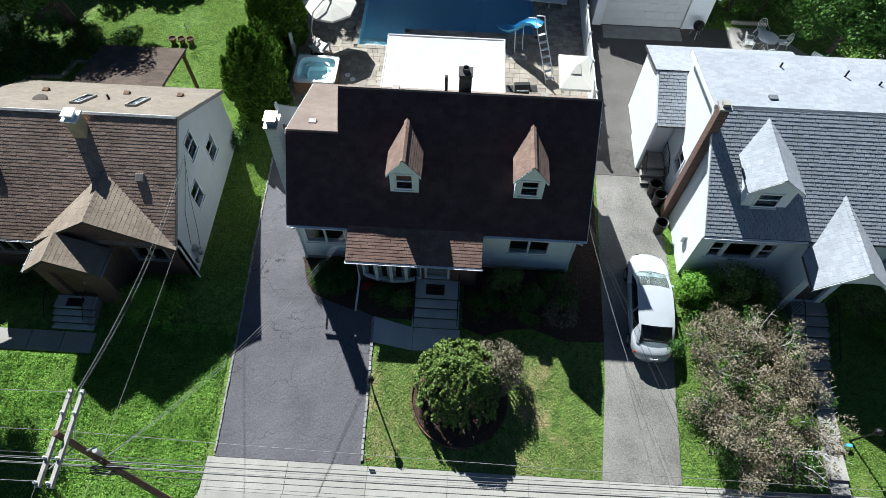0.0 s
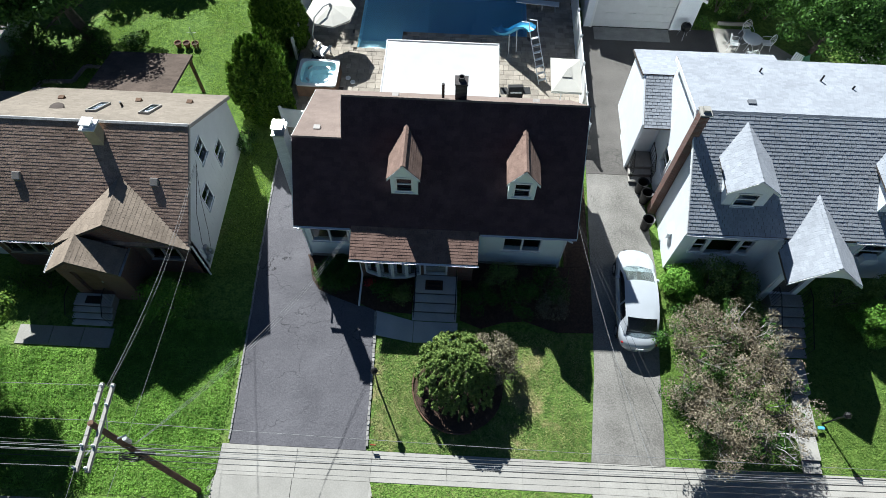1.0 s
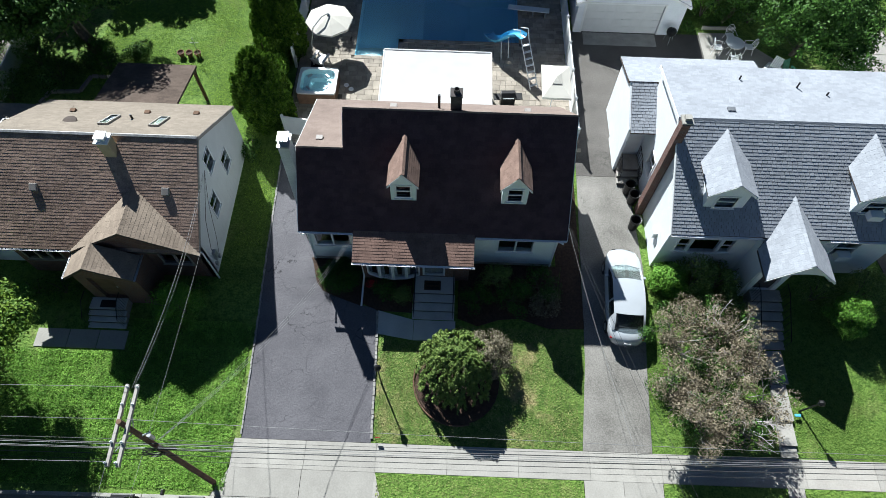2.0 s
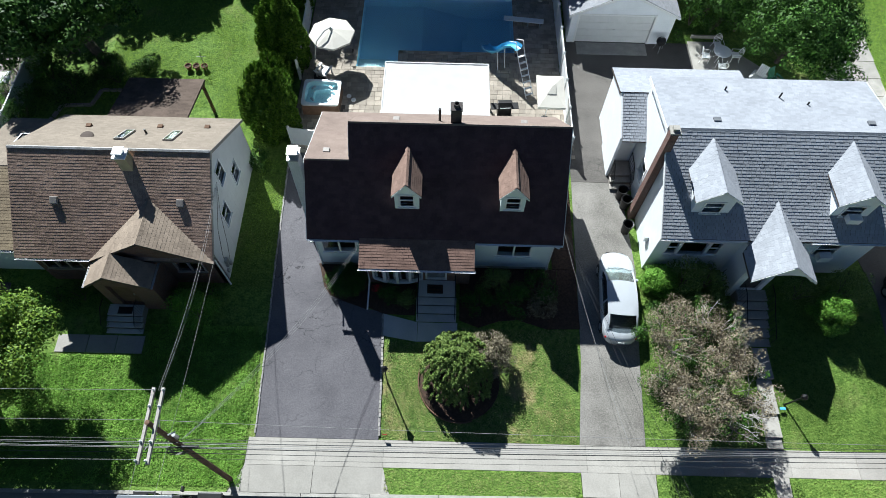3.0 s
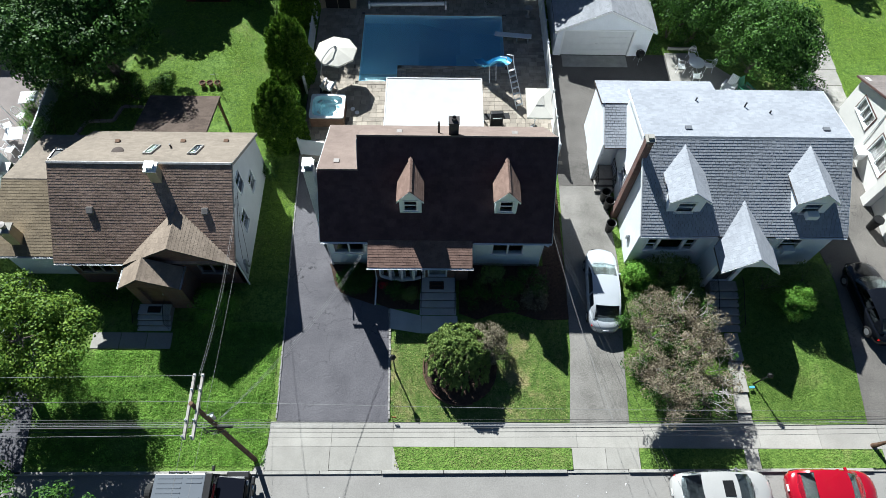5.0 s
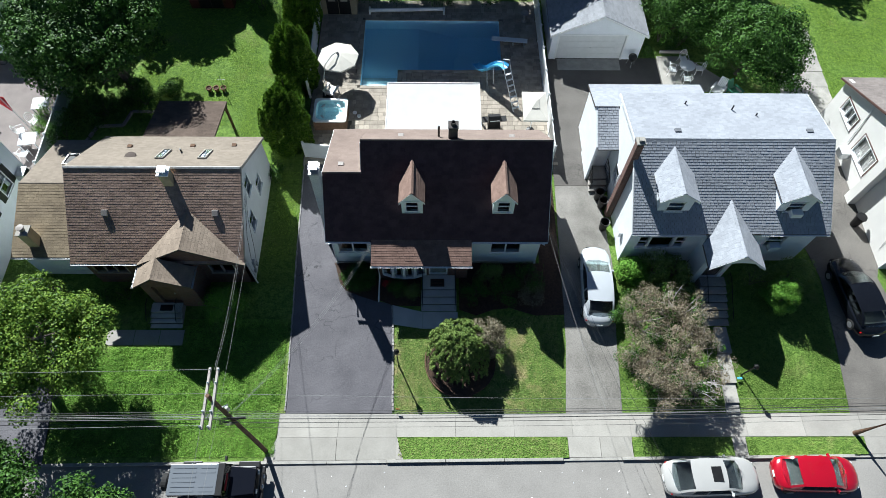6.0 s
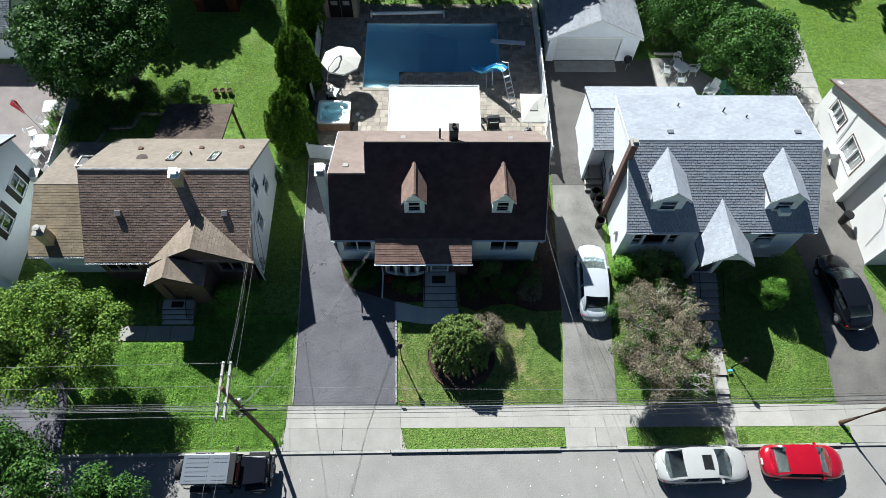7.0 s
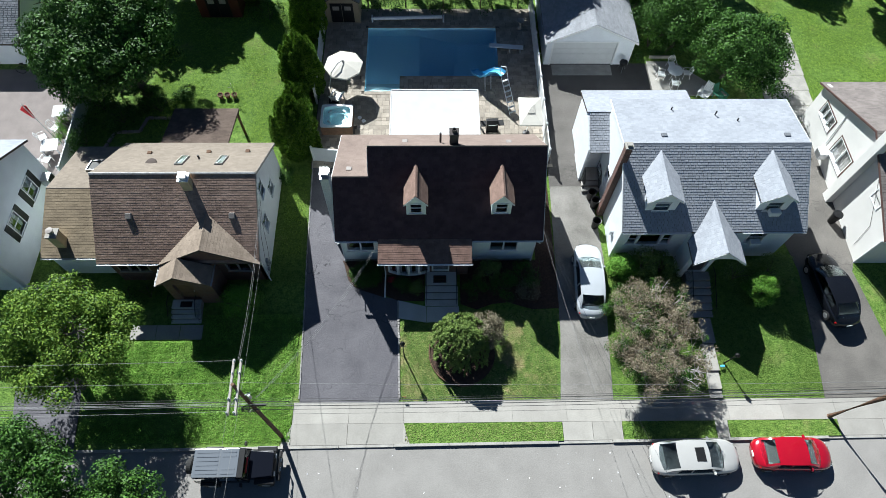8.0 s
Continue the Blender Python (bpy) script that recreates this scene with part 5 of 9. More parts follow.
    roof_slope(e, (8.5, 19.35, 4.0), (9.75, 19.35, 4.0), (8.5, 21.55, 5.2), (9.75, 21.55, 5.2), "shingle_grey", 0.16, 0.24, 0.02, slab_t=0.08, seed=26)
    part("entry_wall", Geo().box(8.58, 9.74, 20.3, 20.42, 0.6, 4.3), M["siding_white"], e)
    sd = part("door", Geo().box(8.75, 9.55, 20.22, 20.29, 1.3, 3.3), M["trim"], e)
    part("handle", Geo().tube([(8.85, 20.18, 2.2), (8.85, 20.18, 2.35)], 0.02, 6), M["black"], sd)
    for xx in (8.9, 9.2):
        part("wall_lamp", Geo().lathe([(0.06, 0), (0.09, 0.05), (0.05, 0.16)], (xx, 19.55, 3.85), 10), M["black"], e)
    # boxes on the side wall
    part("meter_box", Geo().box(9.55, 9.74, 14.6, 14.95, 1.9, 2.3), M["trim"], h, bevel=0.02)
    window(h, pose(9.75, 18.45, 2.85, 0, 0, -90), 0.85, 1.05, 1, True)
    return h


grey_house()
stair("front_steps", 14.05, 15.5, 12.28, 11.7, 9.6, 1.35, 5, "grey concrete front steps with black iron rails", mat="kerb")
stair("side_steps", 8.55, 9.7, 20.2, 19.2, 18.5, 1.3, 2, "dark timber side steps by the drive", mat="plank")
rw = thing("garden_walk", "concrete garden walk with shallow single steps", "walk", kind="structure")
ys = [4.8, 5.3, 6.35, 8.0, 9.55]
zs = [0.06, 0.17, 0.28, 0.42]
for (a, b), z in zip(zip(ys, ys[1:]), zs):
    slab(14.47 + (a - 4.8) * 0.05, 15.2 + (a - 4.8) * 0.05, a, b, z + 0.06, parent=rw, thick=0.3)


# ---------------------------------------------------------------- garage and the houses at the edges
def garage():
    h = thing("garage", "white detached garage with a wide panelled door", "garage")
    x0, x1, y0, y1, zg = 7.0, 13.45, 30.1, 37.2, 0.8
    ax, ez, az = 10.2, 3.15, 4.75
    wall(h, "x", y0, 0.15, x0, x1, 0.5, ez, "siding_white", [(7.5, 12.15, 0.5, 2.95)], name="front_wall", top=[(x0, ez), (x1, ez), (ax, az - 0.1)])
    wall(h, "y", x0, 0.15, y0 + 0.15, y1, 0.5, ez, "siding_white", name="side_wall")
    wall(h, "y", x1 - 0.15, 0.15, y0 + 0.15, y1, 0.5, ez, "siding_white", name="side_wall")
    wall(h, "x", y1 - 0.15, 0.15, x0 + 0.15, x1 - 0.15, 0.5, ez, "siding_white", name="back_wall", top=[(x0, ez), (x1, ez), (ax, az - 0.1)])
    d = part("garage_door", Geo().box(7.5, 12.15, y0 + 0.08, y0 + 0.11, 0.82, 2.95), M["white"], h)
    for i in range(4):
        for j in range(8):
            part("panel", Geo().box(7.56 + j * 0.58, 8.06 + j * 0.58, y0 + 0.062, y0 + 0.078, 0.87 + i * 0.53, 1.3 + i * 0.53), M["white"], d)
    part("handle", Geo().tube([(9.75, y0 + 0.03, 1.85), (9.9, y0 + 0.03, 1.85)], 0.02, 6), M["steel"], d)
    part("door_frame", Geo().box(7.38, 7.5, y0 - 0.03, y0 + 0.1, 0.8, 3.05).box(12.15, 12.27, y0 - 0.03, y0 + 0.1, 0.8, 3.05).box(7.5, 12.15, y0 - 0.03, y0 + 0.1, 2.95, 3.05), M["trim"], h)
    roof_slope(h, (x0 - 0.2, y1, ez - 0.08), (x0 - 0.2, y0 - 0.2, ez - 0.08), (ax, y1, az), (ax, y0 - 0.2, az), "shingle_mid", 0.16, 0.28, 0.014, seed=31)
    roof_slope(h, (x1 + 0.2, y0 - 0.2, ez - 0.08), (x1 + 0.2, y1, ez - 0.08), (ax, y0 - 0.2, az), (ax, y1, az), "shingle_mid", 0.16, 0.28, 0.014, seed=32)
    for xe in (x0 - 0.2, x1 + 0.2):
        part("bargeboard", Geo().prism([(xe, y0 - 0.22, ez - 0.26), (xe, y0 - 0.22, ez - 0.09), (ax, y0 - 0.22, az - 0.01), (ax, y0 - 0.22, az - 0.19)], (0, 0.03, 0)), M["trim"], h)


def east_house():
    h = thing("house", "white house with brown shingle roof at the far driveway", "house")
    x0, x1 = 25.3, 37.0
    gab = [(13.2, 3.6), (25.0, 3.6), (25.0, 4.1), (19.0, 6.3), (13.2, 4.1)]
    wall(h, "y", x0, 0.2, 13.2, 25.0, 0.0, 3.6, "stucco_white", [(22.1, 23.9, 2.6, 3.6), (18.9, 20.9, 2.1, 3.6)], name="side_wall", top=gab)
    wall(h, "x", 13.2, 0.2, x0 + 0.2, x1, 0.0, 4.0, "stucco_white", name="front_wall")
    wall(h, "x", 24.8, 0.2, x0 + 0.2, x1, 0.0, 4.0, "stucco_white", name="back_wall")
    roof_slope(h, (x0 - 0.25, 12.9, 3.95), (x1, 12.9, 3.95), (x0 - 0.25, 19.0, 6.5), (x1, 19.0, 6.5), "shingle_taupe", 0.16, 0.28, 0.02, seed=41)
    roof_slope(h, (x1, 25.3, 3.95), (x0 - 0.25, 25.3, 3.95), (x1, 19.0, 6.5), (x0 - 0.25, 19.0, 6.5), "shingle_taupe", 0.16, 0.28, 0.014, seed=42)
    part("bargeboard", Geo().prism([(x0 - 0.25, 12.9, 3.83), (x0 - 0.25, 12.9, 3.95), (x0 - 0.25, 19.0, 6.48), (x0 - 0.25, 25.3, 3.95), (x0 - 0.25, 25.3, 3.83), (x0 - 0.25, 19.0, 6.36)], (-0.03, 0, 0)), M["casing"], h)
    window(h, pose(x0, 23.0, 3.1, 0, 0, -90), 1.66, 0.9, 3, False, 0.06)
    for cy, cz, ww, hh in ((23.0, 3.1, 1.66, 0.9), (19.9, 2.85, 1.88, 1.38)):
        part("casing", Geo().box(x0 - 0.03, x0 - 0.002, cy - ww / 2 - 0.14, cy - ww / 2 - 0.062, cz - hh / 2 - 0.14, cz + hh / 2 + 0.14).box(x0 - 0.03, x0 - 0.002, cy + ww / 2 + 0.062, cy + ww / 2 + 0.14, cz - hh / 2 - 0.14, cz + hh / 2 + 0.14).box(x0 - 0.03, x0 - 0.002, cy - ww / 2 - 0.062, cy + ww / 2 + 0.062, cz + hh / 2 + 0.062, cz + hh / 2 + 0.14), M["casing"], h)
        bl = part("blind", Geo().box(x0 + 0.13, x0 + 0.14, cy - ww / 2, cy + ww / 2, cz - hh / 2, cz + hh / 2), M["vent"], h)
        for i in range(9):
            yy = cy - ww / 2 + (i + 0.5) * ww / 9
            part("slat", Geo().box(x0 + 0.112, x0 + 0.129, yy - 0.07, yy + 0.07, cz - hh / 2, cz + hh / 2), M["plank"], bl)
    window(h, pose(x0, 19.9, 2.85, 0, 0, -90), 1.88, 1.38, 2, False, 0.06)
    a = part("air_conditioner", Geo().box(24.7, 25.28, 20.6, 21.3, 1.5, 2.05), M["trim"], h, bevel=0.03)
    part("grille", Geo().box(24.685, 24.7, 20.66, 21.24, 1.56, 1.99), M["steel"], a)
    c = part("chimney", Geo().box(24.8, 25.29, 17.7, 18.35, 0.4, 8.6), M["stucco_white"], h, "white painted chimney on the gable wall", bevel=0.012)
    part("chimney_cap", Geo().box(24.74, 25.35, 17.64, 18.41, 8.6, 8.7), M["concrete"], c)
    window(h, pose(x0, 15.6, 4.3, 0, 0, -90), 0.9, 0.8, 1, True, 0.08, sill=False)
    part("vent_pipe", Geo().tube([(25.27, 21.8, 4.9), (25.25, 21.6, 3.2), (25.25, 21.5, 2.1)], 0.03, 6), M["trim"], h)
    downspout(h, [(25.15, 12.95, 3.8), (25.2, 13.15, 3.5), (25.2, 13.18, 0.7)])
    gutter(h, (x0 - 0.25, 12.85, 3.9), (x1, 12.85, 3.9))
    part("cable", Geo().tube([(25.27, 16.8, 5.2), (25.27, 14.5, 3.0), (25.27, 14.2, 1.2)], 0.011, 5), M["wire"], h)


def west_house():
    h = thing("house", "white two-storey house with black-shuttered side windows", "house")
    wins = [(16.85, 17.75, 2.6, 3.9), (14.35, 15.25, 2.6, 3.9)]
    wall(h, "y", -26.4, 0.2, 11.7, 19.3, 0.0, 5.2, "siding_white", wins, name="side_wall", top=[(11.7, 5.2), (19.3, 5.2), (15.5, 7.2)])
    wall(h, "x", 11.7, 0.2, -38, -26.4, 0.0, 5.2, "siding_white", name="front_wall")
    wall(h, "x", 19.1, 0.2, -38, -26.4, 0.0, 5.2, "siding_white", name="back_wall")
    roof_slope(h, (-38, 11.4, 5.1), (-26.0, 11.4, 5.1), (-38, 15.5, 7.4), (-26.0, 15.5, 7.4), "shingle_grey", 0.22, 0.33, 0.02, seed=51)
    roof_slope(h, (-26.0, 19.6, 5.1), (-38, 19.6, 5.1), (-26.0, 15.5, 7.4), (-38, 15.5, 7.4), "shingle_grey", 0.22, 0.33, 0.012, seed=52)
    for y0, y1, z0, z1 in wins:
        w = window(h, pose(-26.2, (y0 + y1) / 2, (z0 + z1) / 2, 0, 0, 90), y1 - y0, z1 - z0, 1, True, 0.07, curtain=True)
        for s in (-1, 1):
            part("shutter", Geo().box(s * 0.72 - 0.2, s * 0.72 + 0.2, -0.05, -0.005, -0.72, 0.72), M["black"], w)
    a = part("air_conditioner", Geo().box(-26.18, -25.65, 18.2, 18.9, 2.2, 2.75), M["steel"], h, bevel=0.03)
    part("grille", Geo().box(-25.65, -25.635, 18.27, 18.83, 2.26, 2.69), M["black"], a)
    downspout(h, [(-26.1, 11.75, 5.0), (-26.12, 11.9, 4.7), (-26.12, 11.9, 0.5), (-25.7, 11.7, 0.45)])


def west_garage():
    h = thing("garage", "white garage with dark grey shingle roof behind the patio", "garage")
    part("wall", Geo().box(-42, -31.2, 30.2, 36.4, 0.5, 3.2), M["siding_white"], h)
    roof_slope(h, (-42, 29.8, 3.1), (-30.9, 29.8, 3.1), (-42, 33.3, 5.0), (-30.9, 33.3, 5.0), "shingle_slate", 0.16, 0.28, 0.03, seed=61)
    roof_slope(h, (-30.9, 36.8, 3.1), (-42, 36.8, 3.1), (-30.9, 33.3, 5.0), (-42, 33.3, 5.0), "shingle_slate", 0.24, 0.33, 0.02, seed=62)
    part("gable_wall", Geo().prism([(-31.2, 30.2, 3.2), (-31.2, 36.4, 3.2), (-31.2, 33.3, 4.85)], (-0.2, 0, 0)), M["siding_white"], h)


garage()
east_house()
west_house()
west_garage()

# ---------------------------------------------------------------- pool garden
def pool():
    t = thing("swimming_pool", "rectangular in-ground swimming pool with blue water and a stepped end", "swimming pool", kind="structure")
    x0, x1, y0, y1 = POOL
    zt = 0.8
    sh, dp = zt - 1.2, zt - 2.6
    g = Geo()
    xm0, xm1 = x0 + 4.0, x0 + 7.0
    g.add([(x0, y0, sh), (xm0, y0, sh), (xm1, y0, dp), (x1, y0, dp), (x1, y1, dp), (xm1, y1, dp), (xm0, y1, sh), (x0, y1, sh)], [(0, 1, 6, 7), (1, 2, 5, 6), (2, 3, 4, 5)])
    g.add([(x0, y1, sh), (xm0, y1, sh), (xm1, y1, dp), (x1, y1, dp), (x1, y1, zt), (x0, y1, zt)], [(0, 1, 2, 3, 4, 5)])
    g.add([(STEP[1], y0, sh), (xm0, y0, sh), (xm1, y0, dp), (x1, y0, dp), (x1, y0, zt), (STEP[1], y0, zt)], [(5, 4, 3, 2, 1, 0)])
    g.add([(x1, y0, dp), (x1, y1, dp), (x1, y1, zt), (x1, y0, zt)], [(0, 1, 2, 3)])
    g.add([(x0, STEP[2], sh), (x0, y1, sh), (x0, y1, zt), (x0, STEP[2], zt)], [(3, 2, 1, 0)])
    g.add([(x0, STEP[2], sh), (STEP[1], STEP[2], sh), (STEP[1], STEP[2], zt), (x0, STEP[2], zt)], [(0, 1, 2, 3)])
    g.add([(STEP[1], STEP[2], sh), (STEP[1], y0, sh), (STEP[1], y0, zt), (STEP[1], STEP[2], zt)], [(0, 1, 2, 3)])
    part("basin", g, M["liner"], t)
    for i in range(3):
        part("pool_step", Geo().box(x0 + 0.01, STEP[1] - 0.01, STEP[2] + 0.01, STEP[2] + 0.45 * (i + 1), sh - 0.01, zt - 0.4 - 0.25 * i), M["tub_shell"], t)
    part("pool_bench", Geo().box(0.3, 2.3, y0 + 0.4, y0 + 2.3, dp - 0.01, dp + 0.9), M["liner"], t)
    w = Geo()
    w.add([(x0, y0, zt - 0.16), (x1, y0, zt - 0.16), (x1, y1, zt - 0.16), (x0, y1, zt - 0.16)], [(0, 1, 2, 3)])
    w.add([(x0, STEP[2], zt - 0.16), (STEP[1], STEP[2], zt - 0.16), (STEP[1], y0, zt - 0.16), (x0, y0, zt - 0.16)], [(0, 1, 2, 3)])
    wa = part("pool_water", w, M["water"], t)
    wa.visible_shadow = False
    outline = [(x0, STEP[2]), (STEP[1], STEP[2]), (STEP[1], y0), (x1, y0), (x1, y1), (x0, y1)]
    for (xa, ya), (xb, yb) in zip(outline, outline[1:] + outline[:1]):
        n = max(1, round(math.hypot(xb - xa, yb - ya) / 0.5))
        dx, dy = (xb - xa) / n, (yb - ya) / n
        ln = math.hypot(dx, dy)
        nx, ny = dy / ln, -dx / ln
        for i in range(n):
            cx, cy = xa + dx * (i + 0.5) + nx * 0.14, ya + dy * (i + 0.5) + ny * 0.14
            part("coping_stone", Geo().obox(pose(cx, cy, zt + 0.03, 0, 0, math.degrees(math.atan2(dy, dx))), ln - 0.012, 0.28, 0.06), M["paver"], t)


pool()


def shade_canopy():
    t = thing("patio_canopy", "large flat white fabric patio canopy behind the house", "canopy")
    x0, x1, y0, y1 = -4.15, 1.65, 20.75, 24.75
    g = Geo()
    nx, ny = 16, 10
    z = lambda i, j: 3.82 - 0.05 * math.sin(math.pi * i / nx) * math.sin(math.pi * j / ny) + 0.008 * math.sin(i * 2.1)
    vs = [(lerp(x0, x1, i / nx), lerp(y0, y1, j / ny), z(i, j)) for j in range(ny + 1) for i in range(nx + 1)]
    fs = [(j * (nx + 1) + i, j * (nx + 1) + i + 1, (j + 1) * (nx + 1) + i + 1, (j + 1) * (nx + 1) + i) for j in range(ny) for i in range(nx)]
    g.add(vs, fs)
    g.add([(x, y, q - 0.02) for x, y, q in vs], [f[::-1] for f in fs])
    smooth(part("fabric", g, M["fabric"], t))
    for yy in (y0, y1):
        part("frame_bar", Geo().tube([(x0 - 0.03, yy, 3.83), (x1 + 0.03, yy, 3.83)], 0.045, 8), M["vinyl"], t)
    for xx in (x0, x1):
        part("frame_bar", Geo().tube([(xx, y0, 3.82), (xx, y1, 3.82)], 0.035, 8), M["vinyl"], t)
        part("post", Geo().box(xx - 0.05, xx + 0.05, y1 - 0.1, y1, 0.8, 3.8), M["vinyl"], t)
        part("post", Geo().box(xx - 0.05, xx + 0.05, y0 + 0.02, y0 + 0.12, 0.8, 3.8), M["vinyl"], t)


shade_canopy()


def round_umbrella(m, r=1.3, h=2.55):
    t = thing("cantilever_umbrella", "open white octagonal patio umbrella on a curved arm", "umbrella", m)
    n = 8
    rim = [Vector((r * math.cos(2 * math.pi * k / n + 0.2), r * math.sin(2 * math.pi * k / n + 0.2), h - 0.32)) for k in range(n)]
    top = Vector((0, 0, h))
    g = Geo()
    for k in range(n):
        a, b = rim[k], rim[(k + 1) % n]
        mid = (a + b) / 2
        ia, ib, im = a.lerp(top, 0.5) + Vector((0, 0, 0.03)), b.lerp(top, 0.5) + Vector((0, 0, 0.03)), mid.lerp(top, 0.5) + Vector((0, 0, 0.02))
        g.add([a, mid, b, ib, im, ia, top], [(0, 1, 4, 5), (1, 2, 3, 4), (5, 4, 6), (4, 3, 6)])
        g.add([a, mid, b, b - Vector((0, 0, 0.12)), mid - Vector((0, 0, 0.12)), a - Vector((0, 0, 0.12))], [(5, 4, 1, 0), (4, 3, 2, 1)])
    cano = part("canopy", g, M["cream"], t)
    part("finial", Geo().lathe([(0.1, 0), (0.07, 0.06), (0.02, 0.12)], (0, 0, h - 0.01), 10), M["steel"], cano)
    for k in range(n):
        part("rib", Geo().tube([rim[k] - Vector((0, 0, 0.03)), top - Vector((0, 0, 0.06))], 0.012, 5), M["steel"], t)
    part("pole", Geo().tube([(-0.9, -1.3, 0.1), (-0.95, -1.35, 1.6), (-0.75, -1.0, 2.5), (-0.3, -0.4, h + 0.22), (0, 0, h + 0.12)], 0.035, 8), M["steel"], t)
    part("base", Geo().box(-1.25, -0.55, -1.6, -1.0, 0.0, 0.1), M["black"], t, bevel=0.02)


round_umbrella(pose(-7.66, 27.85, 0.8), 1.38)


def square_umbrella(m):
    t = thing("square_umbrella", "small square white umbrella with a vented top", "umbrella", m)
    g = Geo()
    a, d, z0, z1 = 0.77, 1.2, 2.32, 2.62
    c = [(-a, -d, z0), (a, -d, z0), (a, d, z0), (-a, d, z0)]
    for i in range(4):
        p, q = Vector(c[i]), Vector(c[(i + 1) % 4])
        g.add([p, (p + q) / 2 + Vector((0, 0, -0.02)), q, Vector((0, 0, z1))], [(0, 1, 3), (1, 2, 3)])
        g.add([p, q, q - Vector((0, 0, 0.15)), p - Vector((0, 0, 0.15))], [(3, 2, 1, 0)])
    cano = part("canopy", g, M["cream"], t)
    g = Geo()
    for i in range(4):
        p, q = Vector(c[i]) * 0.34, Vector(c[(i + 1) % 4]) * 0.34
        p.z = q.z = z1 - 0.06
        g.add([p, q, Vector((0, 0, z1 + 0.1))], [(0, 1, 2)])
    part("vent", g, M["cream"], cano)
    part("pole", Geo().tube([(0, 0, 0), (0, 0, 2.65)], 0.028, 8), M["trim"], t)
    part("base", Geo().lathe([(0.25, 0), (0.25, 0.05), (0.05, 0.12)], (0, 0, 0), 14), M["black"], t)


square_umbrella(pose(5.2, 23.5, 0.83, 0, 0, -1))


def hot_tub(m):
    t = thing("hot_tub", "square hot tub with pale blue water and dark cabinet", "hot tub", m)
    w, d, h = 2.15, 1.95, 0.9
    part("cabinet", Geo().box(-w / 2, w / 2, -d / 2, -d / 2 + 0.06, 0, h - 0.08).box(-w / 2, w / 2, d / 2 - 0.06, d / 2, 0, h - 0.08).box(-w / 2, -w / 2 + 0.06, -d / 2 + 0.06, d / 2 - 0.06, 0, h - 0.08).box(w / 2 - 0.06, w / 2, -d / 2 + 0.06, d / 2 - 0.06, 0, h - 0.08), M["wood"], t)

    def ring(sx, sy, z, e=5.0, n=32):
        out = []
        for k in range(n):
            a = 2 * math.pi * k / n
            c, s = math.cos(a), math.sin(a)
            out.append((sx * math.copysign(abs(c) ** (2 / e), c), sy * math.copysign(abs(s) ** (2 / e), s), z))
        return out
    rings = [ring(w / 2 + 0.03, d / 2 + 0.03, h - 0.1, 14), ring(w / 2 + 0.03, d / 2 + 0.03, h, 14), ring(w / 2 - 0.13, d / 2 - 0.13, h), ring(w / 2 - 0.2, d / 2 - 0.2, h - 0.35), ring(w / 2 - 0.55, d / 2 - 0.5, h - 0.42), ring(w / 2 - 0.62, d / 2 - 0.56, h - 0.8), ring(0.02, 0.02, h - 0.82)]
    g = Geo()
    n = 32
    g.v = [p for r in rings for p in r]
    g.f = [(i * n + k, i * n + (k + 1) % n, (i + 1) * n + (k + 1) % n, (i + 1) * n + k) for i in range(len(rings) - 1) for k in range(n)]
    sh = part("shell", g, M["tub_shell"], t)
    rim = Geo()
    rim.v = rings[0] + rings[1] + rings[2]
    rim.v = [(x, y, z + 0.006) for x, y, z in rim.v]
    rim.f = [(i * n + k, i * n + (k + 1) % n, (i + 1) * n + (k + 1) % n, (i + 1) * n + k) for i in range(2) for k in range(n)]
    part("rim", rim, M["ceramic"], sh)
    wa = Geo()
    wa.v = ring(w / 2 - 0.16, d / 2 - 0.16, h - 0.16)
    wa.f = [tuple(range(n))]
    o = part("tub_water", wa, M["water"], t)
    o.visible_shadow = False
    for i in range(4):
        a = 0.8 + i * 1.57
        part("headrest", Geo().obox(pose(math.cos(a) * 0.72, math.sin(a) * 0.66, h - 0.12, 0, 0, math.degrees(a) + 90), 0.3, 0.12, 0.1), M["steel"], t, bevel=0.03)
    for i in range(10):
        a = i * 0.63
        part("jet", Geo().lathe([(0.04, 0), (0.045, 0.02)], (math.cos(a) * 0.62, math.sin(a) * 0.55, h - 0.42), 8), M["ceramic"], t)


hot_tub(pose(-8.08, 24.35, 0.84))


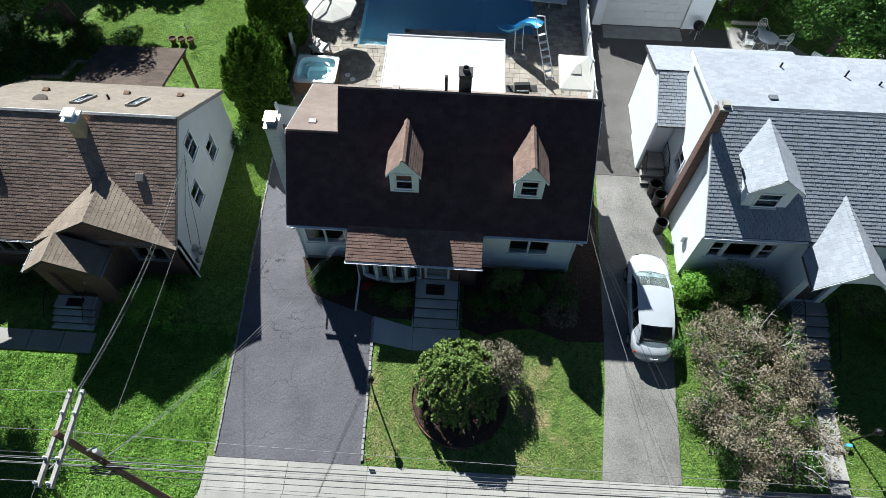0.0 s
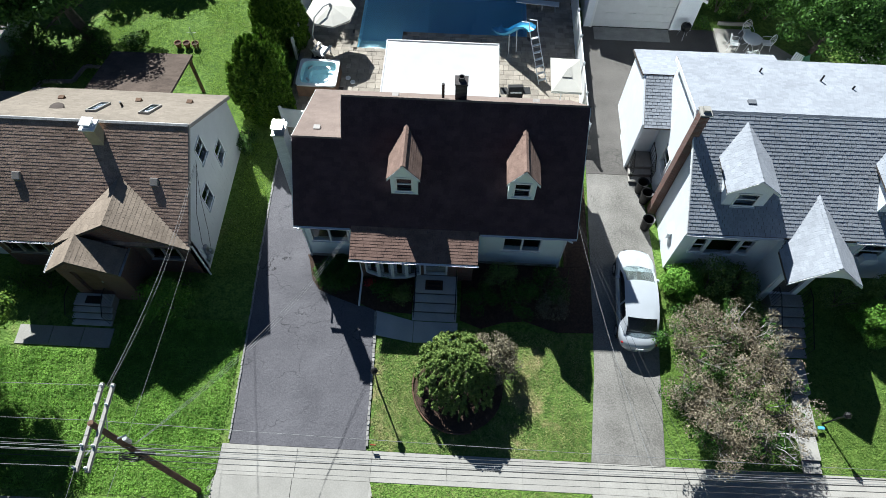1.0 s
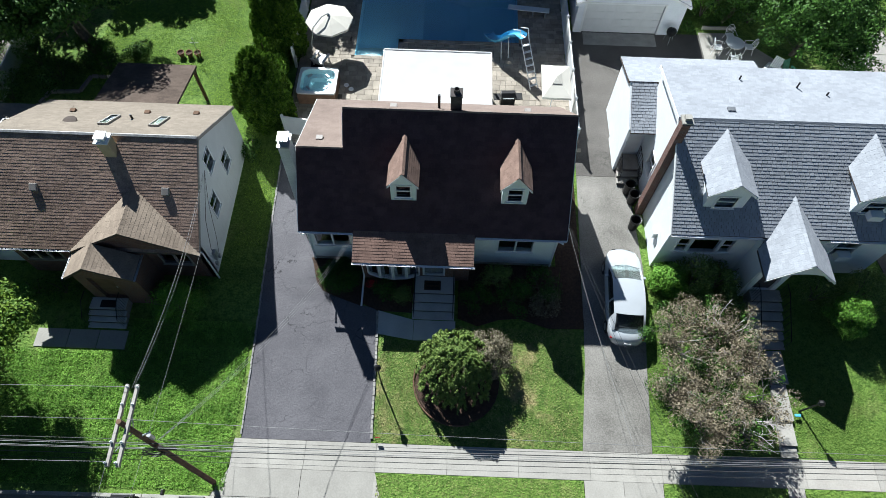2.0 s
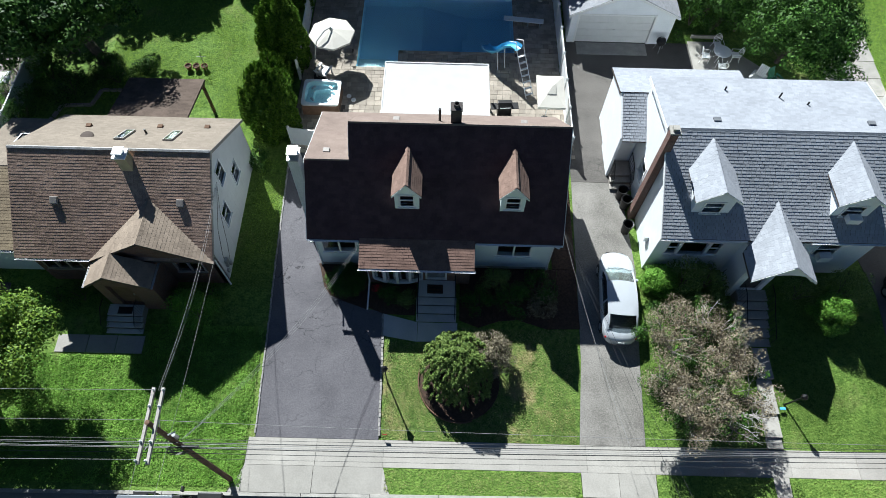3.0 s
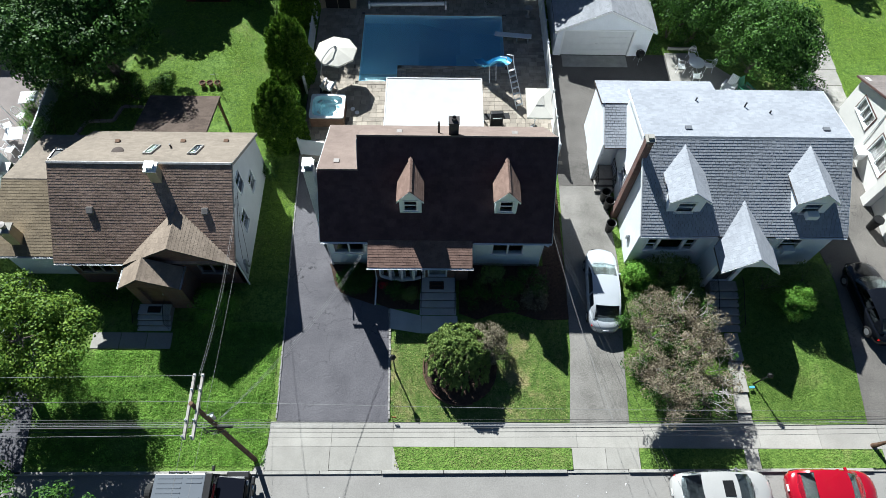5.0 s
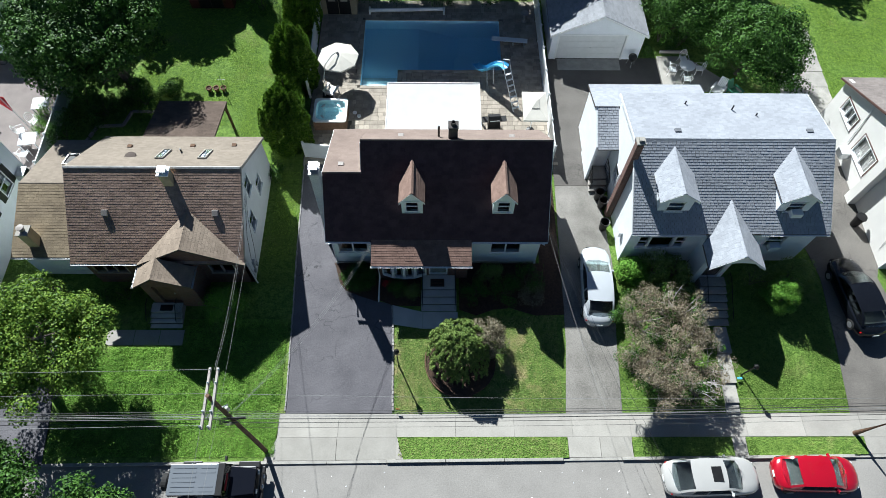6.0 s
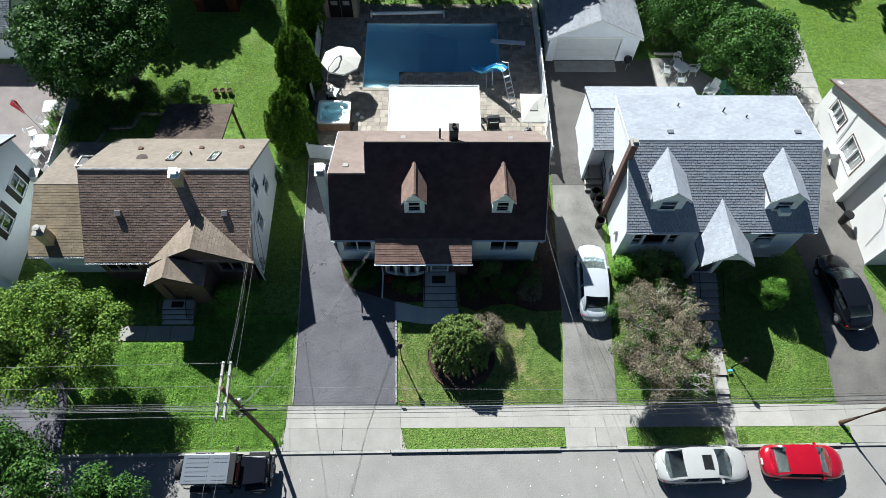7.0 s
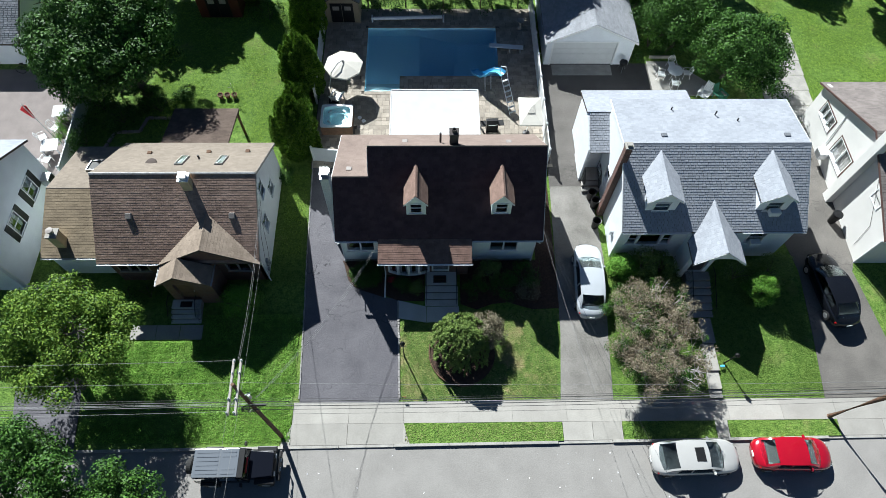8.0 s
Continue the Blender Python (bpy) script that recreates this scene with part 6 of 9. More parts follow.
def slide():
    t = thing("pool_slide", "curved light blue pool slide with a white ladder", "pool slide")
    path = [Vector(p) for p in ((3.55, 26.95, 2.95), (3.3, 27.25, 2.9), (2.95, 27.6, 2.6), (2.6, 27.75, 2.2), (2.25, 27.9, 1.85), (1.95, 28.3, 1.55), (1.75, 28.75, 1.35), (1.7, 29.1, 1.3))]
    g = Geo()
    prof = [(-0.3, 0.2), (-0.26, 0.06), (-0.12, 0.0), (0.12, 0.0), (0.26, 0.06), (0.3, 0.2)]
    n = len(prof)
    for side in (0, 1):
        k = len(g.v)
        for i, p in enumerate(path):
            d = (path[min(i + 1, len(path) - 1)] - path[max(i - 1, 0)])
            s = d.cross(Vector((0, 0, 1))).normalized()
            up = s.cross(d).normalized()
            g.v += [tuple(p + s * a + up * (b - 0.02 * side)) for a, b in prof]
        for i in range(len(path) - 1):
            for j in range(n - 1):
                f = (k + i * n + j, k + i * n + j + 1, k + (i + 1) * n + j + 1, k + (i + 1) * n + j)
                g.f.append(f if side == 0 else f[::-1])
    smooth(part("flume", g, M["blue_plastic"], t))
    foot, top = Vector((4.4, 25.15, 0.83)), Vector((3.65, 26.85, 2.95))
    s = Vector((0.9, 0.4, 0)).normalized() * 0.24
    for k in (-1, 1):
        part("ladder_rail", Geo().tube([foot + s * k, top + s * k, top + s * k + Vector((-0.1, 0.2, 0.55)), top + s * k + Vector((-0.45, 0.6, 0.25))], 0.028, 8), M["vinyl"], t)
        part("leg", Geo().tube([path[3] + s * k, Vector((2.7, 27.5, 0.83)) + s * k], 0.025, 6), M["vinyl"], t)
    for i in range(7):
        p = foot.lerp(top, (i + 0.6) / 7.4)
        part("rung", Geo().obox(pose(*p, 0, 0, math.degrees(math.atan2(s.y, s.x))), 0.46, 0.12, 0.04), M["vinyl"], t)


slide()
board = thing("diving_board", "white diving board on a low stand at the pool edge", "diving board")
part("board", Geo().obox(pose(4.25, 31.55, 1.25, 0, 0, -6), 2.6, 0.42, 0.06), M["vinyl"], board, bevel=0.015)
for dx in (0.3, 1.1):
    part("stand", Geo().obox(pose(4.25 + dx, 31.55 - dx * 0.1, 1.0, 0, 0, -6), 0.1, 0.36, 0.42), M["steel"], board)


def vinyl_fence(name, pts, h, label):
    t = thing(name, label, "fence")
    for (xa, ya), (xb, yb) in zip(pts, pts[1:]):
        ln = math.hypot(xb - xa, yb - ya)
        n = max(1, round(ln / 2.3))
        ang = math.degrees(math.atan2(yb - ya, xb - xa))
        for i in range(n + 1):
            x, y = lerp(xa, xb, i / n), lerp(ya, yb, i / n)
            p = part("post", Geo().box(x - 0.065, x + 0.065, y - 0.065, y + 0.065, ground_z(y) - 0.1, ground_z(y) + h + 0.08), M["vinyl"], t)
            part("post_cap", Geo().lathe([(0.1, 0), (0.1, 0.03), (0.01, 0.1)], (x, y, ground_z(y) + h + 0.08), 4), M["vinyl"], p)
            if i < n:
                x1, y1 = lerp(xa, xb, (i + 1) / n), lerp(ya, yb, (i + 1) / n)
                c = pose((x + x1) / 2, (y + y1) / 2, ground_z(y) + h / 2, 0, 0, ang)
                part("panel", Geo().obox(c, ln / n - 0.13, 0.03, h - 0.1), M["vinyl"], t)
                for zz in (-h / 2 + 0.08, h / 2 - 0.05):
                    part("rail", Geo().obox(c @ pose(0, 0, zz), ln / n - 0.13, 0.07, 0.12), M["vinyl"], t)


vinyl_fence("garden_fence", [(6.42, 20.9), (6.42, 36.2)], 1.5, "white vinyl panel fence along the drive")
vinyl_fence("garden_fence", [(-9.75, 26.3), (-9.85, 36.2)], 1.4, "white vinyl panel fence behind the hot tub")
vinyl_fence("garden_fence", [(-9.5, 21.2), (-7.0, 20.9)], 1.4, "short white vinyl fence with a gate by the hedge")
vinyl_fence("garden_fence", [(-25.9, 19.8), (-26.2, 28.5)], 1.2, "white vinyl fence beside the far patio")


def shed(m, w, d, h, wallm, roofm, name, label):
    t = thing(name, label, "shed", m)
    part("wall", Geo().box(-w / 2, w / 2, 0, d, 0, h).prism([(-w / 2, 0.02, h), (w / 2, 0.02, h), (0, 0.02, h + w * 0.3)], (0, d - 0.04, 0)), M[wallm], t)
    ez, az = h - 0.05, h + w * 0.3 + 0.03
    for s in (-1, 1):
        a, b = (d + 0.1, -0.12) if s < 0 else (-0.12, d + 0.1)
        roof_slope(t, (s * (w / 2 + 0.12), a, ez), (s * (w / 2 + 0.12), b, ez), (0, a, az), (0, b, az), roofm, 0.22, 0.3, 0.015, slab_t=0.06, seed=int(w * 10))
    for s in (-1, 1):
        dr = part("door", Geo().box(s * 0.45 - 0.43, s * 0.45 + 0.43, -0.05, -0.005, 0.1, h - 0.15), M["black"], t)
        part("pane", Geo().box(s * 0.45 - 0.25, s * 0.45 + 0.25, -0.07, -0.051, h - 0.75, h - 0.4), M["plank"], dr)


shed(pose(-8.35, 34.6, 0.8), 2.6, 2.2, 2.0, "tan", "shingle_slate", "garden_shed", "tan garden shed with dark double doors")
shed(pose(-18.0, 35.2, 0.8), 3.2, 3.0, 2.1, "barn_red", "shingle_tan", "garden_shed", "barn-red garden shed under the trees")


def bbq(m):
    t = thing("barbecue", "black gas barbecue with folded side shelves", "barbecue", m)
    part("cart", Geo().box(-0.4, 0.4, -0.25, 0.25, 0.08, 0.75), M["black"], t, bevel=0.02)
    lid = part("hood", Geo().prism([(-0.4, -0.28, 0.78), (-0.4, 0.28, 0.78), (-0.4, 0.26, 0.98), (-0.4, 0.1, 1.12), (-0.4, -0.1, 1.12), (-0.4, -0.26, 0.98)], (0.8, 0, 0)), M["black"], t, bevel=0.02)
    part("handle", Geo().tube([(-0.3, -0.33, 0.93), (0.3, -0.33, 0.93)], 0.02, 6), M["steel"], lid)
    for s in (-1, 1):
        part("shelf", Geo().box(s * 0.62 - 0.2, s * 0.62 + 0.2, -0.24, 0.24, 0.74, 0.78), M["black"], t)
        part("wheel", Geo().tube([(s * 0.42, -0.2, 0.08), (s * 0.36, -0.2, 0.08)], 0.08, 12), M["rubber"], t)


bbq(pose(2.75, 23.75, 0.84, 0, 0, 4))


def kettle(m):
    t = thing("kettle_grill", "round black kettle grill on three legs", "grill", m)
    part("bowl", Geo().lathe([(0.08, 0.5), (0.24, 0.56), (0.3, 0.72), (0.3, 0.76)], (0, 0, 0), 18), M["black"], t)
    lid = part("lid", Geo().lathe([(0.305, 0.765), (0.28, 0.88), (0.18, 0.98), (0.04, 1.02)], (0, 0, 0), 18), M["black"], t)
    part("handle", Geo().tube([(-0.08, 0, 1.03), (-0.06, 0, 1.08), (0.06, 0, 1.08), (0.08, 0, 1.03)], 0.014, 6), M["steel"], lid)
    for k in range(3):
        a = k * 2.09 + 0.4
        part("leg", Geo().tube([(0.2 * math.cos(a), 0.2 * math.sin(a), 0.58), (0.32 * math.cos(a), 0.32 * math.sin(a), 0)], 0.014, 6), M["steel"], t)


kettle(pose(12.85, 29.5, 0.83))


def garden_chair(m, mat="trim", label="white metal mesh garden chair", group="garden chairs"):
    t = thing("garden_chair", label, "chair", m, group)
    part("seat", Geo().box(-0.24, 0.24, -0.24, 0.24, 0.41, 0.44), M[mat], t, bevel=0.012)
    back = Geo()
    pts = [Vector((-0.24, 0.22, 0.44)), Vector((-0.26, 0.3, 0.75)), Vector((-0.15, 0.34, 0.94)), Vector((0, 0.35, 1.0)), Vector((0.15, 0.34, 0.94)), Vector((0.26, 0.3, 0.75)), Vector((0.24, 0.22, 0.44))]
    part("backrest", back.tube(pts, 0.018, 6), M[mat], t)
    for i in range(5):
        x = -0.16 + i * 0.08
        part("back_slat", Geo().tube([(x, 0.23, 0.44), (x, 0.33, 0.92)], 0.009, 5), M[mat], t)
    for sx in (-1, 1):
        part("armrest", Geo().tube([(sx * 0.27, -0.22, 0.0), (sx * 0.28, -0.24, 0.64), (sx * 0.28, 0.24, 0.66)], 0.017, 6), M[mat], t)
        part("leg", Geo().tube([(sx * 0.22, 0.22, 0.42), (sx * 0.26, 0.3, 0.0)], 0.016, 6), M[mat], t)
    return t


def round_table(m, r=0.55, mat="trim", label="round white metal garden table"):
    t = thing("garden_table", label, "table", m)
    part("tabletop", Geo().lathe([(r - 0.02, 0.7), (r, 0.715), (r, 0.735), (0.02, 0.74)], (0, 0, 0), 24), M[mat], t)
    for k in range(4):
        a = k * 1.57 + 0.7
        part("leg", Geo().tube([(0.1 * math.cos(a), 0.1 * math.sin(a), 0.7), (0.15 * math.cos(a), 0.15 * math.sin(a), 0.35), (0.4 * math.cos(a), 0.4 * math.sin(a), 0)], 0.016, 6), M[mat], t)


round_table(pose(16.6, 28.75, 0.84))
ch = garden_chair(pose(16.6, 29.7, 0.84, 0, 0, 5))
for x, y, a in ((17.55, 28.8, -95), (16.5, 27.8, 175), (15.65, 28.7, 80)):
    copy_thing(ch, pose(x, y, 0.84, 0, 0, a))


def lounger(m, mat, label, name="lounge_chair"):
    t = thing(name, label, "chair", m, "lounge chairs")
    for i in range(6):
        part("slat", Geo().box(-0.27, 0.27, -0.45 + i * 0.13, -0.34 + i * 0.13, 0.3, 0.33), M[mat], t)
    for i in range(5):
        part("back_slat", Geo().obox(pose(-0.22 + i * 0.11, 0.52, 0.6, -25, 0, 0), 0.09, 0.03, 0.72), M[mat], t)
    for s in (-1, 1):
        part("arm", Geo().box(s * 0.36 - 0.07, s * 0.36 + 0.07, -0.45, 0.4, 0.5, 0.53), M[mat], t)
        for yy in (-0.38, 0.3):
            part("leg", Geo().box(s * 0.33 - 0.03, s * 0.33 + 0.03, yy - 0.04, yy + 0.04, 0, 0.5), M[mat], t)
    return t


M["green_plastic"] = material("green_plastic", (0.05, 0.2, 0.12), (0.035, 0.15, 0.09), 3, 40, 0.5, 0)
w1 = lounger(pose(18.5, 26.9, 0.84, 0, 0, -40), "vinyl", "white slatted lounge chair on the patio")
lounger(pose(19.6, 26.7, 0.84, 0, 0, 30), "green_plastic", "green plastic lounge chair on the patio")
for x, y, a in ((-8.3, 26.6, 160),):
    copy_thing(w1, pose(x, y, 0.84, 0, 0, a))
for x, y in ((-6.6, 24.9), (-6.3, 24.6)):
    solid("flat_stone", Geo().lathe([(0.02, 0.0), (0.15, 0.01), (0.15, 0.05), (0.02, 0.06)], (x, y, 0.84), 9), M["ceramic"], "small pale slipper-shaped mat beside the hot tub", "mat", group="tub mats")
bird = thing("bird_bath", "white stone bird bath by the fence", "bird bath", pose(5.5, 34.0, 0.83))
part("bowl", Geo().lathe([(0.08, 0.6), (0.28, 0.7), (0.3, 0.76), (0.22, 0.72), (0.02, 0.68)], (0, 0, 0), 18), M["concrete"], bird)
part("pedestal", Geo().lathe([(0.2, 0), (0.18, 0.06), (0.07, 0.15), (0.07, 0.55), (0.12, 0.62)], (0, 0, 0), 14), M["concrete"], bird)
rail = thing("solar_roller", "rolled pale pool cover on low white stands", "pool cover")
part("roll", Geo().tube([(-6.0, 34.75, 1.1), (-0.6, 34.95, 1.1)], 0.14, 10), M["ceramic"], rail)
for x in (-6.1, -0.5):
    part("stand", Geo().box(x - 0.06, x + 0.06, 34.6, 35.0, 0.8, 1.25), M["vinyl"], rail)
for i in range(3):
    p = thing("flower_pot", "terracotta flower pot on the back lawn", "flower pot", pose(-16.75 + i * 0.5, 26.85 + 0.02 * i, 0.79), "terracotta pots")
    part("pot", Geo().lathe([(0.12, 0), (0.19, 0.28), (0.21, 0.28), (0.21, 0.34), (0.18, 0.34), (0.16, 0.26)], (0, 0, 0), 16), M["terracotta"], p)
    part("soil", Geo().lathe([(0.15, 0.24), (0.165, 0.27)], (0, 0, 0), 14), M["mulch"], p)
solid("garden_stake", Geo().tube([(-15.6, 26.6, 0.7), (-15.7, 26.9, 2.2)], 0.02, 5).tube([(-15.95, 26.8, 1.9), (-15.4, 26.85, 1.9)], 0.012, 5), M["steel"], "thin metal garden stake on the back lawn", "stake")
for i, (x, y) in enumerate(((9.05, 18.05), (9.2, 17.45), (9.1, 15.9))):
    b = thing("dustbin", "black plastic dustbin against the white wall", "dustbin", pose(x, y, ground_z(y) + 0.02), "dustbins")
    part("bin_body", Geo().lathe([(0.22, 0), (0.28, 0.75), (0.3, 0.75), (0.3, 0.8), (0.25, 0.78), (0.2, 0.1)], (0, 0, 0), 16), M["black"], b)
b = thing("dustbin", "dark dustbin beside the far house", "dustbin", pose(24.7, 16.2, 0.72), "dustbins")
part("bin_body", Geo().lathe([(0.22, 0), (0.3, 0.8), (0.33, 0.82), (0.3, 0.92), (0.03, 0.96)], (0, 0, 0), 16), M["black"], b)
# far patio
sheet("patio", [(19.9, -36, -26.1), (29.6, -36, -26.4)], M["patio_stone"], "pale paved patio beside the white fence", "patio", lift=0.03)
u = thing("closed_umbrella", "closed red patio umbrella leaning over the chairs", "umbrella", pose(-27.7, 23.2, 0.83))
part("cloth", Geo().tube([(-0.9, 0.6, 2.6), (-1.1, 0.75, 2.2), (-0.55, 0.35, 1.6)][::-1], [0.02, 0.24, 0.05][::-1], 10), M["red_cloth"], u)
part("pole", Geo().tube([(0, 0, 0), (-0.9, 0.6, 2.7)], 0.025, 8), M["steel"], u)
for i, (x, y) in enumerate(((-27.4, 25.0), (-27.3, 22.0))):
    t = thing("patio_table", "white square patio table", "table", pose(x, y, 0.83, 0, 0, 8), "patio tables")
    part("tabletop", Geo().box(-0.55, 0.55, -0.5, 0.5, 0.7, 0.74), M["vinyl"], t, bevel=0.01)
    for sx in (-1, 1):
        for sy in (-1, 1):
            part("leg", Geo().box(sx * 0.48 - 0.03, sx * 0.48 + 0.03, sy * 0.43 - 0.03, sy * 0.43 + 0.03, 0, 0.7), M["vinyl"], t)
for x, y, a in ((-28.2, 22.9, 120), (-27.6, 23.7, 60), (-27.4, 21.0, 170)):
    copy_thing(ch, pose(x, y, 0.83, 0, 0, a))


def bicycle(m):
    t = thing("bicycle", "dark bicycle parked against the white garage", "bicycle", m, "bicycles")
    for x in (-0.5, 0.5):
        pts = [(x + 0.33 * math.cos(a), 0, 0.34 + 0.33 * math.sin(a)) for a in np.linspace(0, 2 * math.pi, 19)]
        part("wheel", Geo().tube(pts, 0.022, 6, False), M["rubber"], t)
    part("bike_frame", Geo().tube([(-0.5, 0, 0.34), (-0.15, 0, 0.8), (0.38, 0, 0.82), (-0.05, 0, 0.3), (-0.5, 0, 0.34)], 0.02, 6).tube([(0.38, 0, 0.9), (0.5, 0, 0.34)], 0.02, 6), M["black"], t)
    part("handlebar", Geo().tube([(0.36, -0.28, 1.0), (0.4, 0, 0.96), (0.36, 0.28, 1.0)], 0.015, 6), M["steel"], t)
    part("saddle", Geo().box(-0.3, -0.05, -0.07, 0.07, 0.88, 0.94), M["black"], t, bevel=0.02)


bicycle(pose(-31.2, 29.3, 0.83, 0, 0, 10))
bicycle(pose(-30.2, 29.2, 0.83, 0, 0, -15))
sheet("patio", [(27.0, 14.9, 20.5), (30.4, 14.9, 17.0)], M["concrete"], "concrete garden patio behind the white house", "patio", lift=0.03)
gp = thing("garden_path", "concrete slab path beside the back lawn", "path", kind="structure")
for i in range(6):
    slab(23.0 + 0.06 * i, 24.75 + 0.06 * i, 24.5 + i * 1.5, 25.98 + i * 1.5, 0.83, parent=gp, mat="kerb")
    slab(24.77 + 0.06 * i, 26.5 + 0.06 * i, 24.5 + i * 1.5, 25.98 + i * 1.5, 0.83, parent=gp, mat="kerb")

# ---------------------------------------------------------------- cars
def paint(name, color, metal=0.3, coat=1.0):
    m = material(name, color, tuple(c * 0.93 for c in color), 1.5, 40, 0.2, 0, metal=metal, coat=coat)
    b = m.node_tree.nodes["Principled BSDF"]
    b.inputs["Coat Roughness"].default_value = 0.04
    b.inputs["Specular IOR Level"].default_value = 0.4 * coat
    return m


CAR = dict(white=paint("white_car_paint", (0.4, 0.425, 0.455), 0.0), silver=paint("pearl_car_paint", (0.39, 0.385, 0.372), 0.05), red=paint("red_car_paint", (0.34, 0.004, 0.016), 0.1),
           dark=paint("charcoal_car_paint", (0.006, 0.007, 0.01), 0.0, 0.4), navy=paint("black_car_paint", (0.006, 0.007, 0.011), 0.0, 0.25), top=paint("grey_hard_top", (0.15, 0.165, 0.185), 0.1))
M["car_glass"] = glassy("tinted_car_glass", (0.22, 0.26, 0.28))
M["screen_glass"] = glassy("clear_windscreen_glass", (0.5, 0.58, 0.57))
M["dash"] = material("grey_dashboard", (0.1, 0.1, 0.098), (0.07, 0.07, 0.069), 6, 60, 0.8, 0.2)
M["cabin"] = material("cabin_cloth", (0.05, 0.05, 0.055), (0.03, 0.03, 0.033), 6, 60, 0.9, 0.2)
M["lamp_red"] = material("tail_lamp_red", (0.5, 0.01, 0.015), (0.35, 0.01, 0.01), 8, 60, 0.2, 0)
M["lamp_clear"] = material("headlamp_clear", (0.7, 0.72, 0.74), (0.55, 0.57, 0.6), 8, 60, 0.1, 0)


def wheel(parent, x, y, r=0.33, w=0.21):
    s = 1 if y > 0 else -1
    tyre = part("tyre", Geo().tube([(x, y - w / 2, r), (x, y - w / 2 + 0.03, r), (x, y + w / 2 - 0.03, r), (x, y + w / 2, r)], [r - 0.05, r, r, r - 0.05], 22), M["rubber"], parent)
    part("rim", Geo().tube([(x, y + s * (w / 2 - 0.03), r), (x, y + s * (w / 2 + 0.006), r)], [r * 0.62, r * 0.55], 12), M["steel"], tyre)
    return tyre


def sedan(m, col, label, L=4.85, W=1.84, H=1.45, nose=(0.66, 0.80), belt=0.93, tail=(0.86, 0.95), cab=(0.235, 0.40, 0.70, 0.865), sunroof=False, name="car", rear="car_glass", front="screen_glass"):
    """A saloon, its front to +x, seats inside a glass cabin; cab: rear glass base, roof rear, roof front, windscreen base as shares of the length."""
    t = thing(name, label, "car", m)
    h = W / 2
    X = lambda s: (s - 0.5) * L
    st = [0.0, 0.012, 0.04, 0.10, 0.20, 0.32, 0.50, 0.68, 0.80, 0.90, 0.955, 0.985, 1.0]
    wd = [0.62, 0.76, 0.86, 0.94, 0.985, 1.0, 1.0, 1.0, 0.985, 0.94, 0.86, 0.74, 0.58]
    tp = [0.62, 0.78, tail[0], tail[1], tail[1] + 0.01, belt, belt, belt, belt - 0.02, nose[1], nose[0] + 0.05, nose[0] - 0.03, 0.52]
    bt = [0.36, 0.3, 0.24, 0.2, 0.18, 0.17, 0.17, 0.17, 0.18, 0.2, 0.23, 0.27, 0.34]
    prof = lambda w, z, b: [(0, b), (w * 0.8, b), (w * 0.97, b + 0.1), (w, b + (z - b) * 0.45), (w * 0.985, z - 0.14), (w * 0.93, z - 0.05), (w * 0.84, z - 0.008), (w * 0.5, z + 0.02), (0, z + 0.032)]
    g = Geo()
    n = 0
    for s, w, z, b in zip(st, wd, tp, bt):
        half = prof(w * h, z, b)
        sweep = lambda y: X(s) + (0.2 * max(0, 0.2 - s) / 0.2 - 0.26 * max(0, s - 0.8) / 0.2) * (y / h) ** 2
        ring = [(sweep(y), y, q) for y, q in half] + [(sweep(y), -y, q) for y, q in half[-2:0:-1]]
        n = len(ring)
        g.v += ring
    k = len(st)
    g.f = [(i * n + j, (i + 1) * n + j, (i + 1) * n + (j + 1) % n, i * n + (j + 1) % n) for i in range(k - 1) for j in range(n)]
    g.f += [tuple(range(n)), tuple(range((k - 1) * n, k * n))[::-1]]
    body = smooth(part("body", g, CAR[col], t))
    r0, r1, r2, r3 = (X(s) for s in cab)
    zb, zr = belt + 0.012, H
    wb, wr = h * 0.93, h * 0.81
    zt = tail[1] + 0.03
    # the cabin as a loft: stations from the rear glass to the windscreen, nine points across
    xs = [r0, lerp(r0, r1, 0.55), r1, lerp(r1, r2, 0.33), lerp(r1, r2, 0.7), r2, lerp(r2, r3, 0.5), r3]
    zs = [zt, lerp(zt, zr, 0.62), zr - 0.05, zr, zr, zr - 0.045, lerp(zr, zb, 0.44), zb]
    we = [wb * 0.9, lerp(wb * 0.86, wr, 0.65), wr, wr * 1.02, wr * 1.02, wr, lerp(wb * 0.9, wr, 0.5), wb * 0.93]
    bow = [-0.2, -0.14, -0.06, 0, 0, 0.08, 0.15, 0.21]
    rows = [[(x + bw * (1 - f * f), w * f, z + 0.045 * (1 - abs(f) ** 2.5)) for f in (1, 0.87, 0.6, 0.25, -0.25, -0.6, -0.87, -1)] for x, z, w, bw in zip(xs, zs, we, bow)]
    o = Vector((0, 0, 0.75))

    def patch(name2, cells, mat, parent):
        """Faces of the loft as one panel with thickness; cells are rings of points."""
        gg = Geo()
        for c in cells:
            c = [Vector(p) for p in c]
            nn = (c[1] - c[0]).cross(c[2] - c[0])
            if nn.dot(sum(c, Vector()) / len(c) - o) < 0:
                c.reverse()
            gg.add(c, [tuple(range(len(c)))])
            gg.add([p + (o - p).normalized() * 0.018 for p in c], [tuple(range(len(c)))[::-1]])
        me = gg.mesh(name2)
        bm = bmesh.new()
        bm.from_mesh(me)
        bmesh.ops.remove_doubles(bm, verts=bm.verts[:], dist=0.0008)
        bm.to_mesh(me)
        bm.free()
        ob = smooth(part(name2, me, mat, parent))
        if mat in (M["car_glass"], M["screen_glass"]):
            ob.visible_shadow = False
        return ob
